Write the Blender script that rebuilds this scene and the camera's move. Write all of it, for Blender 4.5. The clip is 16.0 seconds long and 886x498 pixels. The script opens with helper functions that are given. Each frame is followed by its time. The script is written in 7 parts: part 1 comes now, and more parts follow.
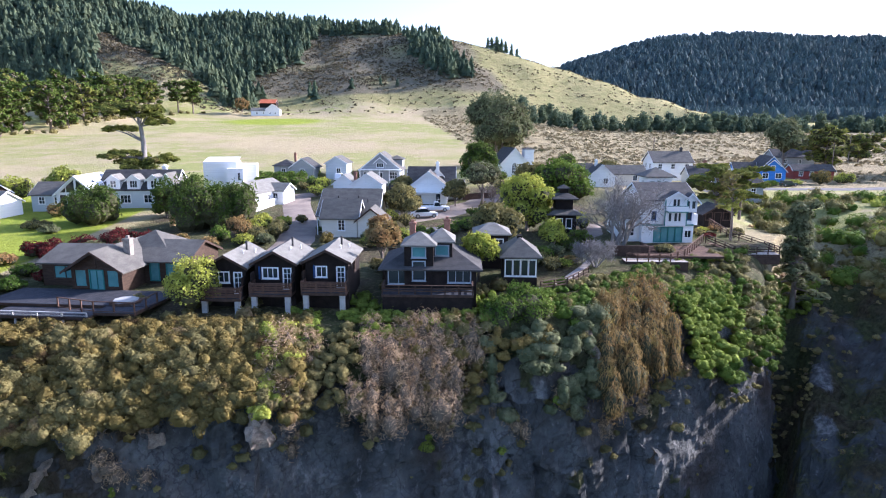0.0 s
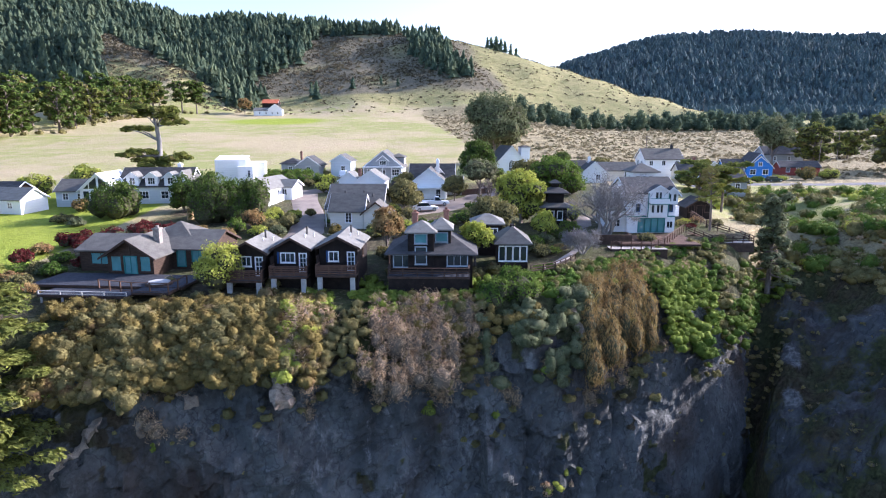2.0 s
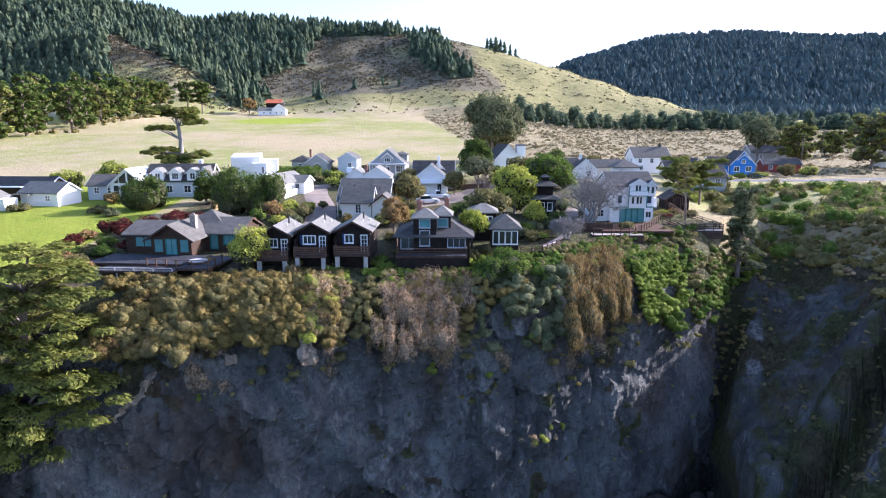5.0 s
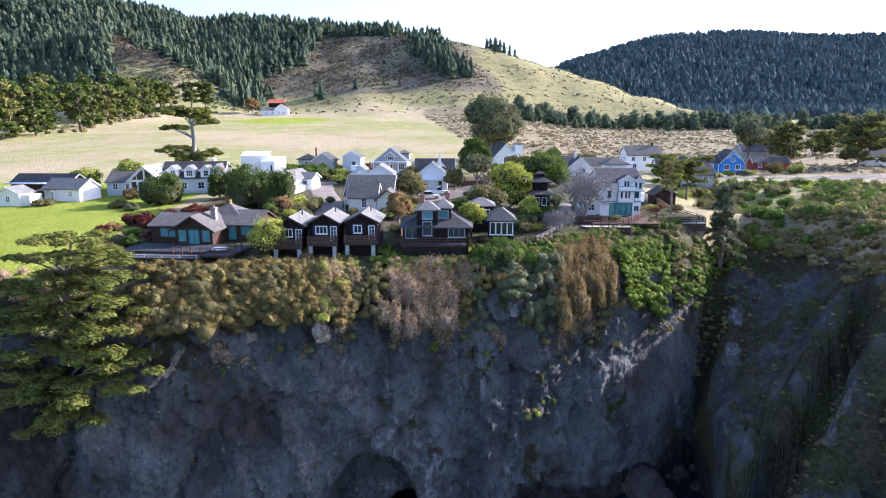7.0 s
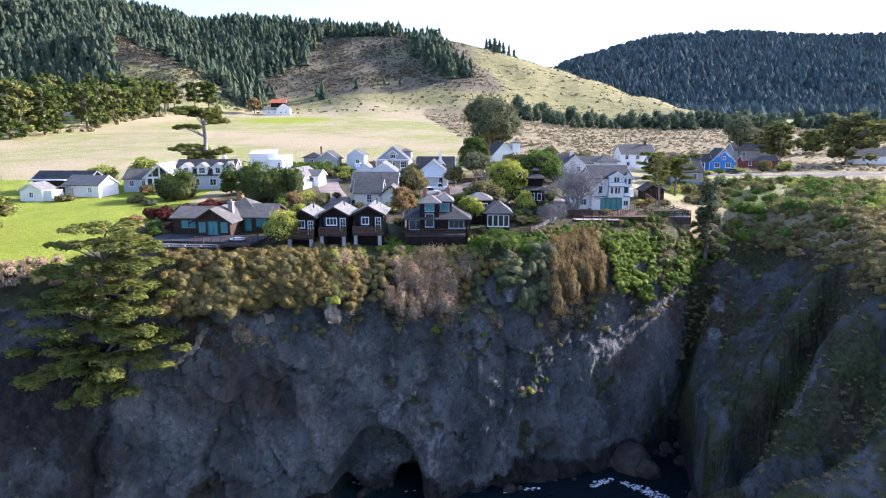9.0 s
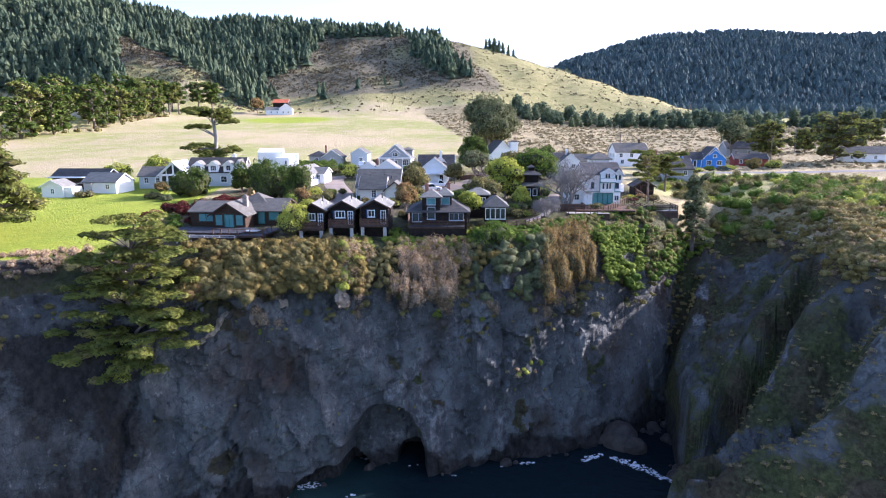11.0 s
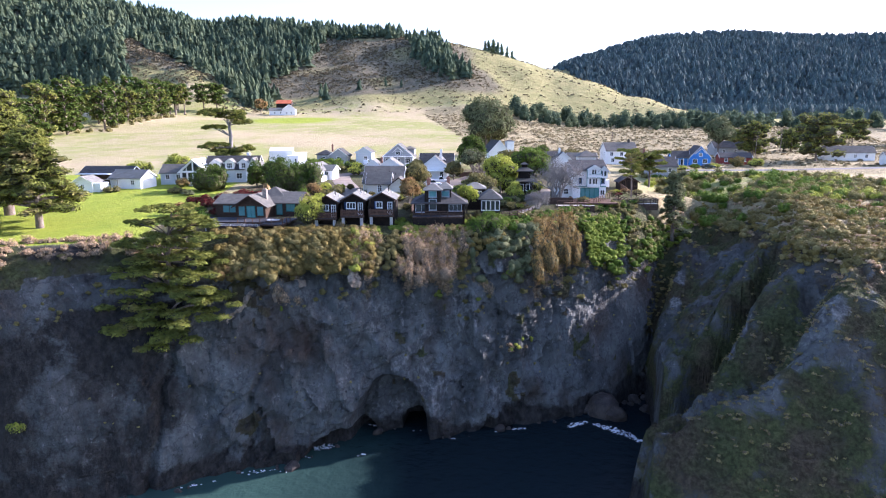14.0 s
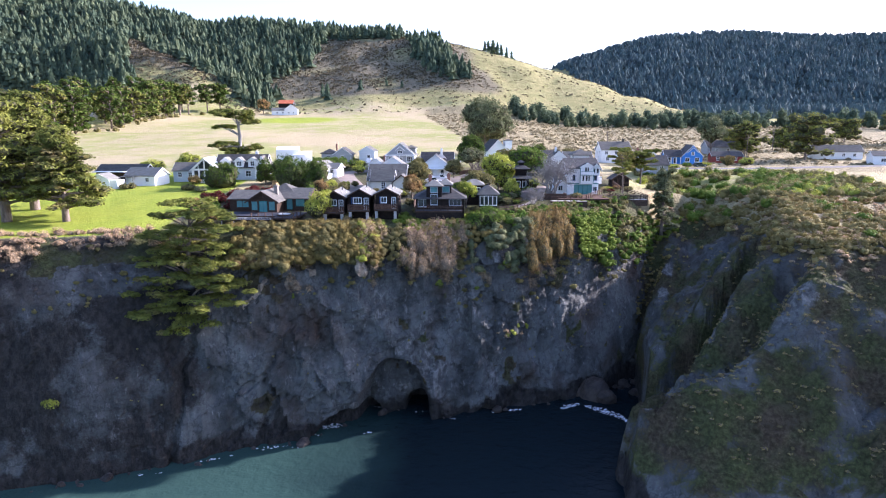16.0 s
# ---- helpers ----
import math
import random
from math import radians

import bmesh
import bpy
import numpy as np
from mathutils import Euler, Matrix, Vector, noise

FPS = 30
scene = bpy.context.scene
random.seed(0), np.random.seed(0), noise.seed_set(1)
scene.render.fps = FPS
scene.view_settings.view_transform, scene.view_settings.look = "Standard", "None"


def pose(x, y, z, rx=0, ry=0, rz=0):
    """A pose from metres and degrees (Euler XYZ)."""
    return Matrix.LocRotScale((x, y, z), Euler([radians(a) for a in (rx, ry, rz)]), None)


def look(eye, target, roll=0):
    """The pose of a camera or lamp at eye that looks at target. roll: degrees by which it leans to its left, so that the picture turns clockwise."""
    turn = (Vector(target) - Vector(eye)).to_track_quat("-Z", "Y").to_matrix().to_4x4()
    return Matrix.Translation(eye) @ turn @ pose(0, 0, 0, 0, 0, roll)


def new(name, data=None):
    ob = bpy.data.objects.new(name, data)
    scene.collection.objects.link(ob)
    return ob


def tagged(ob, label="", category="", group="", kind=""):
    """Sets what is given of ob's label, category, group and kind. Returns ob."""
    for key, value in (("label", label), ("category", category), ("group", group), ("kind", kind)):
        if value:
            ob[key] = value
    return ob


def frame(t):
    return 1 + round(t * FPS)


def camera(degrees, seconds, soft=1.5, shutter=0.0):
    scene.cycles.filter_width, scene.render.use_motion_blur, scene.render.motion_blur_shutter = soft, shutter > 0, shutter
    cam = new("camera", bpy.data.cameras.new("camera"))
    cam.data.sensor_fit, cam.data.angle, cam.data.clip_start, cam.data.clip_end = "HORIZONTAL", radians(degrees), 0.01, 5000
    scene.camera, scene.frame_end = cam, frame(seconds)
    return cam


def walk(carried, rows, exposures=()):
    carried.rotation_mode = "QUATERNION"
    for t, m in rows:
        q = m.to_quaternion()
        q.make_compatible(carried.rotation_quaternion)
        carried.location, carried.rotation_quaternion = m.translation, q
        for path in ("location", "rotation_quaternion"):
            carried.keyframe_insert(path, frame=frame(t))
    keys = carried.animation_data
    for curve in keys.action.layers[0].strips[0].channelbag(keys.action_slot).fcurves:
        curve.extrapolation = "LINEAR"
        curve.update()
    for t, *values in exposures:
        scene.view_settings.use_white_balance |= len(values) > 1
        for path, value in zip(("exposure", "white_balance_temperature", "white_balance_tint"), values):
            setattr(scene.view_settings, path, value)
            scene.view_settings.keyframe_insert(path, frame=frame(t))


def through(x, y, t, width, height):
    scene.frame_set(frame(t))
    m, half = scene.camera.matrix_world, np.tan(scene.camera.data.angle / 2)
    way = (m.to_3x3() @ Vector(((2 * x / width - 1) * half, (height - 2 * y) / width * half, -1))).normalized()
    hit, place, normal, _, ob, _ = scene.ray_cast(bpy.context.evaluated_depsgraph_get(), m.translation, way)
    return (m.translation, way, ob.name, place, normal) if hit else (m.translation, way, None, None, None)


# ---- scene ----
cam = camera(71.3, 16.0, soft=1.1)
PATH = [
    (0, (0.753, 3.362, 17.529), (0.691, 5.324, 17.149), 0.2),
    (0.5, (0.831, 1.568, 17.528), (0.77, 3.53, 17.148), 0.2),
    (1, (0.923, -0.224, 17.526), (0.861, 1.738, 17.145), 0.2),
    (1.5, (1.019, -2.003, 17.521), (0.956, -0.041, 17.139), 0.1),
    (2, (1.101, -3.76, 17.518), (1.037, -1.798, 17.135), -0.0),
    (2.5, (1.159, -5.503, 17.515), (1.094, -3.541, 17.132), -0.1),
    (3, (1.209, -7.247, 17.509), (1.143, -5.286, 17.125), -0.1),
    (3.5, (1.248, -8.991, 17.504), (1.182, -7.03, 17.119), -0.1),
    (4, (1.281, -10.749, 17.501), (1.216, -8.787, 17.117), -0.0),
    (6.5, (1.449, -19.662, 17.478), (1.384, -17.701, 17.092), 0.0),
    (7, (1.452, -21.471, 17.466), (1.387, -19.509, 17.08), 0.0),
    (7.5, (1.448, -23.28, 17.45), (1.384, -21.319, 17.063), 0.0),
    (8, (1.455, -25.055, 17.435), (1.391, -23.093, 17.048), -0.0),
    (8.5, (1.466, -26.806, 17.422), (1.402, -24.845, 17.035), -0.1),
    (9, (1.485, -28.548, 17.413), (1.421, -26.587, 17.026), -0.0),
    (11.5, (1.672, -37.328, 17.359), (1.607, -35.367, 16.97), -0.1),
    (12, (1.717, -39.204, 17.356), (1.652, -37.243, 16.968), -0.1),
    (12.5, (1.759, -41.144, 17.356), (1.695, -39.183, 16.968), -0.1),
    (13, (1.804, -43.136, 17.36), (1.739, -41.175, 16.972), -0.1),
    (13.5, (1.853, -45.15, 17.367), (1.789, -43.189, 16.98), -0.1),
    (14, (1.894, -47.15, 17.376), (1.83, -45.189, 16.988), -0.1),
    (14.5, (1.928, -49.107, 17.387), (1.865, -47.146, 16.999), -0.1),
    (15, (1.958, -50.992, 17.395), (1.894, -49.031, 17.007), -0.1),
    (15.5, (1.984, -52.803, 17.399), (1.92, -50.842, 17.011), -0.1),
    (16, (2.006, -54.574, 17.399), (1.942, -52.613, 17.01), -0.1),
]
walk(cam, [(t, look(eye, target, roll)) for t, eye, target, roll in PATH], exposures=[(0, 1.38, 5420, 25), (16, 1.6, 5540, 29)])

# ---- light ----
SUN = Vector((.834, .398, .381)).normalized()
world = bpy.data.worlds.new("world")
scene.world = world
world.use_nodes = True
wn = world.node_tree.nodes
sky = wn.new("ShaderNodeTexSky")
sky.sky_type, sky.sun_disc = 'NISHITA', False
sky.sun_elevation, sky.sun_rotation = math.asin(SUN.z), math.atan2(SUN.x, SUN.y)
sky.air_density, sky.dust_density, sky.ozone_density = 1.0, 1.6, 1.0
world.node_tree.links.new(sky.outputs[0], wn["Background"].inputs[0])
wn["Background"].inputs[1].default_value = .138
lamp = bpy.data.lights.new("sun", 'SUN')
lamp.energy, lamp.angle, lamp.color = 5.0, radians(.6), (1, .90, .77)
sun = new("sun", lamp)
sun.matrix_world = look(SUN * 300, (0, 0, 0))

# ---- materials ----


def nodes_of(name):
    m = bpy.data.materials.new(name)
    m.use_nodes = True
    return m, m.node_tree.nodes, m.node_tree.links, m.node_tree.nodes["Principled BSDF"]


def noise_node(n, l, scale, detail=4, source=None, rough=.6):
    t = n.new("ShaderNodeTexNoise")
    t.inputs["Scale"].default_value, t.inputs["Detail"].default_value, t.inputs["Roughness"].default_value = scale, detail, rough
    if source is not None:
        l.new(source, t.inputs["Vector"])
    return t.outputs["Fac"]


def blend(n, l, fac, a, b, low=.35, high=.65):
    """Colour a to b as fac goes from low to high; a and b are colours or sockets."""
    r = n.new("ShaderNodeMapRange")
    r.inputs[1].default_value, r.inputs[2].default_value = low, high
    l.new(fac, r.inputs[0])
    m = n.new("ShaderNodeMix")
    m.data_type = 'RGBA'
    l.new(r.outputs[0], m.inputs[0])
    for v, s in ((a, m.inputs[6]), (b, m.inputs[7])):
        if isinstance(v, tuple):
            s.default_value = (*v, 1)
        else:
            l.new(v, s)
    return m.outputs[2]


def shade(n, l, colour, fac, amount):
    """Lightens and darkens a colour by a factor round .5."""
    r = n.new("ShaderNodeMapRange")
    r.inputs[1].default_value, r.inputs[2].default_value = .2, .8
    r.inputs[3].default_value, r.inputs[4].default_value = 1 - amount, 1 + amount
    l.new(fac, r.inputs[0])
    m = n.new("ShaderNodeVectorMath")
    m.operation = 'SCALE'
    l.new(colour, m.inputs[0])
    l.new(r.outputs[0], m.inputs[3])
    return m.outputs[0]


def bumped(n, l, bsdf, fac, strength, distance):
    b = n.new("ShaderNodeBump")
    b.inputs["Strength"].default_value, b.inputs["Distance"].default_value = strength, distance
    l.new(fac, b.inputs["Height"])
    l.new(b.outputs[0], bsdf.inputs["Normal"])


def surface(name, a, b, size=1.0, rough=.8, grain=.25, bump=.4, depth=.02, stretch=(1, 1, 1), random=0.0, metal=0.0, spec=.18):
    """A weathered surface of two tones: broad patches of the given size in metres and a fine grain."""
    m, n, l, p = nodes_of(name)
    geo = n.new("ShaderNodeNewGeometry")
    mp = n.new("ShaderNodeMapping")
    mp.inputs["Scale"].default_value = stretch
    l.new(geo.outputs["Position"], mp.inputs[0])
    broad = noise_node(n, l, 1 / size, 3, mp.outputs[0])
    fine = noise_node(n, l, 9 / size, 5, mp.outputs[0])
    c = shade(n, l, blend(n, l, broad, a, b), fine, grain)
    if random:
        o = n.new("ShaderNodeObjectInfo")
        c = shade(n, l, c, o.outputs["Random"], random)
    l.new(c, p.inputs["Base Color"])
    p.inputs["Roughness"].default_value, p.inputs["Metallic"].default_value = rough, metal
    p.inputs["Specular IOR Level"].default_value = spec
    bumped(n, l, p, fine, bump, depth)
    return m


def foliage(name, a, b, dry=None, gloss=.1, through=.24, size=2.5):
    """Leaves: tone varies leaf by leaf and in clumps."""
    m, n, l, p = nodes_of(name)
    geo = n.new("ShaderNodeNewGeometry")
    clump = noise_node(n, l, 1 / size, 2, geo.outputs["Position"])
    c = blend(n, l, clump, a, b, .38, .62)
    if dry:
        c = blend(n, l, noise_node(n, l, .8 / size, 3, geo.outputs["Position"]), c, dry, .56, .68)
    c = shade(n, l, c, geo.outputs["Random Per Island"], .15)
    l.new(c, p.inputs["Base Color"])
    p.inputs["Roughness"].default_value = .6
    p.inputs["Specular IOR Level"].default_value = gloss * .25
    bumped(n, l, p, noise_node(n, l, 14 / size, 4, geo.outputs["Position"], .7), .9, .06 * size)
    t = n.new("ShaderNodeBsdfTranslucent")
    l.new(c, t.inputs["Color"])
    mix = n.new("ShaderNodeMixShader")
    mix.inputs[0].default_value = through
    l.new(p.outputs[0], mix.inputs[1])
    l.new(t.outputs[0], mix.inputs[2])
    l.new(mix.outputs[0], n["Material Output"].inputs["Surface"])
    return m


def ground_material():
    m, n, l, p = nodes_of("ground_cover")
    geo = n.new("ShaderNodeNewGeometry")
    pos = geo.outputs["Position"]

    def weight(layer, channel):
        a = n.new("ShaderNodeAttribute")
        a.attribute_name = layer
        s = n.new("ShaderNodeSeparateColor")
        l.new(a.outputs["Color"], s.inputs[0])
        return s.outputs[channel]

    big = noise_node(n, l, .018, 4, pos)
    mid = noise_node(n, l, .12, 5, pos)
    fine = noise_node(n, l, 1.6, 6, pos, .7)
    field = blend(n, l, big, (.40, .335, .195), (.28, .29, .10), .42, .58)
    field = blend(n, l, mid, field, (.42, .335, .215), .5, .7)
    lawn = blend(n, l, mid, (.22, .28, .032), (.29, .33, .045))
    scrub = blend(n, l, mid, (.33, .275, .155), (.23, .20, .11), .4, .6)
    scrub = blend(n, l, fine, (.10, .085, .045), scrub, .36, .5)
    hill = blend(n, l, mid, (.31, .275, .125), (.22, .215, .085), .4, .62)
    hill = blend(n, l, fine, (.10, .10, .04), hill, .34, .46)
    wood = blend(n, l, mid, (.045, .064, .048), (.062, .082, .058))
    soil = blend(n, l, mid, (.20, .175, .115), (.14, .125, .08))
    green = blend(n, l, mid, blend(n, l, fine, (.040, .045, .020), (.088, .096, .038)), blend(n, l, fine, (.045, .035, .022), (.10, .078, .05)), .42, .62)
    # rock: tilted beds, pale seams and brown stains
    mp = n.new("ShaderNodeMapping")
    mp.inputs["Rotation"].default_value, mp.inputs["Scale"].default_value = (.4, .75, .2), (1, 1, .5)
    l.new(pos, mp.inputs[0])
    bed = noise_node(n, l, .16, 7, mp.outputs[0], .62)
    seam = noise_node(n, l, 1.1, 9, mp.outputs[0], .7)
    rock = blend(n, l, bed, (.062, .066, .064), (.165, .170, .163), .36, .66)
    rock = blend(n, l, seam, rock, (.030, .032, .033), .41, .31)
    rock = blend(n, l, seam, rock, (.24, .24, .235), .585, .70)
    crack = n.new("ShaderNodeTexVoronoi")
    crack.feature = 'DISTANCE_TO_EDGE'
    crack.inputs["Scale"].default_value = .3
    bent = n.new("ShaderNodeVectorMath")
    bent.operation = 'MULTIPLY_ADD'
    wob = n.new("ShaderNodeTexNoise")
    wob.inputs["Scale"].default_value, wob.inputs["Detail"].default_value = .5, 6
    l.new(pos, wob.inputs["Vector"])
    l.new(wob.outputs["Color"], bent.inputs[0])
    bent.inputs[1].default_value = (5, 5, 5)
    l.new(mp.outputs[0], bent.inputs[2])
    l.new(bent.outputs[0], crack.inputs["Vector"])
    rock = blend(n, l, crack.outputs["Distance"], (.05, .052, .053), rock, -.02, .04)
    rock = blend(n, l, noise_node(n, l, .09, 4, pos), rock, (.07, .054, .043), .5, .7)
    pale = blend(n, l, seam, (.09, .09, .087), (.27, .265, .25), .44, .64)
    wet = blend(n, l, seam, (.024, .023, .022), (.052, .048, .043), .4, .6)
    c = field
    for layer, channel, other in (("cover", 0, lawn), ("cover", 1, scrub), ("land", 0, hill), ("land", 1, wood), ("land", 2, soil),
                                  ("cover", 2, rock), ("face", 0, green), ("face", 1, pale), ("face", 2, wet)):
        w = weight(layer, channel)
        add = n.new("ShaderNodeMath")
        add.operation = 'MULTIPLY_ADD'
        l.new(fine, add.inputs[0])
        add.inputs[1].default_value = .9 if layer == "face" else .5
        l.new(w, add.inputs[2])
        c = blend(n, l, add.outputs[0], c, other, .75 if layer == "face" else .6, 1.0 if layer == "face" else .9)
    c = shade(n, l, c, fine, .3)
    l.new(c, p.inputs["Base Color"])
    p.inputs["Roughness"].default_value = .92
    p.inputs["Specular IOR Level"].default_value = .1
    both = n.new("ShaderNodeMath")
    both.operation = 'ADD'
    l.new(seam, both.inputs[0])
    l.new(fine, both.inputs[1])
    bumped(n, l, p, both.outputs[0], 1.0, .45)
    return m


def water_material():
    m, n, l, p = nodes_of("sea_water")
    geo = n.new("ShaderNodeNewGeometry")
    # sunlit water painted lighter in the west, cliff shade painted darker in the east
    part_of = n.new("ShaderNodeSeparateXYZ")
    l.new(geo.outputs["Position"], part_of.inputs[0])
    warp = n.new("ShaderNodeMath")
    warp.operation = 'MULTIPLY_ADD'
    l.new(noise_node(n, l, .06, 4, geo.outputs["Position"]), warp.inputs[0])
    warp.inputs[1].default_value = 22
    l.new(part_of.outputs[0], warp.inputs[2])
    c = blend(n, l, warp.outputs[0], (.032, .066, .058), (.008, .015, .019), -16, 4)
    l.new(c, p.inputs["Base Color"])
    p.inputs["Roughness"].default_value = .13
    p.inputs["IOR"].default_value = 1.33
    p.inputs["Specular IOR Level"].default_value = .12
    bumped(n, l, p, noise_node(n, l, .55, 6, geo.outputs["Position"], .62), .5, .5)
    return m


M = dict(
    ground=ground_material(), water=water_material(),
    shake=surface("dark_brown_shingle_wall", (.013, .010, .009), (.026, .019, .016), .8, .85, .35, .6),
    brown=surface("brown_board_wall", (.045, .029, .020), (.072, .047, .033), .7, .8, .3, .5, stretch=(1, 1, 4)),
    white=surface("white_painted_boards", (.80, .80, .79), (.86, .86, .85), 1.5, .6, .06, .25, stretch=(.3, .3, 6)),
    cream=surface("cream_painted_boards", (.60, .56, .47), (.66, .62, .53), 1.5, .65, .08, .25, stretch=(.3, .3, 6)),
    grey=surface("grey_painted_boards", (.30, .315, .32), (.36, .375, .38), 1.5, .65, .08, .25, stretch=(.3, .3, 6)),
    blue=surface("bright_blue_boards", (.05, .20, .58), (.07, .25, .66), 1.5, .6, .08, .25, stretch=(.3, .3, 6)),
    paleblue=surface("pale_blue_boards", (.50, .55, .58), (.56, .61, .64), 1.5, .6, .08, .25, stretch=(.3, .3, 6)),
    red=surface("rust_red_boards", (.24, .05, .04), (.30, .07, .05), 1.5, .7, .12, .25, stretch=(.3, .3, 6)),
    roof=surface("grey_asphalt_shingle", (.094, .089, .078), (.135, .128, .112), 1.2, .7, .25, .7, .03, stretch=(1, 1, 3)),
    roofpale=surface("pale_grey_shingle", (.15, .147, .128), (.205, .20, .178), 1.1, .7, .25, .7, .03, stretch=(1, 1, 3)),
    roofdark=surface("charcoal_shingle", (.048, .047, .047), (.078, .076, .073), 1.2, .8, .25, .7, .03, stretch=(1, 1, 3)),
    trim=surface("white_trim_paint", (.78, .78, .77), (.84, .84, .83), 1, .5, .04, .1),
    greytrim=surface("blue_grey_trim_paint", (.30, .34, .38), (.36, .40, .44), 1, .5, .05, .1),
    bluetrim=surface("deep_blue_trim", (.02, .06, .16), (.03, .08, .20), 1, .5, .05, .1),
    tealtrim=surface("teal_trim_paint", (.03, .17, .16), (.05, .22, .20), 1, .5, .06, .1),
    darktrim=surface("dark_wood_trim", (.05, .033, .024), (.085, .055, .04), .5, .75, .3, .4),
    deck=surface("weathered_deck_boards", (.036, .038, .046), (.06, .062, .07), .6, .8, .3, .4),
    deckpale=surface("bleached_deck_boards", (.33, .30, .27), (.42, .38, .34), .6, .8, .25, .4),
    rail=surface("brown_rail_timber", (.085, .05, .035), (.135, .08, .055), .5, .75, .3, .4),
    concrete=surface("grey_concrete", (.34, .34, .33), (.45, .45, .43), .8, .85, .15, .4),
    stone=surface("grey_brown_stone", (.20, .175, .15), (.31, .275, .24), .35, .9, .35, .7),
    brick=surface("dull_red_brick", (.22, .11, .08), (.30, .16, .12), .3, .85, .35, .6),
    asphalt=surface("worn_paving", (.20, .165, .138), (.27, .225, .188), 2.5, .9, .15, .4),
    road=surface("grey_road_asphalt", (.11, .11, .115), (.16, .155, .15), 3, .9, .15, .4),
    bark=surface("grey_brown_bark", (.13, .10, .08), (.24, .20, .17), .5, .9, .4, .9, .06, stretch=(1, 1, .3)),
    barkpale=surface("silvery_dead_wood", (.20, .185, .17), (.29, .27, .25), .5, .9, .3, .7, .04, stretch=(1, 1, .3)),
    # both twig tones are darkened to imitate shade between the leaves
    inner=surface("twigs_with_painted_shade", (.055, .058, .028), (.085, .082, .042), .4, .95, .4, .8, .05),
    twigs=surface("twigs_with_gap_shade", (.13, .103, .072), (.20, .16, .112), .4, .95, .4, .8, .05),
    heathgold=foliage("straw_heath_leaves", (0.235, 0.195, 0.078), (0.340, 0.280, 0.115), dry=(0.360, 0.265, 0.130), size=3),
    heathdark=foliage("dark_heath_leaves", (0.167, 0.149, 0.061), (0.243, 0.210, 0.084), dry=(0.249, 0.178, 0.092), size=3),
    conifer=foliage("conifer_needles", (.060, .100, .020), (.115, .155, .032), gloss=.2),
    # needles paled and made translucent, so distance haze is put into their colour
    farconifer=foliage("far_conifer_needles_hazed", (.085, .125, .085), (.14, .175, .10), gloss=.05, size=16, through=.42),
    cypress=foliage("cypress_leaves", (0.137, 0.159, 0.039), (0.240, 0.254, 0.058), dry=(0.273, 0.221, 0.094), size=4),
    broadleaf=foliage("dark_green_leaves", (.085, .145, .026), (.165, .225, .042)),
    lime=foliage("yellow_green_leaves", (0.317, 0.358, 0.061), (0.446, 0.459, 0.089)),
    olive=foliage("olive_leaves", (.185, .168, .068), (.265, .235, .092)),
    rust=foliage("rust_leaves", (0.281, 0.167, 0.078), (0.369, 0.263, 0.105), dry=(0.228, 0.211, 0.070)),
    plum=foliage("plum_red_leaves", (0.100, 0.020, 0.022), (0.150, 0.040, 0.035)),
    golden=foliage("golden_brown_scrub", (0.183, 0.144, 0.047), (0.261, 0.204, 0.069), dry=(0.156, 0.102, 0.047), size=2.2),
    greyleaf=foliage("grey_green_leaves", (0.121, 0.142, 0.069), (0.211, 0.222, 0.116), size=2),
    straw=foliage("dry_brown_brush", (.40, .285, .17), (.56, .41, .25), dry=(.24, .15, .085), size=1.4),
    vivid=foliage("fresh_green_ground_plants", (.165, .22, .036), (.24, .295, .055), size=2),
    ice=foliage("brown_hanging_mat", (0.203, 0.135, 0.057), (0.311, 0.216, 0.081), dry=(0.324, 0.257, 0.081), size=1.2),
)


def glass_material():
    m, n, l, p = nodes_of("window_glass")
    p.inputs["Base Color"].default_value = (.02, .03, .035, 1)
    p.inputs["Roughness"].default_value = .05
    p.inputs["Specular IOR Level"].default_value = .8
    return m


M["glass"] = glass_material()
M["tealglass"] = surface("teal_curtained_glass", (.10, .26, .27), (.14, .32, .32), 1, .15, .08, .05)


# ---- lie of the land ----
# cliff stations: rim x, y, z and foot x, y
RIM = [(-400, 40, 4, -400, 20), (-160, 20, 2, -150, 2), (-100, 32, 1, -85, 19.5), (-80, 38, .5, -66, 27.2), (-66, 43, 0, -56, 30),
       (-55, 50, -.5, -46, 34), (-45, 53, -.5, -38, 37.5), (-33, 53.5, -.3, -28, 42), (-22, 55, -.3, -20, 45),
       (-13, 58, -.5, -12, 49.5), (-4, 60, -.5, -2, 53), (5, 61, -.5, 6, 56), (13, 64, -.5, 13, 58.5)]
RIM += [(20, 70, -.5, 20, 60), (27, 75, -.8, 26, 63.5), (34, 80, -1, 32, 66), (41, 85.5, -1.5, 36.5, 69.5), (48, 95, -6, 38, 71),
        (59, 101, -4.5, 37.5, 64.5), (66, 87, -3, 36, 58), (63, 69, -2.4, 34, 50), (58, 56.5, -1.8, 29, 40), (62, 48, -1.2, 24.5, 31),
        (71, 47, -1, 32, 18), (100, 46, 0, 95, 5), (200, 40, 0, 190, 0), (420, 40, 0, 400, 0)]
# where each station lies along the coast, always growing
ALONG = [-400, -160, -100, -80, -66, -55, -45, -33, -22, -13, -4, 5, 13, 20, 27, 34, 41, 46, 50, 51.5, 53, 55, 60, 75, 100, 200, 420]
SEA = -36.0
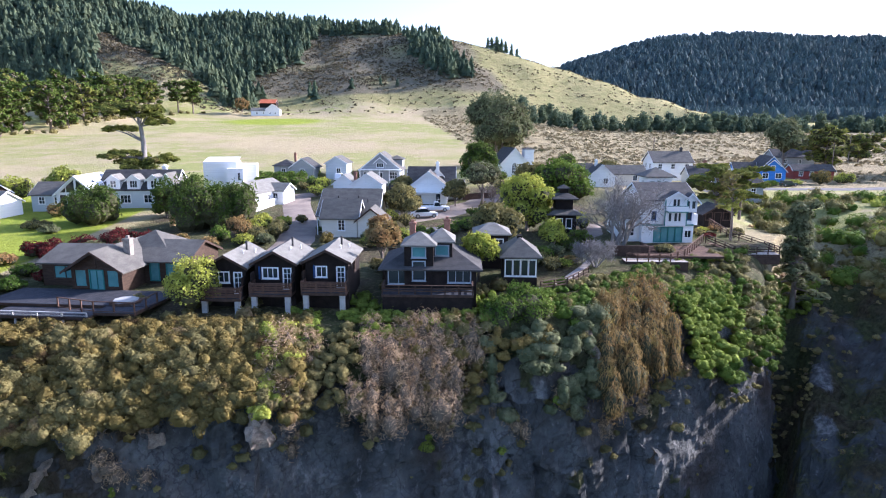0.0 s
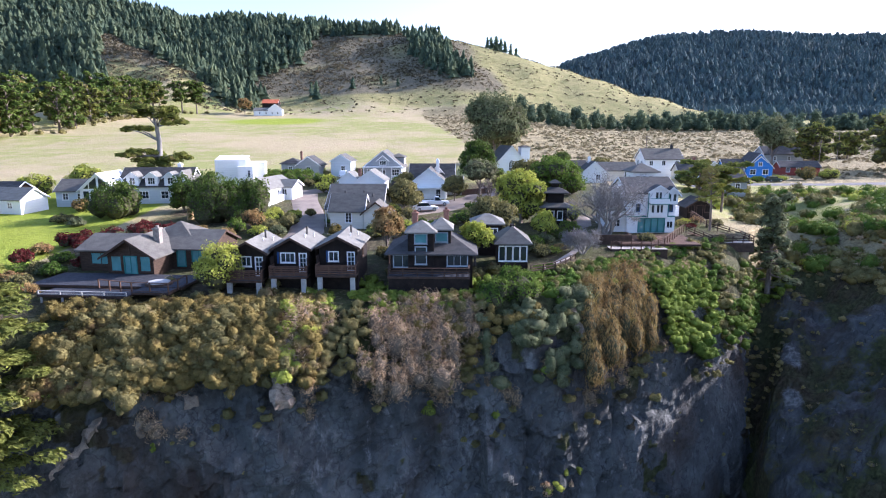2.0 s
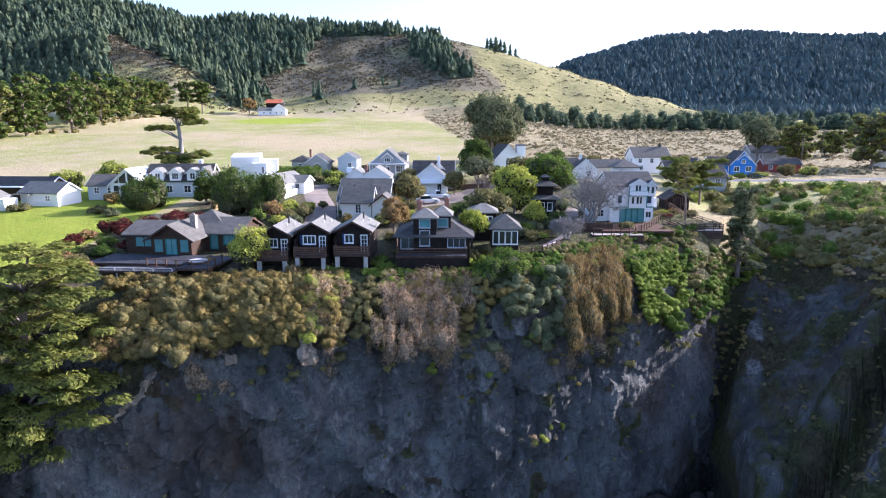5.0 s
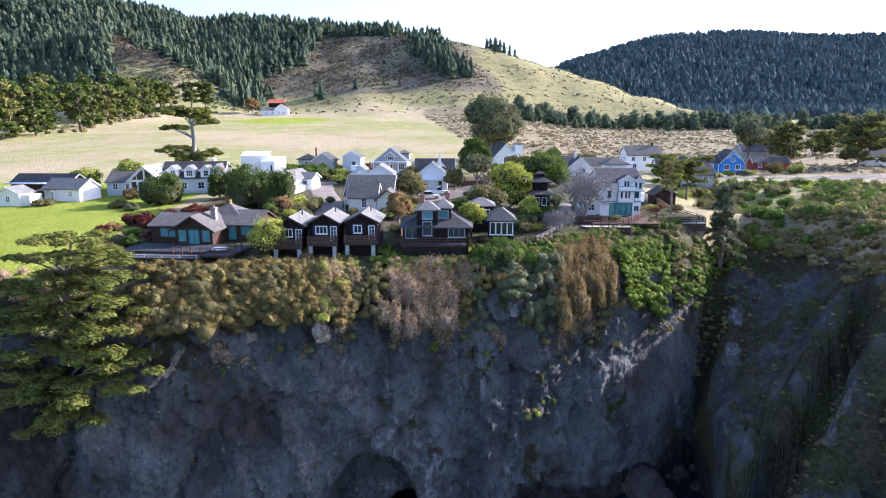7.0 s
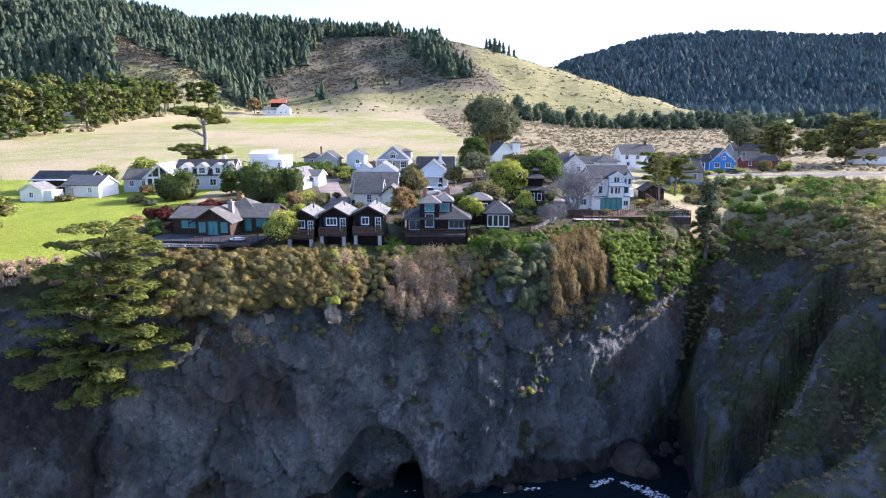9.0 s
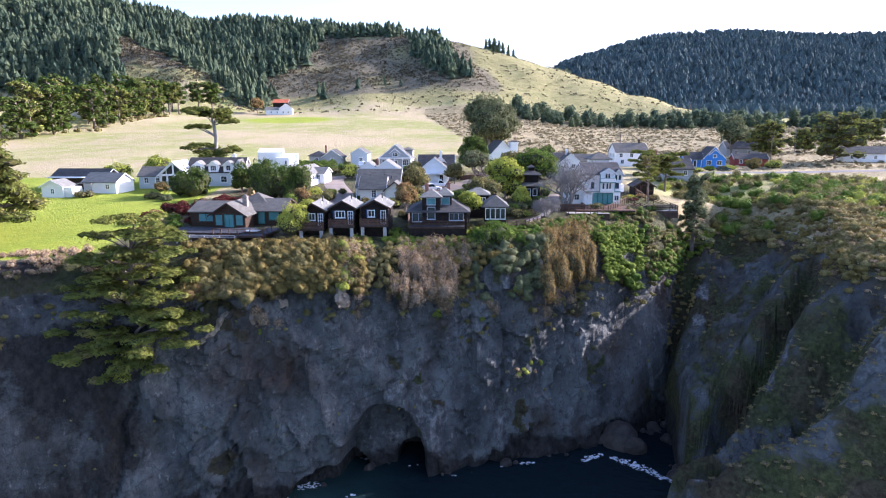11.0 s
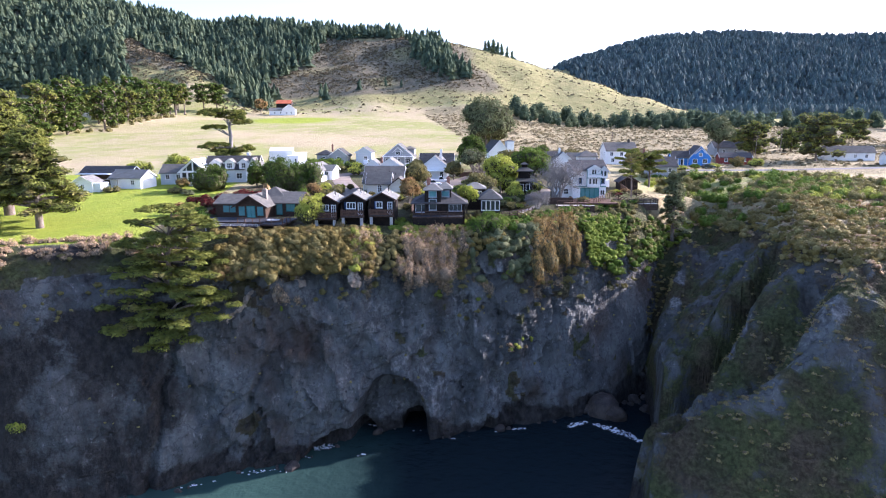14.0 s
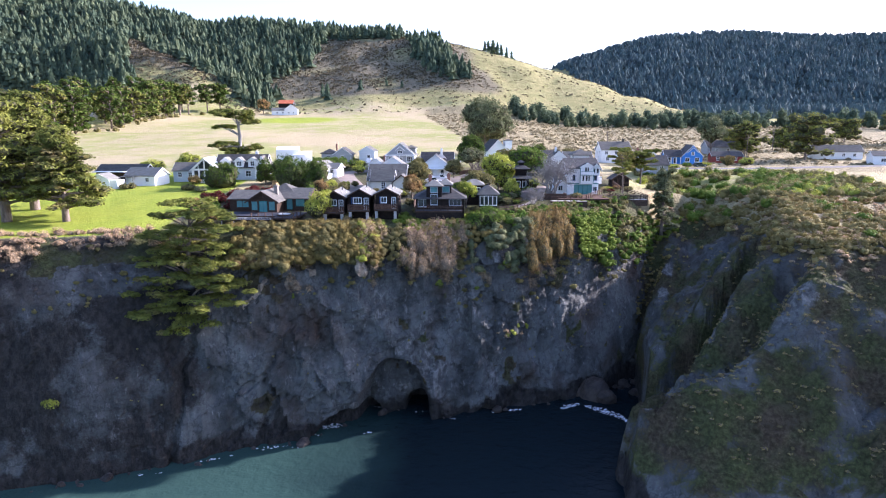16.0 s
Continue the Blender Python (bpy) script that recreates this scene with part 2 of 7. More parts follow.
# ridges: crest x, y, z, then how steeply the sides fall
RIDGES = [
    ([(-780, 800, 250), (-600, 780, 198), (-491, 780, 176), (-394, 790, 157), (-367, 860, 143)], .55),
    ([(-367, 860, 143), (-301, 820, 148), (-237, 800, 143), (-179, 790, 136), (-122, 780, 131), (-66, 770, 129), (-12, 755, 119),
      (39, 735, 104), (88, 710, 86), (132, 680, 68), (172, 650, 52), (204, 610, 38)], .46),
    ([(-366, 640, 112), (-307, 600, 90), (-253, 560, 68), (-205, 520, 34)], .7),
    ([(-150, 785, 127), (-115, 660, 78), (-87, 550, 42)], .5),
    ([(-53, 770, 123), (-10, 640, 76), (6, 560, 46)], .5),
    ([(225, 1600, 155), (390, 1600, 191), (504, 1620, 235), (713, 1660, 250), (882, 1660, 238), (1022, 1600, 232), (1371, 1500, 216), (2200, 1300, 180)], .3),
    ([(-1600, 1500, 260), (-700, 1600, 180), (300, 1800, 110)], .2),
]


def ramp(a, b, v):
    t = np.clip((v - a) / (b - a), 0, 1)
    return t * t * (3 - 2 * t)


def waves(x, y, size, seed):
    """Smooth uneven rise and fall between about -1 and 1."""
    r = np.random.RandomState(seed)
    total = 0
    for k in range(5):
        a, f, p = r.rand() * 6.28, (.7 + .9 * r.rand()) / size * 6.28, r.rand() * 6.28
        total = total + np.sin((x * np.cos(a) + y * np.sin(a)) * f + p + 1.3 * np.sin((y * np.cos(a) - x * np.sin(a)) * f * .6 + p * 2))
    return total / 3.2


def height(x, y):
    """The ground's height inland of the rim."""
    x, y = np.asarray(x, float), np.asarray(y, float)
    west = np.interp(y, (30, 60, 100, 150, 200, 350, 500, 800), (-.3, .4, 2.1, 4.8, 7.5, 17.5, 27, 46))
    east = np.interp(y, (30, 60, 100, 180, 300, 450, 800, 1500), (-.3, .4, 1.9, 3.2, 7, 15, 30, 40))
    z = west + (east - west) * ramp(0, 110, x)
    z = z + 8 * ramp(-160, -300, x) * ramp(200, 400, y)
    z = z + .08 * waves(x, y, 26, 3) + .5 * waves(x, y, 120, 5) * ramp(130, 260, y)
    for line, fall in RIDGES:
        best = np.full_like(z, -1e3)
        for (ax, ay, az), (bx, by, bz) in zip(line, line[1:]):
            dx, dy = bx - ax, by - ay
            t = np.clip(((x - ax) * dx + (y - ay) * dy) / (dx * dx + dy * dy), 0, 1)
            d = np.hypot(x - ax - t * dx, y - ay - t * dy)
            best = np.maximum(best, az + t * (bz - az) - fall * (np.sqrt(d * d + 600) - 24.5))
        best = best + 2.2 * waves(x, y, 90, 11) * ramp(0, 30, best - z)
        k = 5.0
        z = k * np.logaddexp(z / k, best / k)
    return z



# ---- mesh helpers ----
def mesh_object(name, verts, faces, material, smooth=False, parent=None):
    me = bpy.data.meshes.new(name)
    me.from_pydata([tuple(v) for v in verts] if not isinstance(verts, np.ndarray) else verts.tolist(), [], faces if isinstance(faces, list) else faces.tolist())
    me.materials.append(material)
    if smooth:
        me.shade_smooth()
    ob = new(name, me)
    if parent is not None:
        ob.parent = parent
    return ob


def part(name, bm, material, parent, label=""):
    """One mesh object under a thing or a part."""
    me = bpy.data.meshes.new(name)
    bm.to_mesh(me)
    bm.free()
    me.materials.append(material)
    ob = new(name, me)
    ob.parent = parent
    if label:
        ob["label"] = label
    return ob


def root(name, x, y, z, rz, label, category, group="", kind=""):
    ob = new(name)
    ob.empty_display_size = .3
    ob.matrix_basis = pose(x, y, z, 0, 0, rz)
    return tagged(ob, label, category, group, kind)


# ---- ground: one sheet from below the sea, up the cliff and inland to the horizon ----
BEND = [.5, .45, .4, .36, .36, .4, .42, .42, .42, .45, .5, .5, .5, .5, .5, .55, .6, .8, .9, .9, .95, .95, .9, .85, .8, .7, .6]


def rim_columns():
    """Rim and foot points along the coast, spaced closely where the bay is."""
    cols = []
    for i in range(len(RIM) - 1):
        a, b = RIM[i], RIM[i + 1]
        # a smooth curve through the stations
        p, q = RIM[max(i - 1, 0)], RIM[min(i + 2, len(RIM) - 1)]
        size = math.hypot(b[0] - a[0], b[1] - a[1])
        count = max(3, min(40, int(size / .55)))
        for k in range(count):
            t = k / count
            c = [.5 * (2 * a[j] + (b[j] - p[j]) * t + (2 * p[j] - 5 * a[j] + 4 * b[j] - q[j]) * t * t + (3 * a[j] - p[j] - 3 * b[j] + q[j]) * t ** 3)
                 if 3 < i < len(RIM) - 4 else a[j] + (b[j] - a[j]) * t for j in range(5)]
            cols.append((*c, BEND[i] + (BEND[i + 1] - BEND[i]) * t, i + t))
    cols.append((*RIM[-1], BEND[-1], len(RIM) - 1))
    return np.array(cols)


COLS = rim_columns()
FACE_ROWS, TOP_ROWS = 104, 172


def facets(v, size, amount):
    """Tilted blocks of broken rock about the given size."""
    q = v / size
    _, near = noise.voronoi(q)
    p = near[0]
    return amount * ((q - p).dot(noise.noise_vector(p * 3.7)) * 2.2 + .6 * noise.noise(p * 5.3))


def crag(x, y, z):
    """Broken relief of the rock face, in metres."""
    v = Vector((x, y, z * .62))

    def ridge(q):
        return .45 - abs(noise.noise(q)) * 1.4

    r = 1.7 * noise.noise(v * .075) + 1.1 * ridge(v * .16 + Vector((7, 3, 1))) + 0.5 * ridge(v * .42 + Vector((1, 9, 4))) + .24 * ridge(Vector((x, y, z * .8)) * .95) + .18 * noise.noise(v * 2.2)
    w = Vector((x * .75 + z * .5, y, z * .3 - x * .15))
    b = Vector((x + z * .25, y, z * .62))
    return r + .55 * ridge(w * .33) + .25 * ridge(w * .9) + facets(b, 4.2, 1.1) + facets(b, 1.7, .45)


# the headland's seaward side: spur crests (x, y, z) with how steeply they fall, and the gullies between them
CRESTS = [([(60, 98, -5), (52, 88.8, -8.8), (47.5, 81, -12.7), (42.3, 68.6, -20), (37.5, 62, -29), (34.5, 58, -38)], 1.0),
          ([(60, 58, -1.6), (55.5, 55.5, -3.2), (51.5, 52.5, -7), (47.5, 49.5, -12.3), (44.5, 45.8, -17.3), (40, 41.5, -22.5), (32, 38, -25)], 1.5),
          ([(64, 46, -1.6), (57, 39.5, -4), (52.4, 36, -7.4), (46.5, 33, -15.2), (37.1, 30.1, -18.9), (32, 31.5, -22.6), (28.8, 33, -25.2), (27.6, 33.5, -33), (26.5, 33.8, -40)], 1.5)]
GULLIES = [([(61, 64, -7), (54, 58, -12), (48.5, 54.5, -18), (43, 50.5, -25), (37, 46.5, -36)], 2.8, 12.0),
           ([(58, 46.5, -4), (51, 42, -12), (46, 38.5, -18), (40, 35, -22), (33, 35, -26)], 2.0, 4.0),
           ([(62, 78, -8), (54, 72, -14), (47, 63, -22), (41, 56, -31)], 3.0, 4.0), ([(56, 92, -9), (48, 86, -15), (42, 77, -24), (38, 72, -36)], 2.0, 2.0),
           ([(60, 30, -18), (56, 24, -28), (50, 18, -37)], 2.5, 2.5)]
BROW = [(49, 96), (59, 101), (66, 87), (63, 69), (58, 56.5), (62, 48), (71, 47), (100, 46)]


def to_line(x, y, line):
    """Distance from a plan line and the height along it."""
    best = (1e9, 0.0)
    for a, b in zip(line, line[1:]):
        dx, dy = b[0] - a[0], b[1] - a[1]
        t = max(0, min(1, ((x - a[0]) * dx + (y - a[1]) * dy) / (dx * dx + dy * dy)))
        d = math.hypot(x - a[0] - t * dx, y - a[1] - t * dy)
        if d < best[0]:
            best = (d, a[2] + t * (b[2] - a[2]) if len(a) > 2 else 0.0)
    return best


def headland(x, y, top):
    """Height of the headland's slopes below its brow."""
    d = to_line(x, y, BROW)[0]
    z = top - .5 * d - .022 * d * d
    for line, fall in CRESTS:
        q, crest = to_line(x, y, line)
        rise = crest - fall * (math.sqrt(q * q + 1.5) - 1.22)
        z = 1.2 * math.log(math.exp(max(-40, z / 1.2)) + math.exp(max(-40, rise / 1.2)))
    for line, wide, deep in GULLIES:
        q = to_line(x, y, line)[0] + 1.2 * noise.noise(Vector((x * .25, y * .25, 4)))
        z -= deep * math.exp(-(q / wide) ** 2) * min(1, d / 5)
    v = Vector((x, y, z * .5))
    k = min(1, d / 4)
    z += k * (1.5 * noise.noise(v * .13) + 1.0 * (.35 - abs(noise.noise(v * .33))) + .55 * (.35 - abs(noise.noise(v * .8))) + .22 * noise.noise(v * 2) + facets(v, 4.0, .9) + facets(v, 1.6, .4))
    return z if z > SEA - .5 else SEA - .5 + (z - SEA + .5) * .4


# pale bare rock and white streaks, plus sunlit edges painted pale: from, to, half width
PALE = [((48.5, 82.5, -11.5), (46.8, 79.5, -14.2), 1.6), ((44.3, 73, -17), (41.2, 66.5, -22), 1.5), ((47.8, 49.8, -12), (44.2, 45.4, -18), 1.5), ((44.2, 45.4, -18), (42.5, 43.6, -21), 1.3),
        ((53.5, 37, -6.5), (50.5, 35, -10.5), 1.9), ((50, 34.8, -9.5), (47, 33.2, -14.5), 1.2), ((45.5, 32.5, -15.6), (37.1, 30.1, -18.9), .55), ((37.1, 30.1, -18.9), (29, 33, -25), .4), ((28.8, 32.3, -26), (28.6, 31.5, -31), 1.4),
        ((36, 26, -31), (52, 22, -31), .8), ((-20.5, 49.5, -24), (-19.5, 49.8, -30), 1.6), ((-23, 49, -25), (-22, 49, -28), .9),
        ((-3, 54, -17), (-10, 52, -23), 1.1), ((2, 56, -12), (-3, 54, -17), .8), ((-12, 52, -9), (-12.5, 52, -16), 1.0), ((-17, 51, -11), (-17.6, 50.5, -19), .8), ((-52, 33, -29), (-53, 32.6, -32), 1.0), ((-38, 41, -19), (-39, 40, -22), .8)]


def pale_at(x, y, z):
    """How pale the rock is coloured, bare patches and painted sunlit edges alike."""
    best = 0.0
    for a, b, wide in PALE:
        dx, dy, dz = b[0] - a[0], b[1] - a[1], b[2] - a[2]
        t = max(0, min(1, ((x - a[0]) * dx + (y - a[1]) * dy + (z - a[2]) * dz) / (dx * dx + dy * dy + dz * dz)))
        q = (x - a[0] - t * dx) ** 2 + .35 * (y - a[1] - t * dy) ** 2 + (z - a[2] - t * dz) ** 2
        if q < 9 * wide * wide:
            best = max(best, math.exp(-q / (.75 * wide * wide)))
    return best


def build_ground():
    verts, cover, land, face = [], [], [], []
    n = len(COLS)
    nx = np.gradient(COLS[:, 0])
    ny = np.gradient(COLS[:, 1])
    size = np.hypot(nx, ny)
    ox, oy = ny / size, -nx / size
    depth = SEA - 3
    for r in range(FACE_ROWS):
        s = 1 - r / FACE_ROWS
        for c in range(n):
            rx, ry, rz, fx, fy, bend, u = COLS[c]
            h = s ** bend
            x, y, z = rx + (fx - rx) * h, ry + (fy - ry) * h, rz + (depth - rz) * s
            k = min(1, s * 7) * min(1, 1.2)
            e = crag(x, y, z) * k * max(.25, min(1.0, (x + 56) / 26)) * (1 - .75 * math.exp(-((u - 15.1) / 1.6) ** 2))
            # dark fissures
            for crack, wide, top in ((-43, .5, -14), (-30.5, .4, -17), (8, .4, -12), (18.5, .5, -9)):
                e -= 1.0 * math.exp(-((x - crack - .12 * (z + 20) - 1.3 * noise.noise(Vector((crack, 0, z * .3)))) / wide) ** 2) * max(0, min(1, (top - z) / 4))
            side = max(0, min(1, (u - 17.0) / .8)) * max(0, min(1, (24.6 - u) / .6))
            x, y = x + ox[c] * e * (1 - side), y + oy[c] * e * (1 - side)
            if side:
                z += (headland(x, y, rz) - z) * side * min(1, s * 12)
                z += (depth - z) * max(0, (s - .95) / .05) ** .7
            # the sea cave
            for cx, half, roof, deep in ((-10.4, 6.4, 13.0, 5.5), (-6.6, 2.1, 5.6, 6.0), (-18.5, 5.5, 5.4, 4.0)):
                d = abs((x - cx) / half) ** 2.3 + abs((z + 38) / roof) ** 2.3
                if d < 1.15 and u < 14:
                    y += deep * (1 - max(0, min(1, (d - .8) / .35)))
            verts.append((x, y, z))
            nv = noise.noise(Vector((x * .12, y * .12, z * .12))) + .5 * noise.noise(Vector((x * .5, y * .5, z * .5)))
            grassy = 0.0
            if u > 17:
                grassy = .67 + nv * .85 - (.3 if z < -31 else 0)
            elif z > -4.5 + 4 * nv:
                grassy = .8
            elif nv > .45:
                grassy = .4 + nv * .5
            cover.append((0, 0, 1, 1))
            land.append((0, 0, .9 if (z > -9 + 4 * nv and x < 36 and nv > .1) else 0, 1))
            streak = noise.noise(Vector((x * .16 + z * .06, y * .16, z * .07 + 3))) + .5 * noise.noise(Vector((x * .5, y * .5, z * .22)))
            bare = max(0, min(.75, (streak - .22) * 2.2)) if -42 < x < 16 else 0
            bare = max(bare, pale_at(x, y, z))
            # third weight: wet tide band, and the same dark tone up the western wall
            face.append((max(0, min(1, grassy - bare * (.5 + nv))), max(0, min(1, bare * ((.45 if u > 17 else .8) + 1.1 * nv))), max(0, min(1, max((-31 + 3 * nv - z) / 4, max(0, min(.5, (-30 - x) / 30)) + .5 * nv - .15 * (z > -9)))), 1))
    steps = .55 * (1.0352 ** np.arange(TOP_ROWS) - 1) / .0352
    slope = np.clip(COLS[:, 0] / 72, -3.5, 3.5)
    norm = np.hypot(slope, 1)
    for d in steps:
        x = COLS[:, 0] + d * slope / norm
        y = COLS[:, 1] + d / norm
        z = height(x, y)
        t = ramp(0, 9, np.full(n, d))
        z = COLS[:, 2] * (1 - t) + z * t
        # the wooded dip behind the head of the gully
        dip = np.exp(-((x - 64) / 13) ** 2 - ((y - 118) / 16) ** 2)
        z = z - 4.5 * dip * t
        a = waves(x, y, 60, 21)
        lawn = ramp(-50, -54, x + .1 * (y - 60)) * ramp(140, 122, y) * (x > -140)
        lawn = np.maximum(lawn, np.exp(-((x + 33) / 5) ** 2 - ((y - 87) / 5) ** 2))
        lawn = np.maximum(lawn, np.exp(-((x - 37) / 4) ** 2 - ((y - 98) / 6) ** 2))
        lawn = np.maximum(lawn, .9 * ramp(300, 340, y) * ramp(470, 440, y) * ramp(-60, -120, x - .1 * y) * .35)
        lawn = np.maximum(lawn, np.exp(-((x + 128) / 42) ** 2 - ((y - 430) / 45) ** 2))
        lawn = np.maximum(lawn, np.exp(-((x - 150) / 34) ** 2 - ((y - 186 - .2 * (x - 150)) / 8) ** 2))
        lawn = np.maximum(lawn, .9 * np.exp(-((x - 92) / 16) ** 2 - ((y - 172) / 4) ** 2))
        town = ramp(160, 140, y) * ramp(-56, -50, x) * ramp(50, 40, x)
        lawn = np.maximum(lawn, .3 * town)
        scrub = ramp(-4, 4, x + 3 + .15 * (y - 300) + 4 * waves(x, y, 30, 6)) * ramp(180, 200, y + .3 * x) * ramp(540, 500, y)
        heathland = ramp(44, 50, x) * ramp(120, 100, y)
        scrub = np.maximum(scrub, heathland * (.65 + .3 * waves(x, y, 14, 8)))
        rise = z - np.interp(y, (30, 500, 800), (0, 31, 48))
        hill = ramp(500, 560, y) * ramp(-20, 5, rise + 8)
        wooded = forest_cover(x, y)
        brushy = hill * ramp(60, 20, x + .25 * (y - 600)) * np.clip(.75 + .35 * waves(x, y, 70, 41), 0, 1) * ramp(545, 575, y)
        for i in range(n):
            verts.append((x[i], y[i], z[i]))
            cover.append((float(lawn[i]), float(scrub[i]), 0, 1))
            land.append((float(hill[i]), float(wooded[i]), float(brushy[i]), 1))
            face.append((float(.55 * town[i]), 0, 0, 1))
    rows = FACE_ROWS + TOP_ROWS
    i = np.arange(rows - 1)[:, None] * n + np.arange(n - 1)[None, :]
    faces = np.stack([i, i + 1, i + n + 1, i + n], -1).reshape(-1, 4)
    ob = mesh_object("ground", verts, faces, M["ground"], True)
    flat = np.ones(len(ob.data.polygons), bool)
    flat[:(FACE_ROWS - 6) * (n - 1)] = False
    ob.data.polygons.foreach_set("use_smooth", flat)
    for key, data in (("cover", cover), ("land", land), ("face", face)):
        layer = ob.data.color_attributes.new(key, 'FLOAT_COLOR', 'POINT')
        layer.data.foreach_set("color", np.array(data, 'f').ravel())
    return tagged(ob, "dark rock sea cliff below a grassy coastal terrace and scrub hills", "ground", kind="structure")


def forest_cover(x, y):
    """How far the ground is covered by conifer forest."""
    e = 25 * waves(x, y, 130, 31) + 9 * waves(x, y, 45, 32)
    west = ramp(-172, -190, x - .05 * (y - 600) + e * .7) * ramp(505, 530, y + .12 * (x + 300))
    crest = ramp(735, 750, y + e * .5 + .12 * (x + 100)) * ramp(-68, -80, x)
    # the bare shoulder in front of the spur's crest
    along = ((x + 366) * 161 + (y - 640) * -120) / (161 ** 2 + 120 ** 2)
    front = -((x + 366) * 120 + (y - 640) * 161) / 200.8
    spur = ramp(-4, 12, x + .585 * y + e * .3) * ramp(-14, -4, front + e * .15) * ramp(1.55, 1.4, along)
    east = ramp(640, 720, y - .05 * x + e) * ramp(215, 250, x - .02 * (y - 1000))
    gully = ramp(24, 14, np.abs(x + 52 - (745 - y) * .34) + e * .3) * ramp(590, 612, y) * ramp(742, 728, y)
    return np.clip(np.maximum(np.maximum(west * (1 - spur), crest), np.maximum(east, gully)), 0, 1)


ground = build_ground()

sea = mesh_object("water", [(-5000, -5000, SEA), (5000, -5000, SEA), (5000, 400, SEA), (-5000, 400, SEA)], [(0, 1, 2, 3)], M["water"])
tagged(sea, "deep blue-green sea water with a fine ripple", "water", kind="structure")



# ---- plants ----
def leaf_cards(centres, normals, size, rng, long=1.6, along=None, fold=.22):
    """Two-faced little leaves at the given places: vertices and faces."""
    n = len(centres)
    t = rng.normal(size=(n, 3)) if along is None else along + rng.normal(size=(n, 3)) * .35
    t -= normals * (t * normals).sum(1)[:, None]
    t /= np.linalg.norm(t, axis=1)[:, None] + 1e-9
    b = np.cross(normals, t)
    s = size * rng.uniform(.6, 1.4, (n, 1))
    a, w = t * s * long * .5, b * s * .5
    lift = normals * s * fold
    v = np.stack([centres - a, centres - w + lift, centres + a, centres + w + lift], 1).reshape(-1, 3)
    f = np.arange(n * 4).reshape(-1, 4)
    return v, f


def blob_points(blobs, count, rng, low=-.5, inner=.25, jitter=.38):
    """Places and normals on lumpy masses (x, y, z, rx, ry, rz)."""
    blobs = np.array(blobs, float)
    area = (blobs[:, 3] * blobs[:, 4] + blobs[:, 4] * blobs[:, 5] + blobs[:, 3] * blobs[:, 5])
    pick = rng.choice(len(blobs), count, p=area / area.sum())
    d = rng.normal(size=(count, 3))
    d /= np.linalg.norm(d, axis=1)[:, None]
    flip = d[:, 2] < low
    d[flip, 2] *= -1
    r = 1 - inner * rng.random((count, 1)) ** 2
    lump = 1 + .13 * np.sin(d[:, :1] * 7 + pick[:, None]) * np.cos(d[:, 1:2] * 6 + pick[:, None] * 2) + .1 * np.sin(d[:, 2:] * 9 + pick[:, None])
    p = blobs[pick, :3] + d * blobs[pick, 3:] * r * lump
    size = blobs[pick, 3:4]
    w = np.sin(p[:, :1] * 5.3 / size + 3 * np.sin(p[:, 1:2] * 2.1)) * np.sin(p[:, 1:2] * 4.7 / size + 2 * p[:, 2:]) + .7 * np.sin(p[:, 2:] * 6.1 / size + 2.3 * p[:, :1]) * np.cos(p[:, :1] * 3.1)
    p = p + d * size * .13 * w
    nrm = d / blobs[pick, 3:]
    nrm /= np.linalg.norm(nrm, axis=1)[:, None]
    nrm = nrm + rng.normal(size=(count, 3)) * jitter
    nrm /= np.linalg.norm(nrm, axis=1)[:, None]
    return p, nrm


def ball(level):
    bm = bmesh.new()
    bmesh.ops.create_icosphere(bm, subdivisions=level, radius=1)
    v = np.array([tuple(p.co) for p in bm.verts])
    f = np.array([[p.index for p in q.verts] for q in bm.faces])
    bm.free()
    return v, f


BALLS = {1: ball(1), 2: ball(2)}


def core_mesh(blobs, shrink=.8, level=2):
    """A lumpy mass inside a thick crown that closes its gaps: vertices and faces."""
    blobs = np.array(blobs, float)
    v, f = BALLS[level]
    p = blobs[:, None, :3] + v[None] * blobs[:, None, 3:] * shrink
    p = p + v[None] * blobs[:, None, 3:4] * .1 * np.sin(p[..., :1] * 5.1 + p[..., 2:] * 4.3) * np.cos(p[..., 1:2] * 4.7)
    i = f[None] + (np.arange(len(blobs)) * len(v))[:, None, None]
    return p.reshape(-1, 3), i.reshape(-1, 3)


def knobbly(vf, rng):
    """Roughens a mass into small tufts."""
    v = vf[0]
    v = v + rng.normal(size=v.shape) * .045 + .12 * np.sin(v[:, [1, 2, 0]] * 7.3 + 2 * np.sin(v * 3.1)) * np.sin(v[:, [2, 0, 1]] * 6.1)
    return v, vf[1]


def joined(a, b):
    """Two meshes' vertices and faces as one."""
    return np.concatenate([a[0], b[0]]), a[1].tolist() + (np.asarray(b[1]) + len(a[0])).tolist()


def lobed(blobs, rng, count=6, least=.75):
    """Adds smaller lobes over each large mass, so that it billows."""
    more = []
    for x, y, z, rx, ry, rz in blobs:
        if rx < least:
            continue
        for k in range(count):
            d = rng.normal(size=3)
            d[2] = abs(d[2]) * .9 - .15
            d[1] -= .5
            d /= np.linalg.norm(d)
            s = rx * rng.uniform(.28, .5)
            more.append((x + d[0] * rx * .72, y + d[1] * ry * .72, z + d[2] * rz * .72, s, s, s * rng.uniform(.8, 1.2)))
    return list(blobs) + more


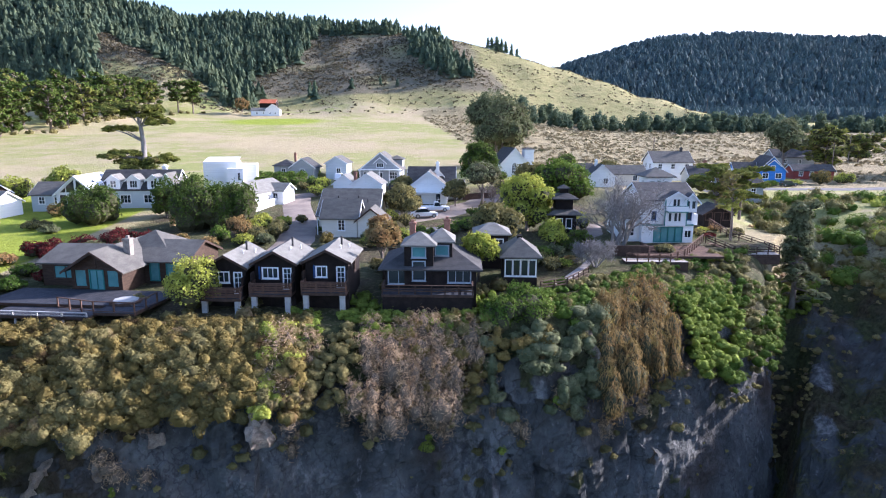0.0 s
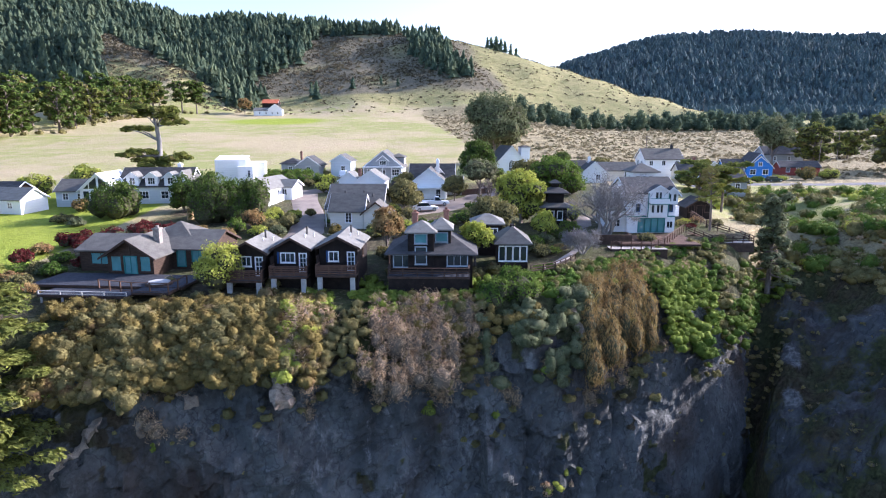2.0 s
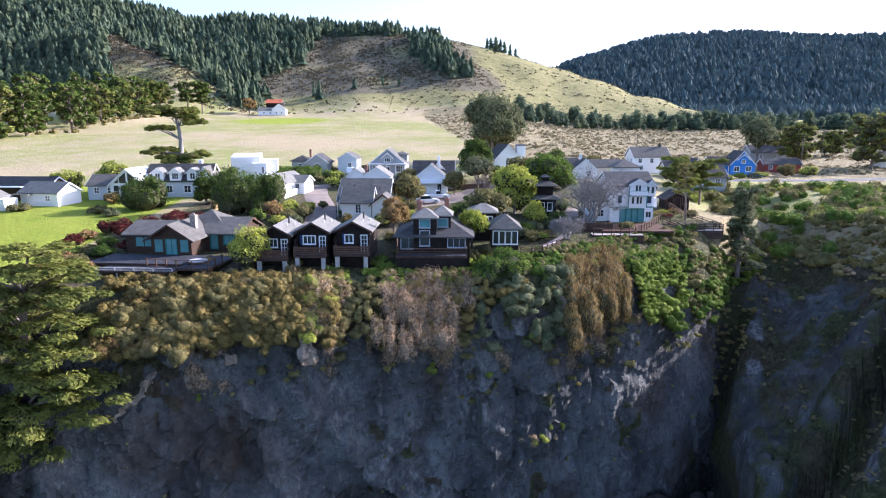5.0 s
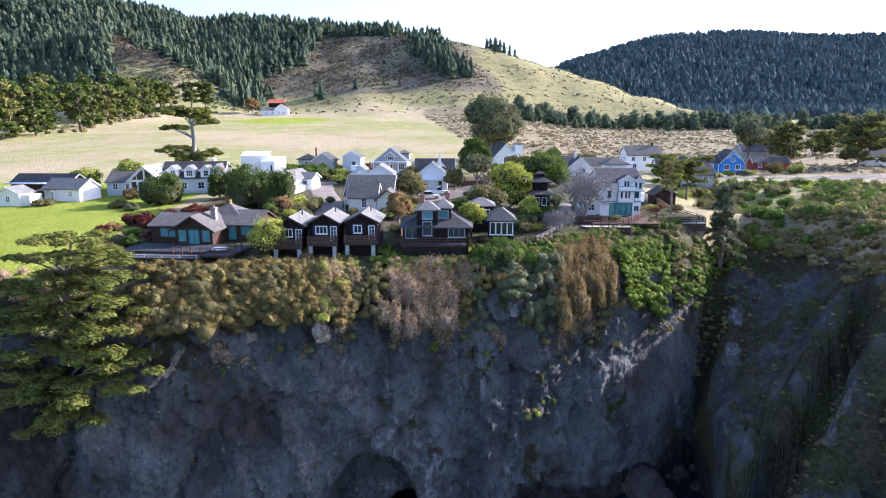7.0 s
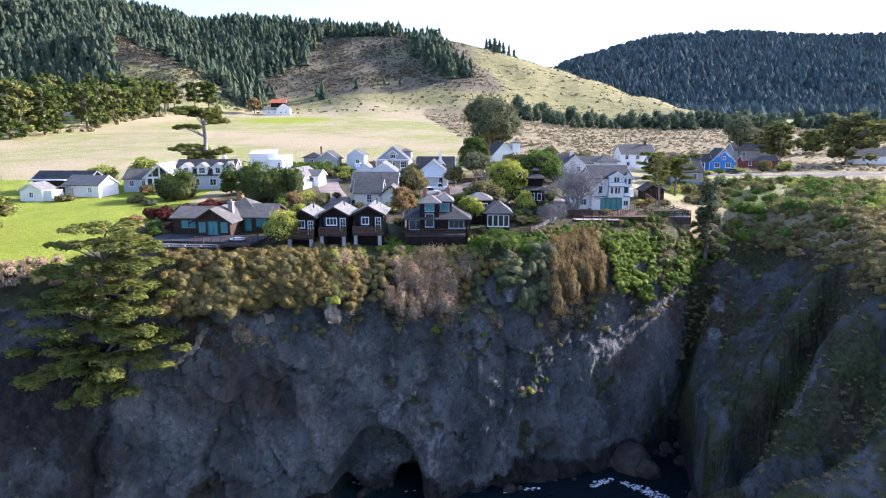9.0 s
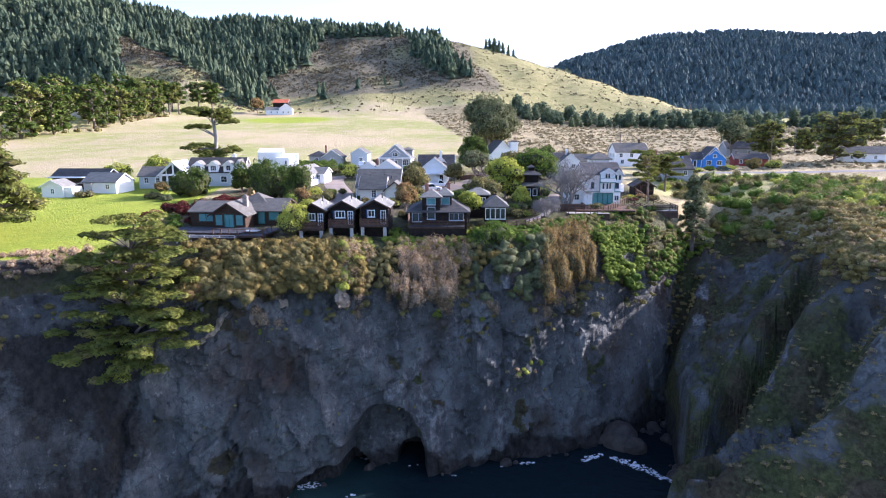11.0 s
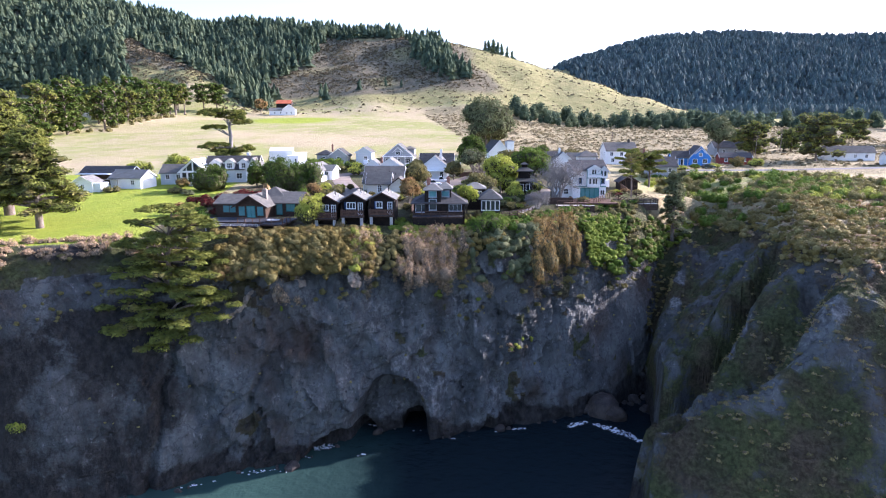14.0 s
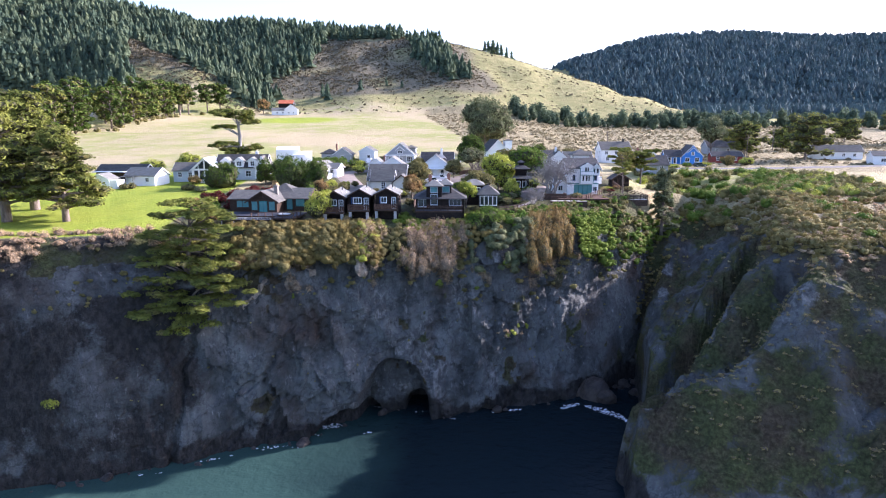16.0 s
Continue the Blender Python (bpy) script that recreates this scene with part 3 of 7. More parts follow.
def limb_mesh(lines, sides=6):
    """Tapered limbs along lists of (x, y, z, radius)."""
    verts, faces = [], []
    for line in lines:
        start = len(verts)
        for i, (x, y, z, r) in enumerate(line):
            a = Vector(line[max(i - 1, 0)][:3])
            b = Vector(line[min(i + 1, len(line) - 1)][:3])
            q = (b - a).to_track_quat('Z', 'Y')
            for k in range(sides):
                w = 6.2832 * k / sides
                o = q @ Vector((math.cos(w) * r, math.sin(w) * r, 0))
                verts.append((x + o.x, y + o.y, z + o.z))
        for i in range(len(line) - 1):
            for k in range(sides):
                a, b = start + i * sides + k, start + i * sides + (k + 1) % sides
                faces.append((a, b, b + sides, a + sides))
        faces.append(tuple(start + (len(line) - 1) * sides + k for k in range(sides)))
    return verts, faces


def scattered(x0, x1, y0, y1, count, rng, keep):
    x, y = rng.uniform(x0, x1, count), rng.uniform(y0, y1, count)
    k = keep(x, y) > rng.random(count)
    x, y = x[k], y[k]
    return np.stack([x, y, height(x, y) - .3], -1)


# blue tint and high translucency stand in for haze on the far hill
M["hazewood"] = foliage("far_needles_haze_tint", (.118, .172, .176), (.158, .205, .202), gloss=.02, size=60, through=.5)
rng = np.random.RandomState(5)
spots = scattered(-760, 40, 500, 850, 12500, rng, forest_cover)


def skirt_wood(name, spots, sizes, tiers, sides, material, rng, label, girth=.23):
    """A wood of conifers in one mesh: each tree a stack of ragged drooping skirts that narrow to a tip."""
    n = len(spots)
    slim = rng.uniform(.75, 1.25, n)
    lean = rng.normal(size=(n, 2)) * .02 * sizes[:, None]
    verts, faces, at = [], [], 0
    for k in range(tiers):
        low, high = k / (tiers + .35), min(1.0, (k + 1.75) / (tiers + .35)) if k < tiers - 1 else 1.0
        w = rng.random((n, 1)) * 6.2832 + (np.arange(sides)[None, :] + rng.uniform(-.3, .3, (n, sides))) * 6.2832 / sides
        rad = girth * (1 - low) ** .7 * (sizes * slim)[:, None] * rng.uniform(.5, 1.3, (n, sides))
        up = (low + .02 + rng.uniform(-.05, .06, (n, sides))) * sizes[:, None]
        ring = np.stack([spots[:, :1] + lean[:, :1] * low + np.cos(w) * rad, spots[:, 1:2] + lean[:, 1:] * low + np.sin(w) * rad, spots[:, 2:] + up], -1)
        tip = spots + np.stack([lean[:, 0] * high, lean[:, 1] * high, sizes * high], -1)
        v = np.concatenate([ring, tip[:, None]], 1)
        i = (np.arange(n) * (sides + 1))[:, None] + at
        j = np.arange(sides)[None, :]
        faces.append(np.stack([i + j, i + (j + 1) % sides, np.broadcast_to(i + sides, (n, sides))], -1).reshape(-1, 3))
        verts.append(v.reshape(-1, 3))
        at += n * (sides + 1)
    return tagged(mesh_object(name, np.concatenate(verts), np.concatenate(faces), material), label, "woodland", kind="stuff")


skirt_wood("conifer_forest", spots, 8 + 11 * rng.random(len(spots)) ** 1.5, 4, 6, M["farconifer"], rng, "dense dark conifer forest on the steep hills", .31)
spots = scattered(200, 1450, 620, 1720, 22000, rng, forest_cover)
skirt_wood("far_conifer_forest", spots, rng.uniform(10, 19, len(spots)), 2, 5, M["hazewood"], rng, "haze-tinted conifer forest covering the far hill", .42)
# stray trees on the open slopes and along the skyline
lone = [(28, 745, 13), (33, 742, 15), (38, 740, 17), (43, 738, 16), (48, 734, 14), (54, 730, 13), (60, 726, 10), (-196, 560, 16), (-190, 556, 12), (-206, 566, 18), (-130, 560, 17), (-136, 566, 14), (-100, 575, 11), (-76, 590, 9), (-60, 585, 8), (120, 560, 8), (160, 545, 9)]
spots = np.array([(x, y, float(height(x, y)) - .3) for x, y, h in lone])
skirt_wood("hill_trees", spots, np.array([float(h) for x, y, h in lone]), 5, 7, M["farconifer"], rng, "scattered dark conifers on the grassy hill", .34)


def brush(name, spots, size, material, rng, label, each=7):
    """Low scrub: small heaps of leaves in one mesh."""
    n = len(spots) * each
    c = np.repeat(spots, each, 0)
    s = np.repeat(size, each)[:, None]
    d = rng.normal(size=(n, 3))
    d /= np.linalg.norm(d, axis=1)[:, None]
    d[:, 2] = np.abs(d[:, 2])
    p = c + d * s * np.array([1, 1, .75])
    v, f = leaf_cards(p, d, 1.0, rng, 1.2)
    mid = p[:, None, :]
    v = (v.reshape(-1, 4, 3) - mid) * s[:, None, :] * 1.1 + mid
    ob = mesh_object(name, v.reshape(-1, 3), f, material)
    return tagged(ob, label, "scrub", kind="stuff")


def hill_scrub(x, y):
    bare = 1 - forest_cover(x, y)
    face = ramp(560, 600, y) * ramp(780, 740, y) * ramp(40, 0, x + .2 * (y - 600))
    shoulder = ramp(-170, -190, x)
    return bare * np.clip(face * (.6 + .5 * waves(x, y, 60, 41)) + .5 * shoulder + .07, 0, 1)


spots = scattered(-420, 260, 500, 800, 46000, rng, hill_scrub)
brush("hill_scrub", spots, rng.uniform(.6, 1.7, len(spots)), foliage("hill_brush", (.12, .10, .065), (.165, .14, .08), size=12), rng, "low brown and grey-green scrub on the bare hillside", 4)
spots = scattered(-40, 260, 180, 490, 13000, rng, lambda x, y: ramp(-3, 3, x + 3 + .15 * (y - 300)) * ramp(190, 212, y + .3 * x) * (.55 + .4 * waves(x, y, 30, 44)))
brush("terrace_scrub", spots, rng.uniform(.4, 1.2, len(spots)), foliage("terrace_brush", (.20, .17, .10), (.28, .235, .135), dry=(.14, .135, .065), size=7), rng, "brown dry scrub on the flat terrace", 5)
spots = scattered(30, 340, 425, 560, 1000, rng, lambda x, y: ramp(40, 8, np.abs(y - 500 + .1 * (x - 150)) + 14 * waves(x, y, 40, 4)) * ramp(36, 60, x))
size = 4 + 13 * rng.random(len(spots)) ** 2
clumps = []
for (x, y, z), h in zip(spots, size):
    clumps += [(x, y, z + h * .3, h * .34, h * .34, h * .36), (x + rng.normal() * h * .08, y + rng.normal() * h * .08, z + h * .62, h * .24, h * .24, h * .3)]
p, nrm = blob_points(clumps, 30000, rng, low=-.3, inner=.3)
belt = joined(leaf_cards(p, nrm, .95, rng), core_mesh(clumps, .8, 1))
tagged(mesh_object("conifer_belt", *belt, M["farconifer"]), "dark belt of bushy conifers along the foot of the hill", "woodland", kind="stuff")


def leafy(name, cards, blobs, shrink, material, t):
    """Leaves round a core of twigs, its dark colour painting the crown's inner shade, as one part."""
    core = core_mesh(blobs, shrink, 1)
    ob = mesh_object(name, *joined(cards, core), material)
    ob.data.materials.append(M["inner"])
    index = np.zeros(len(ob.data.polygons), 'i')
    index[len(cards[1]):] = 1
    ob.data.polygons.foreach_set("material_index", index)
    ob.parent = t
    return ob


def thing_mesh(name, vf, material, parent, smooth=False):
    ob = mesh_object(name, vf[0], vf[1] if isinstance(vf[1], list) else vf[1], material, smooth)
    ob.parent = parent
    return ob


def round_tree(name, label, x, y, r, h, material, seed, leaf=.34, count=3200, squash=1.0, trunk=.25, wide=None, group="", category="tree", z=None, lumps=9):
    """A broad crown of uneven clumps on a short forked trunk."""
    rng = np.random.RandomState(seed)
    base = float(height(x, y)) if z is None else z
    t = root(name, x, y, base, rng.uniform(0, 360), label, category, group)
    low = h * trunk
    blobs = [(0, 0, low + (h - low) * .5, r * .72, r * .72, (h - low) * .46)]
    for k in range(lumps):
        a, e = 6.28 * k / lumps * 2.4 + rng.uniform(-.4, .4), rng.uniform(-.95 if trunk < .15 else -.4, .95)
        q = math.cos(e) * r * .62
        s = r * rng.uniform(.30, .5)
        blobs.append((math.cos(a) * q, math.sin(a) * q, low + (h - low) * (.45 + .38 * math.sin(e)), s, s, s * .85 * squash))
    blobs = lobed(blobs, rng, 2, 1.2)
    p, nrm = blob_points(blobs, int(count * 1.5), rng, jitter=.5)
    leafy("crown", leaf_cards(p, nrm, leaf * .78, rng), blobs, .74, material, t)
    lines = [[(0, 0, -.3, .09 * r * .6 + .06), (.05, 0, low, .07 * r * .6 + .05), (0, 0, h * .7, .04)]]
    for k in range(4):
        a = k * 1.7 + seed
        lines.append([(0, 0, low * .8, .05 * r * .5 + .03), (math.cos(a) * r * .4, math.sin(a) * r * .4, h * .55, .03)])
    thing_mesh("trunk", limb_mesh(lines), M["bark"], t, True)
    return t



# ---- building kit ----
def box(bm, x0, y0, z0, x1, y1, z1):
    v = [bm.verts.new(c) for c in ((x0, y0, z0), (x1, y0, z0), (x1, y1, z0), (x0, y1, z0), (x0, y0, z1), (x1, y0, z1), (x1, y1, z1), (x0, y1, z1))]
    for f in ((3, 2, 1, 0), (4, 5, 6, 7), (0, 1, 5, 4), (1, 2, 6, 5), (2, 3, 7, 6), (3, 0, 4, 7)):
        bm.faces.new([v[i] for i in f])


def boxes(*sizes):
    bm = bmesh.new()
    for s in sizes:
        box(bm, *s)
    return bm


def prism(bm, points, vector):
    """A flat outline pushed along a vector."""
    a = [bm.verts.new(p) for p in points]
    b = [bm.verts.new(Vector(p) + Vector(vector)) for p in points]
    n = len(points)
    bm.faces.new(a)
    bm.faces.new(b[::-1])
    for i in range(n):
        bm.faces.new((a[(i + 1) % n], a[i], b[i], b[(i + 1) % n]))
    bmesh.ops.recalc_face_normals(bm, faces=bm.faces)


def pierced_wall(bm, width, z0, z1, holes, place, thick=.16):
    """A wall slab with real openings (centre x, sill, width, height); place turns wall coordinates into the house's."""
    xs = sorted({-width / 2, width / 2, *[max(-width / 2, min(width / 2, c + s * w / 2)) for c, z, w, h in holes for s in (-1, 1)]})
    zs = sorted({z0, z1, *[max(z0, min(z1, v)) for c, z, w, h in holes for v in (z, z + h)]})
    for xa, xb in zip(xs, xs[1:]):
        run = None
        for za, zb in zip(zs, zs[1:]):
            cx, cz = (xa + xb) / 2, (za + zb) / 2
            open_here = any(abs(cx - c) < w / 2 and z < cz < z + h for c, z, w, h in holes)
            if not open_here:
                run = (run[0] if run else za, zb)
            if run and (open_here or zb == zs[-1]):
                pts = [place(xa, 0, run[0]), place(xb, 0, run[0]), place(xb, 0, run[1]), place(xa, 0, run[1])]
                inner = place(0, thick, 0) - place(0, 0, 0)
                prism(bm, pts, inner)
                run = None


def window(parent, place, turn, c, z, w, h, bars=(1, 1), trim="trim", glass="glass", name="window", sill=True):
    """A framed window or glazed door in an opening: frame, bars, pane, sill."""
    t = new(name)
    t.empty_display_size = .2
    t.parent = parent
    p = place(c, 0, z)
    t.matrix_basis = Matrix.Translation(p) @ pose(0, 0, 0, 0, 0, turn)
    f = .09
    bm = boxes((-w / 2 - f, -.05, -f, -w / 2 + .03, .10, h + f), (w / 2 - .03, -.05, -f, w / 2 + f, .10, h + f),
               (-w / 2, -.05, h - .03, w / 2, .10, h + f), (-w / 2, -.05, -f, w / 2, .10, .03))
    for k in range(1, bars[0]):
        x = -w / 2 + w * k / bars[0]
        box(bm, x - .03, 0, 0, x + .03, .07, h)
    for k in range(1, bars[1]):
        q = h * k / bars[1]
        box(bm, -w / 2, .005, q - .025, w / 2, .065, q + .025)
    part("frame", bm, M[trim], t)
    part("pane", boxes((-w / 2 + .02, .075, .02, w / 2 - .02, .095, h - .02)), M[glass], t)
    if sill:
        part("sill", boxes((-w / 2 - .14, -.10, -f - .05, w / 2 + .14, .0, -f)), M[trim], t)
    return t


def wall_places(w, d):
    """Placing functions and turns for the four walls of a w by d house that faces -y."""
    return dict(front=(lambda x, y, z: Vector((x, -d / 2 + y, z)), 0, w), right=(lambda x, y, z: Vector((w / 2 - y, x, z)), 90, d - .32),
                back=(lambda x, y, z: Vector((-x, d / 2 - y, z)), 180, w), left=(lambda x, y, z: Vector((-w / 2 + y, -x, z)), -90, d - .32))


def gable_roof(w, d, h, rise, over, along, thick=.16, ends=.35):
    """Two slabs; along 'y': the gable faces the front."""
    bm = bmesh.new()
    half, run = (w / 2, d / 2) if along == "y" else (d / 2, w / 2)
    k = rise / half
    o = half + over
    low = h - over * k
    for s in (-1, 1):
        pts = [(0, h + rise), (s * o, low), (s * o, low + thick), (0, h + rise + thick)]
        pts = [(a, -run - ends, b) if along == "y" else (-run - ends, a, b) for a, b in pts]
        prism(bm, pts, (0, 2 * (run + ends), 0) if along == "y" else (2 * (run + ends), 0, 0))
    return bm


def hip_roof(w, d, h, rise, over, thick=.15, ridge=0.0):
    """A pyramid or hipped roof with a ridge of the given length along x (or y when negative)."""
    bm = bmesh.new()
    a, b = w / 2 + over, d / 2 + over
    rx, ry = (ridge / 2, 0) if ridge >= 0 else (0, -ridge / 2)
    low = [bm.verts.new(c) for c in ((-a, -b, h), (a, -b, h), (a, b, h), (-a, b, h))]
    mid = [bm.verts.new(c) for c in ((-a, -b, h + thick), (a, -b, h + thick), (a, b, h + thick), (-a, b, h + thick))]
    e0, e1 = bm.verts.new((-rx, -ry, h + rise)), bm.verts.new((rx, ry, h + rise))
    bm.faces.new(low[::-1])
    for i in range(4):
        bm.faces.new((low[i], low[(i + 1) % 4], mid[(i + 1) % 4], mid[i]))
    if ridge >= 0:
        quads = ((mid[0], mid[1], e1, e0), (mid[1], mid[2], e1), (mid[2], mid[3], e0, e1), (mid[3], mid[0], e0))
    else:
        quads = ((mid[0], mid[1], e0), (mid[1], mid[2], e1, e0), (mid[2], mid[3], e1), (mid[3], mid[0], e0, e1))
    for q in quads:
        try:
            bm.faces.new(q)
        except ValueError:
            pass
    bmesh.ops.remove_doubles(bm, verts=bm.verts, dist=.001)
    return bm


def chimney(parent, x, y, z0, z1, size=.7, material="brick"):
    part("chimney", boxes((x - size / 2, y - size / 2, z0, x + size / 2, y + size / 2, z1), (x - size / 2 - .08, y - size / 2 - .08, z1 - .22, x + size / 2 + .08, y + size / 2 + .08, z1 - .04),
                          (x - .16, y - .16, z1 - .05, x + .16, y + .16, z1 + .25)), M[material], parent)


def body(parent, w, d, h, wall, roof, shape="gable_y", rise=1.6, over=.4, openings=(), x=0, y=0, z=0, rz=0, trim="trim", below=.8, fascia=True, ends=.35, ridge=0.0, name="volume"):
    """One roofed volume of a house: walls with openings, gables, roof, boards, windows."""
    v = parent
    m = Matrix.Translation((x, y, z)) @ pose(0, 0, 0, 0, 0, rz)
    places = wall_places(w, d)
    bm = bmesh.new()
    for side, (place, turn, width) in places.items():
        holes = [o[1:5] for o in openings if o[0] == side and o[2] + o[4] <= h + .01]
        pierced_wall(bm, width, -below, h, holes, place)
    along = shape[-1]
    if shape.startswith("gable"):
        half = (w if along == "y" else d) / 2
        for s in (-1, 1):
            if along == "y":
                prism(bm, [(-half, s * (d / 2 - .16), h), (half, s * (d / 2 - .16), h), (0, s * (d / 2 - .16), h + rise)], (0, s * .16, 0))
            else:
                prism(bm, [(s * (w / 2 - .16), -half, h), (s * (w / 2 - .16), half, h), (s * (w / 2 - .16), 0, h + rise)], (s * .16, 0, 0))
    bmesh.ops.remove_doubles(bm, verts=bm.verts, dist=.002)
    bm.transform(m)
    part("wall", bm, M[wall], v)
    if shape.startswith("gable"):
        bm = gable_roof(w, d, h, rise, over, along, ends=ends)
    elif shape == "flat":
        bm = boxes((-w / 2 - over, -d / 2 - over, h, w / 2 + over, d / 2 + over, h + .2))
    elif shape == "shed":
        bm = bmesh.new()
        prism(bm, [(-w / 2 - over, -d / 2 - over, h), (w / 2 + over, -d / 2 - over, h), (w / 2 + over, d / 2 + over, h + rise), (-w / 2 - over, d / 2 + over, h + rise)], (0, 0, .18))
    else:
        bm = hip_roof(w, d, h, rise, over, ridge=ridge)
    bm.transform(m)
    part("roof", bm, M[roof], v)
    if fascia and shape.startswith("gable"):
        half, run = (w / 2, d / 2) if along == "y" else (d / 2, w / 2)
        k, o = rise / half, half + over
        for s in (-1, 1):
            for e in (-1, 1):
                bm = bmesh.new()
                at_end = e * (run + ends)
                pts = [(0, h + rise - .12), (s * o, h - over * k - .12), (s * o, h - over * k + .14), (0, h + rise + .14)]
                pts = [(a, at_end, b) if along == "y" else (at_end, a, b) for a, b in pts]
                prism(bm, pts, (0, e * .05, 0) if along == "y" else (e * .05, 0, 0))
                bm.transform(m)
                part("barge_board", bm, M[trim], v)
    for o in openings:
        place, turn, width = places[o[0]]
        bars = o[5] if len(o) > 5 else (2, 2)
        kind = o[6] if len(o) > 6 else "window"
        glass = o[7] if len(o) > 7 else "glass"
        t = window(v, place, turn, *o[1:5], bars, o[8] if len(o) > 8 else trim, glass, kind, kind == "window")
        t.matrix_basis = m @ t.matrix_basis
    return m


def house(name, label, x, y, rz=0, z=None, group="", category="house"):
    base = float(height(x, y)) if z is None else z
    return root(name, x, y, base, rz, label, category, group)


def win(side, c, z=1.0, w=1.0, h=1.2, bars=(2, 2), *rest):
    return (side, c, z, w, h, bars, *rest)



# ---- rails and decks ----
def rail_run(parent, points, high=1.0, gap=1.6, timber="rail", rails=(.12, .5), board=.09, top=True):
    """Posts and rails along a line of points."""
    for a, b in zip(points, points[1:]):
        a, b = Vector(a), Vector(b)
        run = b - a
        count = max(1, round(run.length / gap))
        turn = math.degrees(math.atan2(run.y, run.x))
        tilt = math.degrees(math.asin(run.z / run.length))
        for k in range(count + (b == Vector(points[-1]))):
            p = a + run * k / count
            part("rail_post", boxes((p.x - .06, p.y - .06, p.z - .15, p.x + .06, p.y + .06, p.z + high)), M[timber], parent)
        at_mid = Matrix.Translation((a + b) / 2) @ pose(0, 0, 0, 0, -tilt, turn)
        for q in rails:
            bm = boxes((-run.length / 2, -.025, high * q, run.length / 2, .025, high * q + board))
            bm.transform(at_mid)
            part("rail", bm, M[timber], parent)
        if top:
            bm = boxes((-run.length / 2, -.08, high, run.length / 2, .08, high + .06))
            bm.transform(at_mid)
            part("top_rail", bm, M[timber], parent)


def decking(parent, x0, y0, x1, y1, z, timber="deck", across=True, width=.28, frame=.28):
    """Separate boards on a rim of joists."""
    bm = boxes((x0, y0, z - frame, x1, y0 + .06, z - .035), (x0, y1 - .06, z - frame, x1, y1, z - .035), (x0, y0 + .06, z - frame, x0 + .06, y1 - .06, z - .035),
               (x1 - .06, y0 + .06, z - frame, x1, y1 - .06, z - .035))
    part("deck_frame", bm, M["darktrim"], parent)
    count = max(1, round((y1 - y0) / width))
    step = (y1 - y0) / count
    for k in range(count):
        part("deck_board", boxes((x0, y0 + k * step + .012, z - .03, x1, y0 + (k + 1) * step - .012, z)), M[timber], parent)


# ---- the three dark cabins on stilts ----
def cabin(x, front, floor, w, wide_window):
    ground_z = float(height(x, front + 2)) - .1
    t = house("cabin", "small dark shingled cabin with grey gable roof on concrete piers", x, front + 3.3, 0, ground_z, "row of cabins", "cabin")
    f = floor - ground_z
    ww = 1.5 if wide_window else 1.0
    body(t, w, 6.6, 2.72, "shake", "roofpale", "gable_y", 1.08, .38,
         [("front", -.55 if not wide_window else -.45, 1.15, ww, 1.0, (3, 1) if wide_window else (2, 1), "window", "glass", "trim"),
          ("front", w / 2 - .75, .06, .72, 2.05, (2, 4), "door", "glass", "trim"), ("right", 0, 1.1, .9, 1.0), ("left", 0, 1.1, .9, 1.0)],
         z=f, below=f + .6, trim="darktrim", ends=.45)
    bm = boxes((-.55 - ww / 2 - .3, -3.36, f + 1.0, -.55 - ww / 2 - .12, -3.3, f + 2.3))
    part("shutter", bm, M["bluetrim"], t)
    decking(t, -w / 2 - .05, -5.2, w / 2 + .05, -3.32, f)
    rail_run(t, [(-w / 2, -3.5, f), (-w / 2, -5.1, f), (w / 2, -5.1, f), (w / 2, -3.5, f)], 1.0, 1.45, "rail", (.06, .3, .54, .78), .17)
    for px in (-w / 2 + .35, w / 2 - .35):
        low = float(height(x + px, front - 1.6)) - ground_z - .8
        part("pier", boxes((px - .24, -5.05, low - .8, px + .24, -4.6, f - .28)), M["concrete"], t)
    part("stove_pipe", pipe_mesh(.7, 1.0, f + 2.9, f + 4.35, .11), M["roofdark"], t)
    for k in range(2):
        part("roof_vent", pipe_mesh(.9 + .5 * k, -.6 + 2.1 * k, f + 3.0, f + 3.75 - .22 * k, .07), M["trim"], t)
    part("screen_wall", boxes((w / 2 - .02, -4.6, f, w / 2 + .06, -3.36, f + 1.9)), M["shake"], t)
    part("screen_wall", boxes((-w / 2 - .06, -4.6, f, -w / 2 + .02, -3.36, f + 1.9)), M["shake"], t)
    return t


def pipe_mesh(x, y, z0, z1, r):
    bm = bmesh.new()
    bmesh.ops.create_cone(bm, cap_ends=True, segments=10, radius1=r, radius2=r, depth=z1 - z0, matrix=Matrix.Translation((x, y, (z0 + z1) / 2)))
    bmesh.ops.create_cone(bm, cap_ends=True, segments=10, radius1=r * 1.8, radius2=r * .6, depth=r * 1.2, matrix=Matrix.Translation((x, y, z1 + r * .9)))
    return bm


cabin(-12.57, 62.4, 2.05, 4.25, False)
cabin(-17.65, 62.0, 1.95, 3.95, True)
cabin(-22.35, 61.5, 1.6, 3.9, True)

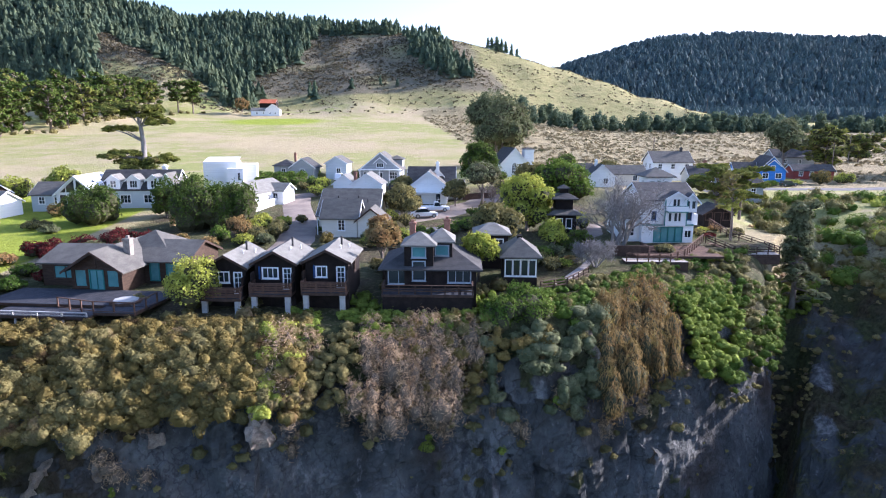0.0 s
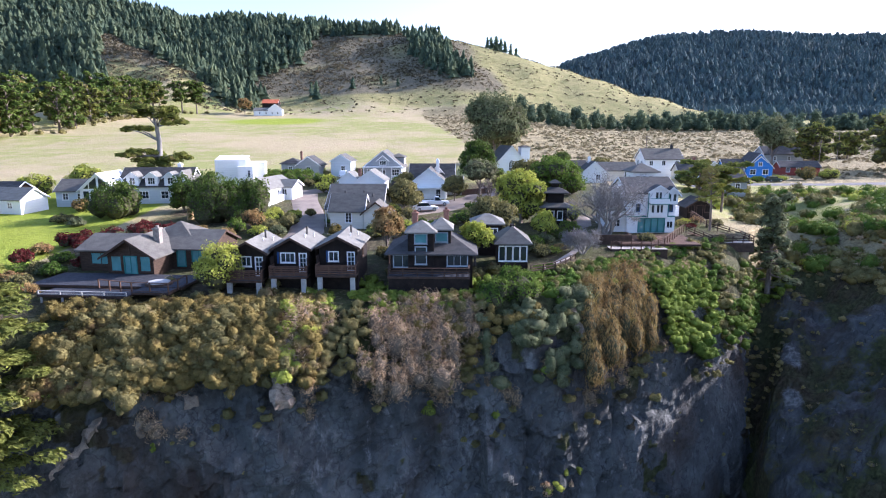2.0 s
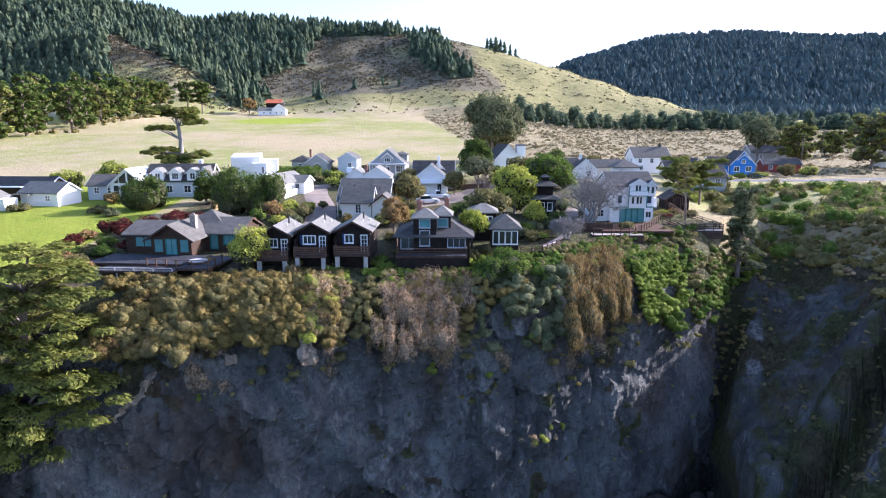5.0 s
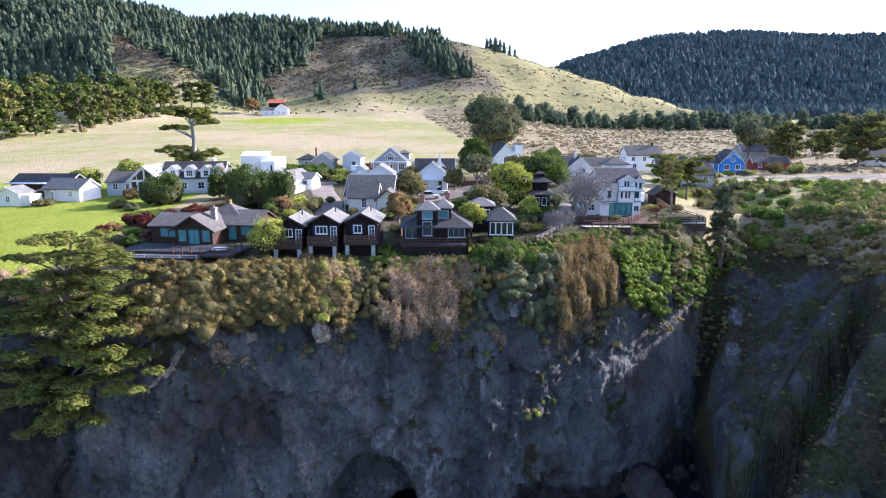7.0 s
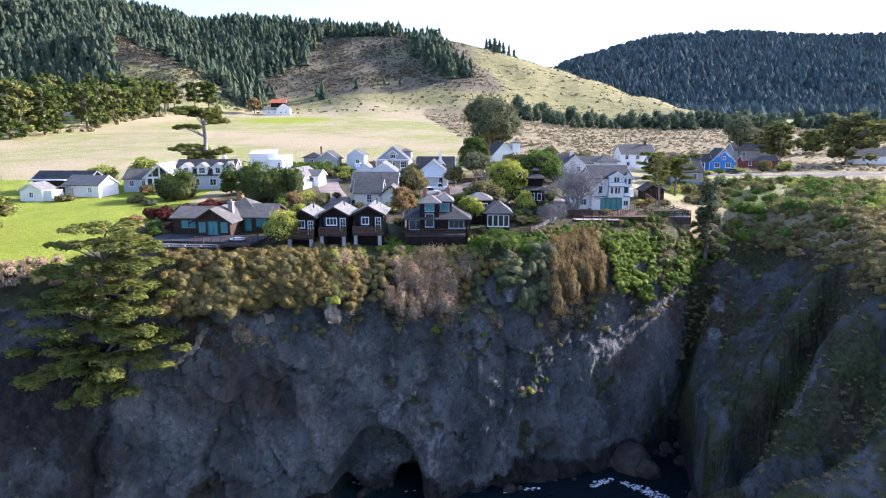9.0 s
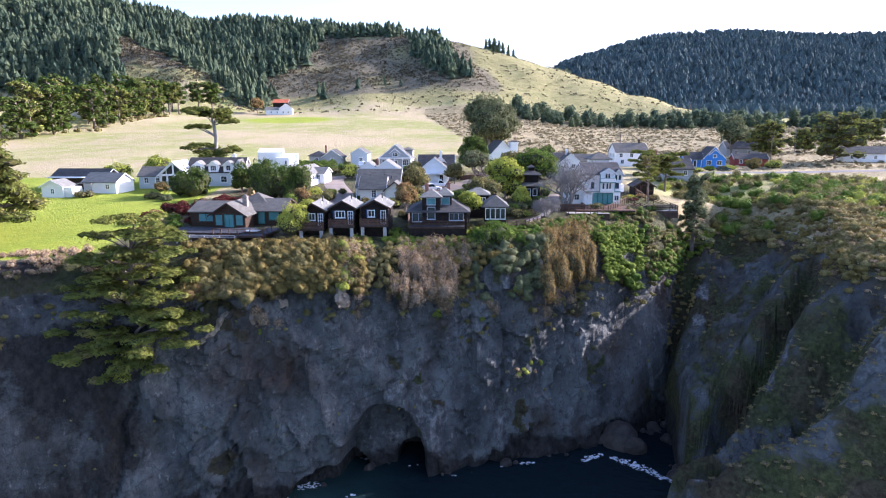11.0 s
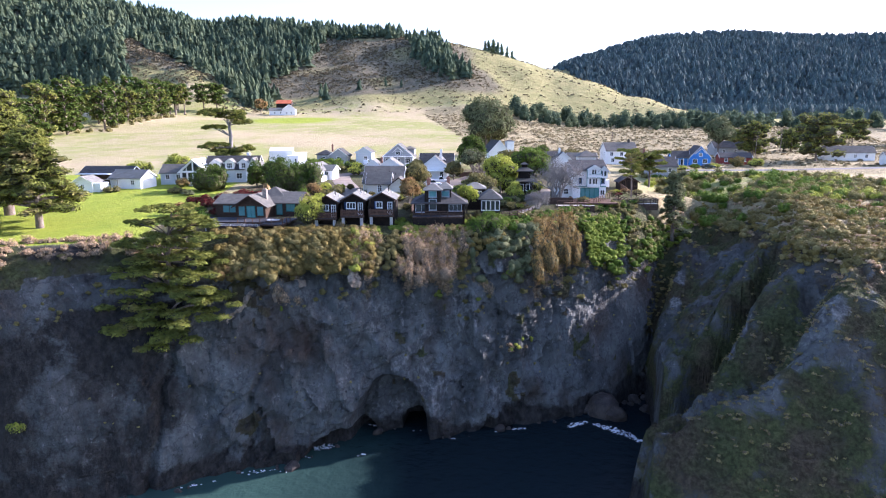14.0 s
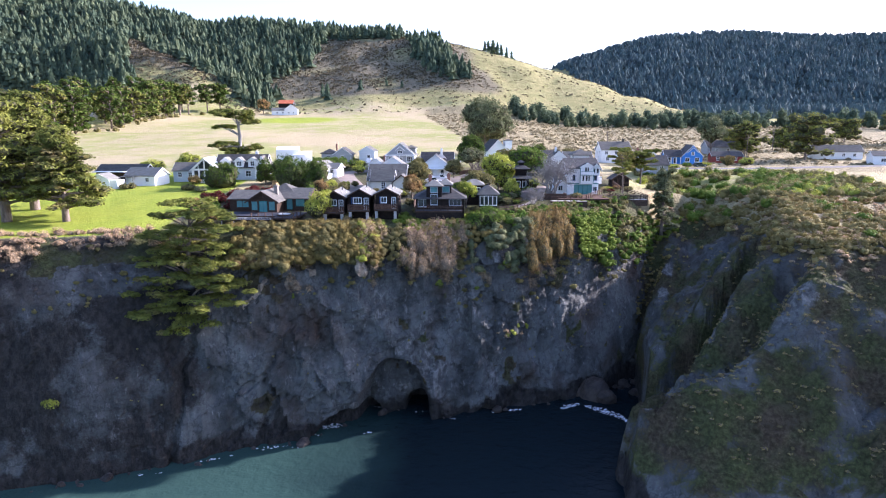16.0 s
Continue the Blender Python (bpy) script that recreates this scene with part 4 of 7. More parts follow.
# ---- the lodge and its deck ----
lodge = house("lodge", "low brown timber lodge with grey shingle gables and teal-framed windows", -36.8, 70.3, -3, 1.0)
body(lodge, 5.5, 11.6, 2.3, "brown", "roof", "gable_y", 1.75, .65,
     [("front", -1.75, .35, 1.25, 1.75, (1, 1), "window", "tealglass", "darktrim"), ("front", 0, .05, 1.45, 2.05, (2, 1), "door", "tealglass", "tealtrim"),
      ("front", 1.75, .35, 1.25, 1.75, (1, 1), "window", "tealglass", "darktrim")], trim="darktrim", ends=.8)
body(lodge, 5.6, 7.4, 2.35, "brown", "roof", "gable_x", 1.25, .5, [("front", -.2, .6, 2.5, 1.35, (2, 1), "window", "tealglass", "darktrim")], x=-4.9, y=.2, trim="darktrim")
body(lodge, 5.6, 7.6, 2.35, "brown", "roof", "gable_x", 1.55, .5, [("front", -1.0, .1, 1.0, 2.0, (1, 1), "door", "tealglass", "tealtrim"), ("front", 1.2, .8, 1.6, 1.2, (2, 1), "window", "tealglass", "tealtrim"),
                                                               ("right", 0, .8, 1.2, 1.2)], x=4.9, y=2.2, trim="darktrim")
body(lodge, 6.5, 6.5, 2.6, "brown", "roof", "hip", 2.35, .5, [], x=1.6, y=3.2, trim="darktrim")
chimney(lodge, 1.5, -2.2, 2.2, 4.9, .75, "stone")
part("gable_beam", boxes((-.09, -5.88, 2.25, .09, -5.8, 3.9), (-2.7, -5.88, 2.18, 2.7, -5.8, 2.36)), M["darktrim"], lodge)

lodge_deck = root("lodge_deck", -36, 60.4, .2, -3, "wide grey weathered timber deck with a low rail", "deck")
decking(lodge_deck, -9.5, -1.5, 7.5, 4.0, .85)
decking(lodge_deck, -6.5, -4.4, 3.2, -1.55, .55)
decking(lodge_deck, 3.25, -3.6, 7.2, -1.55, .8)
rail_run(lodge_deck, [(-1.5, -1.7, .6), (3.2, -3.4, .8), (7.2, -3.5, .8), (7.4, 0, .85)], .95, 1.9, "rail", (.05,), .05)
rail_run(lodge_deck, [(-6.4, -4.3, .55), (3.1, -4.3, .55)], .35, 2.2, "concrete", (.2,), .05)
for k in range(5):
    part("deck_post", boxes((-6.2 + 2.3 * k, -4.35, -1.6, -6.05 + 2.3 * k, -4.2, .28)), M["concrete"], lodge_deck)
tub = root("hot_tub", -31.6, 59.9, 1.05, -3, "sunken octagonal hot tub with a pale grey cover on the deck", "hot tub")
bm = bmesh.new()
bmesh.ops.create_cone(bm, cap_ends=True, segments=8, radius1=1.5, radius2=1.45, depth=.22, matrix=Matrix.Translation((0, 0, .11)))
part("rim", bm, M["darktrim"], tub)
bm = bmesh.new()
bmesh.ops.create_cone(bm, cap_ends=True, segments=8, radius1=1.2, radius2=1.15, depth=.1, matrix=Matrix.Translation((0, 0, .27)))
part("cover", bm, M["concrete"], tub)

# ---- the dark house with two little towers ----
tower_house = house("tower_house", "dark shingled two-storey house with pyramid roofs and white-framed windows", -2.4, 67.6, 0, 1.2)
z0 = .55
body(tower_house, 9.2, 8.2, 2.0, "shake", "roofdark", "hip", 2.2, .6,
     [("front", -3.2, .55, 2.0, 1.35, (2, 1), "window", "glass", "greytrim"), ("front", 2.9, .75, 2.2, 1.15, (3, 1), "window", "glass", "greytrim")], z=z0, below=2.2, ridge=2.5)
body(tower_house, 2.9, 3.6, 4.4, "shake", "roofpale", "hip", 1.25, .35, [("front", 0, 3.3, 1.3, 1.0, (1, 1), "window", "tealglass", "greytrim"), ("front", 0, .95, 1.2, 1.9, (1, 1), "window", "glass", "greytrim")], x=-1.15, y=-2.4, z=z0)
body(tower_house, 2.3, 3.6, 4.5, "shake", "roofpale", "hip", 1.3, .3, [("front", .1, 3.2, 1.3, 1.0, (1, 1), "window", "tealglass", "greytrim"), ("front", .1, 1.15, 1.2, 1.9, (1, 1), "window", "glass", "greytrim")], x=1.0, y=-.9, z=z0)
chimney(tower_house, -2.1, .3, 3, 6.7, .62)
chimney(tower_house, 1.5, 1.8, 3, 6.85, .62)
decking(tower_house, -4.7, -6.2, 4.3, -4.12, z0)
rail_run(tower_house, [(-4.6, -4.2, z0), (-4.6, -6.1, z0), (.2, -6.1, z0), (4.2, -6.1, z0), (4.2, -4.2, z0)], .85, 1.5, "darktrim", (.3, .6), .12)
part("deck_skirt", boxes((-4.6, -6.1, -2.2, 4.2, -6.02, z0 - .05)), M["shake"], tower_house)

# ---- pavilions beside it ----
pav = house("garden_room", "small dark garden room with a hipped shingle roof and white window posts", 7.1, 71.5, 0, 1.4, category="garden room")
body(pav, 3.6, 5.2, 2.35, "shake", "roof", "hip", 1.9, .5, [("front", k * .85 - 1.28, .35, .72, 1.75, (1, 1), "window", "glass", "trim") for k in range(4)], z=.2, below=1.6, ridge=-1.6)
part("cupola", boxes((-.25, -.35, 4.1, .25, .25, 4.6)), M["shake"], pav)
pav2 = house("garden_room", "small dark house with a grey hipped roof behind garden trees", 4.3, 78.2, 0, 1.4, category="garden room")
body(pav2, 3.8, 4.4, 3.8, "shake", "roofpale", "hip", 1.2, .4, [("front", .8, 2.3, 1.0, 1.0, (2, 1))], ridge=.8)

path_fence = root("path_fence", 9, 66.5, .3, 0, "dark timber post and rail fence along a cliff path", "fence")
rail_run(path_fence, [(0, 0, .6), (3.2, 2.4, .5), (6.6, 8.2, .35)], 1.0, 1.7, "darktrim", (.3, .62), .14)

# ---- the white house with teal doors ----
white_house = house("white_house", "tall white Victorian house with teal garage doors, balcony and blue-grey roof", 30.3, 96, 3, 1.75)
body(white_house, 7.4, 9.0, 6.1, "white", "roofdark", "gable_x", 2.0, .4,
     [("front", .6, .08, .98, 2.1, (1, 1), "door", "tealglass", "tealtrim"), ("front", 1.62, .08, .98, 2.1, (1, 1), "door", "tealglass", "tealtrim"),
      ("front", -.42, .08, .98, 2.1, (1, 1), "door", "tealglass", "tealtrim"), ("front", -1.44, .08, .98, 2.1, (1, 1), "door", "tealglass", "tealtrim"),
      ("front", 2.95, .7, .9, 1.0, (2, 1)), ("front", -2.1, 3.3, .5, 1.1, (1, 1), "window", "glass", "bluetrim"), ("front", 2.95, 3.3, .55, 1.1, (1, 1), "window", "glass", "bluetrim")], x=-.5)
body(white_house, 3.0, 1.3, 6.4, "white", "roofdark", "gable_y", .85, .25,
     [("front", -.8, 3.15, .45, 1.2, (1, 1)), ("front", 0, 3.15, .45, 1.2, (1, 1)), ("front", .55, 3.15, .4, 1.2, (1, 1)), ("front", -.25, 5.1, .5, 1.2, (1, 1)), ("front", .25, 5.1, .45, 1.2, (1, 1))], x=.2, y=-4.7, below=-2.5, trim="trim")
body(white_house, 1.8, 1.0, 6.1, "white", "roofdark", "gable_y", .9, .45, [("front", -.4, 4.9, .55, 1.1, (1, 1)), ("front", .4, 4.9, .55, 1.1, (1, 1))], x=2.35, y=-4.6, below=-4.4, trim="trim")
part("corner_board", boxes((-1.4, -5.42, 2.5, -1.28, -5.34, 6.3), (1.68, -5.42, 2.5, 1.8, -5.34, 6.3), (-4.22, -4.62, 2.42, 3.22, -4.5, 2.6)), M["tealtrim"], white_house)
part("balcony", boxes((-1.3, -6.1, 4.5, 1.7, -5.36, 4.62), (-1.3, -6.1, 5.35, 1.7, -6.04, 5.43)), M["tealtrim"], white_house)
part("balcony_panel", boxes((-1.28, -6.07, 4.62, 1.68, -6.05, 5.35)), M["white"], white_house)
body(white_house, 2.6, 7.5, 3.4, "white", "roof", "gable_x", 1.2, .3, [("front", 0, .8, 1.0, 1.1)], x=-5.5, y=.2)
body(white_house, 3.8, 3.8, 8.6, "white", "roof", "hip", 1.5, .6, [("front", -1.1, 6.7, .7, 1.3, (1, 1)), ("front", 0, 6.7, .7, 1.3, (1, 1)), ("front", 1.1, 6.7, .7, 1.3, (1, 1)), ("left", 0, 6.7, .7, 1.3, (1, 1))], x=1.2, y=6.4)
part("side_porch", boxes((3.2, -3.2, 2.3, 4.3, -.6, 2.5), (4.2, -3.2, 2.5, 4.3, -.6, 3.9), (3.2, -3.2, 2.5, 4.3, -3.1, 3.9)), M["white"], white_house)

cliff_deck = root("cliff_deck", 22, 80, 1.45, 0, "brown timber cliff-top deck with posts and rails below the white house", "deck")
decking(cliff_deck, 1.0, 1.2, 12.0, 8.6, .35, "rail", width=.4)
decking(cliff_deck, -.9, -.9, 6.8, 1.1, .05, "deckpale", width=.4)
rail_run(cliff_deck, [(-.8, -.8, .05), (4.6, -.8, .05), (7.0, 1.2, .3), (12.6, 10.0, .75)], 1.0, 1.35, "rail", (.25, .5, .75), .06)
part("planter_wall", boxes((-2.2, 3.0, -.6, 3.0, 3.3, 1.3), (2.7, 3.3, -.6, 3.0, 6.0, 1.3)), M["darktrim"], cliff_deck)
part("deck_skirt", boxes((-.9, -.86, -1.5, 6.8, -.8, 0), (6.82, 1.25, -1.6, 6.9, 8.0, .3)), M["darktrim"], cliff_deck)
lookout = root("lookout_deck", 35, 89.5, .9, 0, "pale bleached lookout deck with dark posts and rails on the cliff", "deck")
decking(lookout, 3.0, -2.0, 9.2, 2.6, 0, "deckpale", width=.4)
rail_run(lookout, [(0, .6, 1.2), (3.0, -1.9, 0), (9.1, -1.9, 0), (9.1, 2.5, 0), (4.5, 4.5, 1.4), (4.0, 10, 2.2)], 1.0, 1.6, "darktrim", (.3, .62), .12)
part("deck_skirt", boxes((3.0, -2.0, -1.4, 9.2, -1.92, -.3), (9.12, -1.92, -1.4, 9.2, 2.6, -.3)), M["darktrim"], lookout)
for k in range(7):
    part("stair_tread", boxes((.3 + k * .42, -.2 - k * .24, 1.0 - k * .15, 1.3 + k * .42, .7 - k * .24, 1.06 - k * .15)), M["rail"], lookout)

# ---- houses inland ----
wb = house("white_farmhouse", "white two-storey house with a long grey gable roof", 56.6, 175.5, 4)
body(wb, 10.6, 8, 4.8, "white", "roof", "gable_x", 2.6, .45, [win("front", -3.5, 3.0), win("front", 0, 3.0), win("front", 3.8, 3.0), win("left", 1.5, 3.0), win("left", -1.5, 3.0), win("left", 0, 1), win("front", -3, .9)])
chimney(wb, 3.5, 0, 6, 8.4, .6, "roofdark")

blue = house("blue_house", "bright blue cottage with white trim and a dark roof", 85, 184, -6)
body(blue, 7.2, 10, 2.9, "blue", "roofdark", "gable_y", 3.9, .4, [win("front", -1.7, .8, 1.5, 1.4), win("front", 1.7, .8, 1.5, 1.4), win("right", 0)], x=2.2)
body(blue, 3.4, 1.6, 4.4, "blue", "roofdark", "gable_y", 1.5, .3, [win("front", 0, 3.3, 1.0, 1.0)], x=2.2, y=-4.6, below=-3)
body(blue, 6.0, 6.5, 2.7, "blue", "roofdark", "gable_x", 2.2, .4, [win("front", -1.6, .5, 1.2, 1.7), win("front", .6, .1, 1.0, 2.0, (1, 1))], x=-4.2, y=-.5)
for k in range(4):
    part("porch_post", boxes((-6.9 + 1.6 * k, -5.4, -.3, -6.75 + 1.6 * k, -5.25, 2.5)), M["trim"], blue)
part("porch_roof", boxes((-7.2, -5.5, 2.5, -1.5, -3.6, 2.65)), M["roof"], blue)

redh = house("red_house", "low rust-red cottage with a dark roof", 104, 192, -8)
body(redh, 11, 6.5, 2.5, "red", "roofdark", "gable_x", 1.6, .4, [win("front", -3.4), win("front", -.5), win("front", 3)])

small = house("small_cottage", "cream cottage with dark gable roof and a chimney", 66, 163, 0)
body(small, 6.0, 6.5, 2.9, "cream", "roofdark", "gable_y", 2.4, .45, [win("front", -1.5), win("front", 1.5), win("front", 0, .05, .9, 2.0, (1, 1), "door")])
body(small, 6.5, 6, 2.7, "cream", "roofdark", "gable_x", 2.1, .4, [win("front", -1.4), win("front", 1.4)], x=-5, y=1.2)
chimney(small, -3.5, 1.5, 4, 6.2, .7)
for k in range(3):
    part("porch_post", boxes((-2.6 + 2.5 * k, -4.5, -.3, -2.4 + 2.5 * k, -4.3, 2.4)), M["trim"], small)
part("porch_roof", boxes((-3, -4.7, 2.4, 3, -3.2, 2.55)), M["roof"], small)

church = house("church", "white wooden church with a dark roof, square tower and arched window", 13.0, 171, 12, 5.2, category="church")
body(church, 7.0, 11, 3.9, "white", "roofdark", "gable_y", 3.7, .3, [win("left", 2), win("left", -1)])
bm = bmesh.new()
arch = [(-.62, -5.56, 1.2), (.62, -5.56, 1.2), (.62, -5.56, 2.9), (.45, -5.56, 3.5), (0, -5.56, 3.95), (-.45, -5.56, 3.5), (-.62, -5.56, 2.9)]
prism(bm, arch, (0, .12, 0))
part("arched_window", bm, M["glass"], church)
part("window_bars", boxes((-.03, -5.6, 1.2, .03, -5.56, 3.9), (-.62, -5.6, 1.9, .62, -5.56, 1.96), (-.62, -5.6, 2.6, .62, -5.56, 2.66), (-.32, -5.6, 1.2, -.27, -5.56, 3.6), (.27, -5.6, 1.2, .32, -5.56, 3.6)), M["trim"], church)
body(church, 2.5, 2.5, 7.3, "white", "roofdark", "hip", .55, .15, [win("front", 0, .1, 1.0, 2.1, (1, 1), "door")], x=3.9, y=-4.2)
part("tower_cornice", boxes((2.55, -5.55, 6.95, 5.25, -5.47, 7.25), (5.2, -5.5, 6.95, 5.28, -2.9, 7.25)), M["trim"], church)

inn = house("white_inn", "white two-storey house with a steep front gable and grey roof", -5.9, 126, 0, 2.7)
body(inn, 7.2, 6.5, 4.0, "white", "roof", "gable_y", 2.8, .45, [win("front", -.5, 4.4, .6, 1.2, (1, 1)), win("front", .6, 4.4, .6, 1.2, (1, 1)), win("front", -2, .8, 1.3, 1.5), win("front", 1.9, .8, .9, 1.4)], z=0)
body(inn, 9.2, 6.5, 4.6, "white", "roofdark", "gable_x", 2.6, .35, [win("front", 3.6, 2.8, .8, 1.1)], x=.3, y=5.5)
body(inn, 2.6, 1.4, 5.6, "white", "roofdark", "gable_y", 1.4, .3, [win("front", 0, 4.5, 1.3, .9, (2, 1))], x=1.4, y=3.9, below=-4)
body(inn, 1.8, 5, 3.4, "white", "roof", "gable_x", 1.2, .3, [win("front", 0, 1.8, .8, 1.0)], x=5.8, y=4.8)
part("porch_beam", boxes((-2.6, -4.6, 2.7, 3.4, -4.45, 2.9), (-2.6, -4.6, -.3, -2.45, -4.45, 2.7), (3.25, -4.6, -.3, 3.4, -4.45, 2.7), (.3, -4.6, -.3, .45, -4.45, 2.7)), M["trim"], inn)
part("porch_roof", boxes((-2.8, -4.7, 2.9, 3.6, -3.2, 3.0)), M["trim"], inn)
bm = bmesh.new()
bmesh.ops.create_cone(bm, cap_ends=True, segments=16, radius1=.42, radius2=.42, depth=.1, matrix=Matrix.Translation((1.9, -3.32, 2.4)) @ pose(0, 0, 0, 90))
part("round_window", bm, M["glass"], inn)
chimney(inn, 1.6, 1.5, 5, 8.4, .6, "white")

grey = house("craftsman_house", "grey shingled bungalow with white trim, a dormer and a deep porch", -18.3, 151, 0, 5.4)
body(grey, 9.0, 9.5, 3.2, "grey", "roof", "gable_y", 3.6, .6, [win("front", -3, .9, 1.7, 1.5, (3, 2)), win("front", 3, .9, 1.7, 1.5, (3, 2)), win("front", 0, .05, 1.0, 2.2, (1, 1), "door")], trim="trim")
body(grey, 2.6, 1.6, 4.6, "grey", "roof", "gable_y", 1.1, .3, [win("front", 0, 3.5, 1.5, .95, (3, 1))], y=-4.4, below=-3.2)
body(grey, 3.2, 5, 5.0, "grey", "roof", "hip", 1.0, .3, [win("right", 0, 3.7)], x=3, y=3)
part("porch_roof", boxes((-4.9, -6.4, 2.9, 4.9, -4.6, 3.1)), M["trim"], grey)
for k in range(5):
    part("porch_post", boxes((-4.6 + 2.25 * k, -6.3, -1.5, -4.4 + 2.25 * k, -6.1, 2.9)), M["trim"], grey)

bg = house("pale_blue_cottage", "pale blue cottage with a simple gable roof", -30.9, 161.5, 0, 5.8)
body(bg, 5.2, 7.5, 3.4, "paleblue", "roof", "gable_y", 1.6, .35, [win("front", .6, .6, 1.0, 1.5)])

gr2 = house("grey_cottage", "low grey cottage with dark hipped roofs and a chimney", -40.4, 159, 0, 5.4)
body(gr2, 5.6, 7, 3.0, "grey", "roofdark", "gable_y", 2.0, .6, [win("front", 0, 1.2)], x=1.5)
body(gr2, 4.6, 6, 3.0, "grey", "roofdark", "hip", 1.6, .5, [win("front", 0, 1.2)], x=-3.6, y=1)
chimney(gr2, -1.0, 0, 4, 6.1, .5)

boxh = house("modern_white_house", "white modern box house with a slanted flat roof and plain walls", -53.8, 143, 14, 5.6)
body(boxh, 7.0, 9.0, 4.6, "white", "trim", "shed", .7, .02, [win("left", 0, 2, 1.2, 1.0, (1, 1))], fascia=False)
body(boxh, 3.4, 3.0, 3.2, "white", "trim", "flat", openings=[win("front", .8, .9, .5, 1.6, (1, 3))], x=3.4, y=-5.8, over=.02)
body(boxh, 4.5, 6, 3.8, "white", "trim", "flat", openings=[], x=5.2, y=2, over=.02)

longh = house("long_white_house", "long white house with a pale grey gable roof beside the drive", -38.8, 119.5, -9)
body(longh, 5.6, 15, 2.9, "white", "roofpale", "gable_y", 1.7, .4, [win("front", .8, .9, .7, 1.0), win("right", -4), win("right", 0), win("right", 4)])
body(longh, 3.4, 5, 2.7, "white", "roofpale", "gable_x", 1.2, .3, [win("front", 0)], x=3.2, y=4.5)
part("garden_wall", boxes((3.3, -7, -.3, 3.5, 3.5, 1.3)), M["white"], longh)

wh2 = house("white_cottage", "white cottage with two pale gable roofs and dark windows", -20.6, 134, 0, 3.1)
body(wh2, 6.2, 7, 3.3, "white", "roofpale", "gable_y", 2.1, .35, [win("front", .5, 3.4, 1.3, 1.2), win("right", 0, 1.4)], x=1.5)
body(wh2, 4.5, 6, 3.1, "white", "roofpale", "gable_y", 1.8, .3, [win("front", 0, 1)], x=-3.8, y=2.5)
chimney(wh2, -1.2, -1, 4, 5.6, .6)

mid = house("grey_bungalow", "cream bungalow with a broad worn grey shingle roof and vents", -16.8, 102, 0)
body(mid, 9.0, 10, 2.7, "cream", "roof", "gable_x", 3.2, .5, [win("front", 1.0, .9, 1.0, 1.5, (2, 3)), win("front", -3, .9, 1.2, 1.2), win("left", 0)])
body(mid, 5.2, 6.0, 2.6, "cream", "roof", "gable_x", 2.2, .4, [win("front", .3, .7, .95, 1.5, (2, 3))], x=-.6, y=-6.0)
body(mid, 4.0, 4.5, 2.3, "cream", "roof", "gable_y", 1.6, .5, [win("front", .8, 1.1, .6, .8)], x=4.1, y=-6.8, trim="darktrim")
for k in range(4):
    part("roof_vent", pipe_mesh(-2 + 1.6 * k, -2 - .9 * (k % 2), 3.3, 5.0 - .4 * (k % 2), .1), M["roofdark"], mid)
part("skylight", boxes((-2.6, -4.3, 3.35, -1.6, -3.4, 3.7)), M["tealglass"], mid)
for k in range(3):
    part("porch_post", boxes((-4.4 + 1.4 * k, -7.0, -.4, -4.28 + 1.4 * k, -6.88, 2.4)), M["trim"], mid)
part("porch_roof", boxes((-4.6, -7.1, 2.4, -1.2, -4.9, 2.52)), M["roof"], mid)

big = house("large_blue_roof_house", "large white house with dark blue-grey roof, dormers and a glazed gable", -60, 120, 6, 3.1)
body(big, 13.4, 9, 3.4, "paleblue", "roofdark", "gable_x", 3.2, .4, [win("front", -2, .9, 1.8, 1.4, (3, 2)), win("front", 2, .9, 1.4, 1.4)])
for k in range(3):
    body(big, 2.3, 3.0, 5.1, "white", "roofpale", "gable_y", .9, .35, [win("front", 0, 3.75, 1.3 if k == 1 else 1.0, 1.2, (3 if k == 1 else 2, 2))], x=-3.9 + 3.6 * k, y=-3.2, below=-3.4)
body(big, 6.6, 10, 3.2, "white", "trim", "gable_y", 2.9, .5, [win("front", k * 1.45 - 2.2, .4, 1.1, 2.5, (1, 2)) for k in range(4)], x=-8.3, y=-4.5)
bm = bmesh.new()
for s in (-1, 1):
    prism(bm, [(-8.3 + s * .2, -9.54, 3.35), (-8.3 + s * 1.5, -9.54, 3.35), (-8.3 + s * 1.5, -9.54, 4.4), (-8.3 + s * .2, -9.54, 5.5)], (0, .06, 0))
    prism(bm, [(-8.3 + s * 1.7, -9.54, 3.35), (-8.3 + s * 2.6, -9.54, 3.35), (-8.3 + s * 1.7, -9.54, 4.2)], (0, .06, 0))
part("gable_glazing", bm, M["glass"], big)
for k in range(2):
    for j in range(3):
        bm = boxes((-.22, -.55, 0, .22, .55, .08))
        bm.transform(Matrix.Translation((-6.9 + .75 * j, -6.0 + 3.6 * k, 4.98 - .68 * j)) @ pose(0, 0, 0, 0, 41, 0))
        part("skylight", bm, M["glass"], big)
body(big, 6.5, 7, 2.7, "paleblue", "roof", "gable_x", 1.9, .4, [win("front", -1.5), win("front", 1.2)], x=-14.3, y=-3)
chimney(big, 3.5, 1, 5, 7.4, .8, "white")
body(big, 4.0, 8, 3.4, "white", "roof", "gable_y", 2.9, .4, [win("front", 0, 3.6, .9, 1.1), win("front", -1), win("right", 0)], x=6.0, y=-1.5)

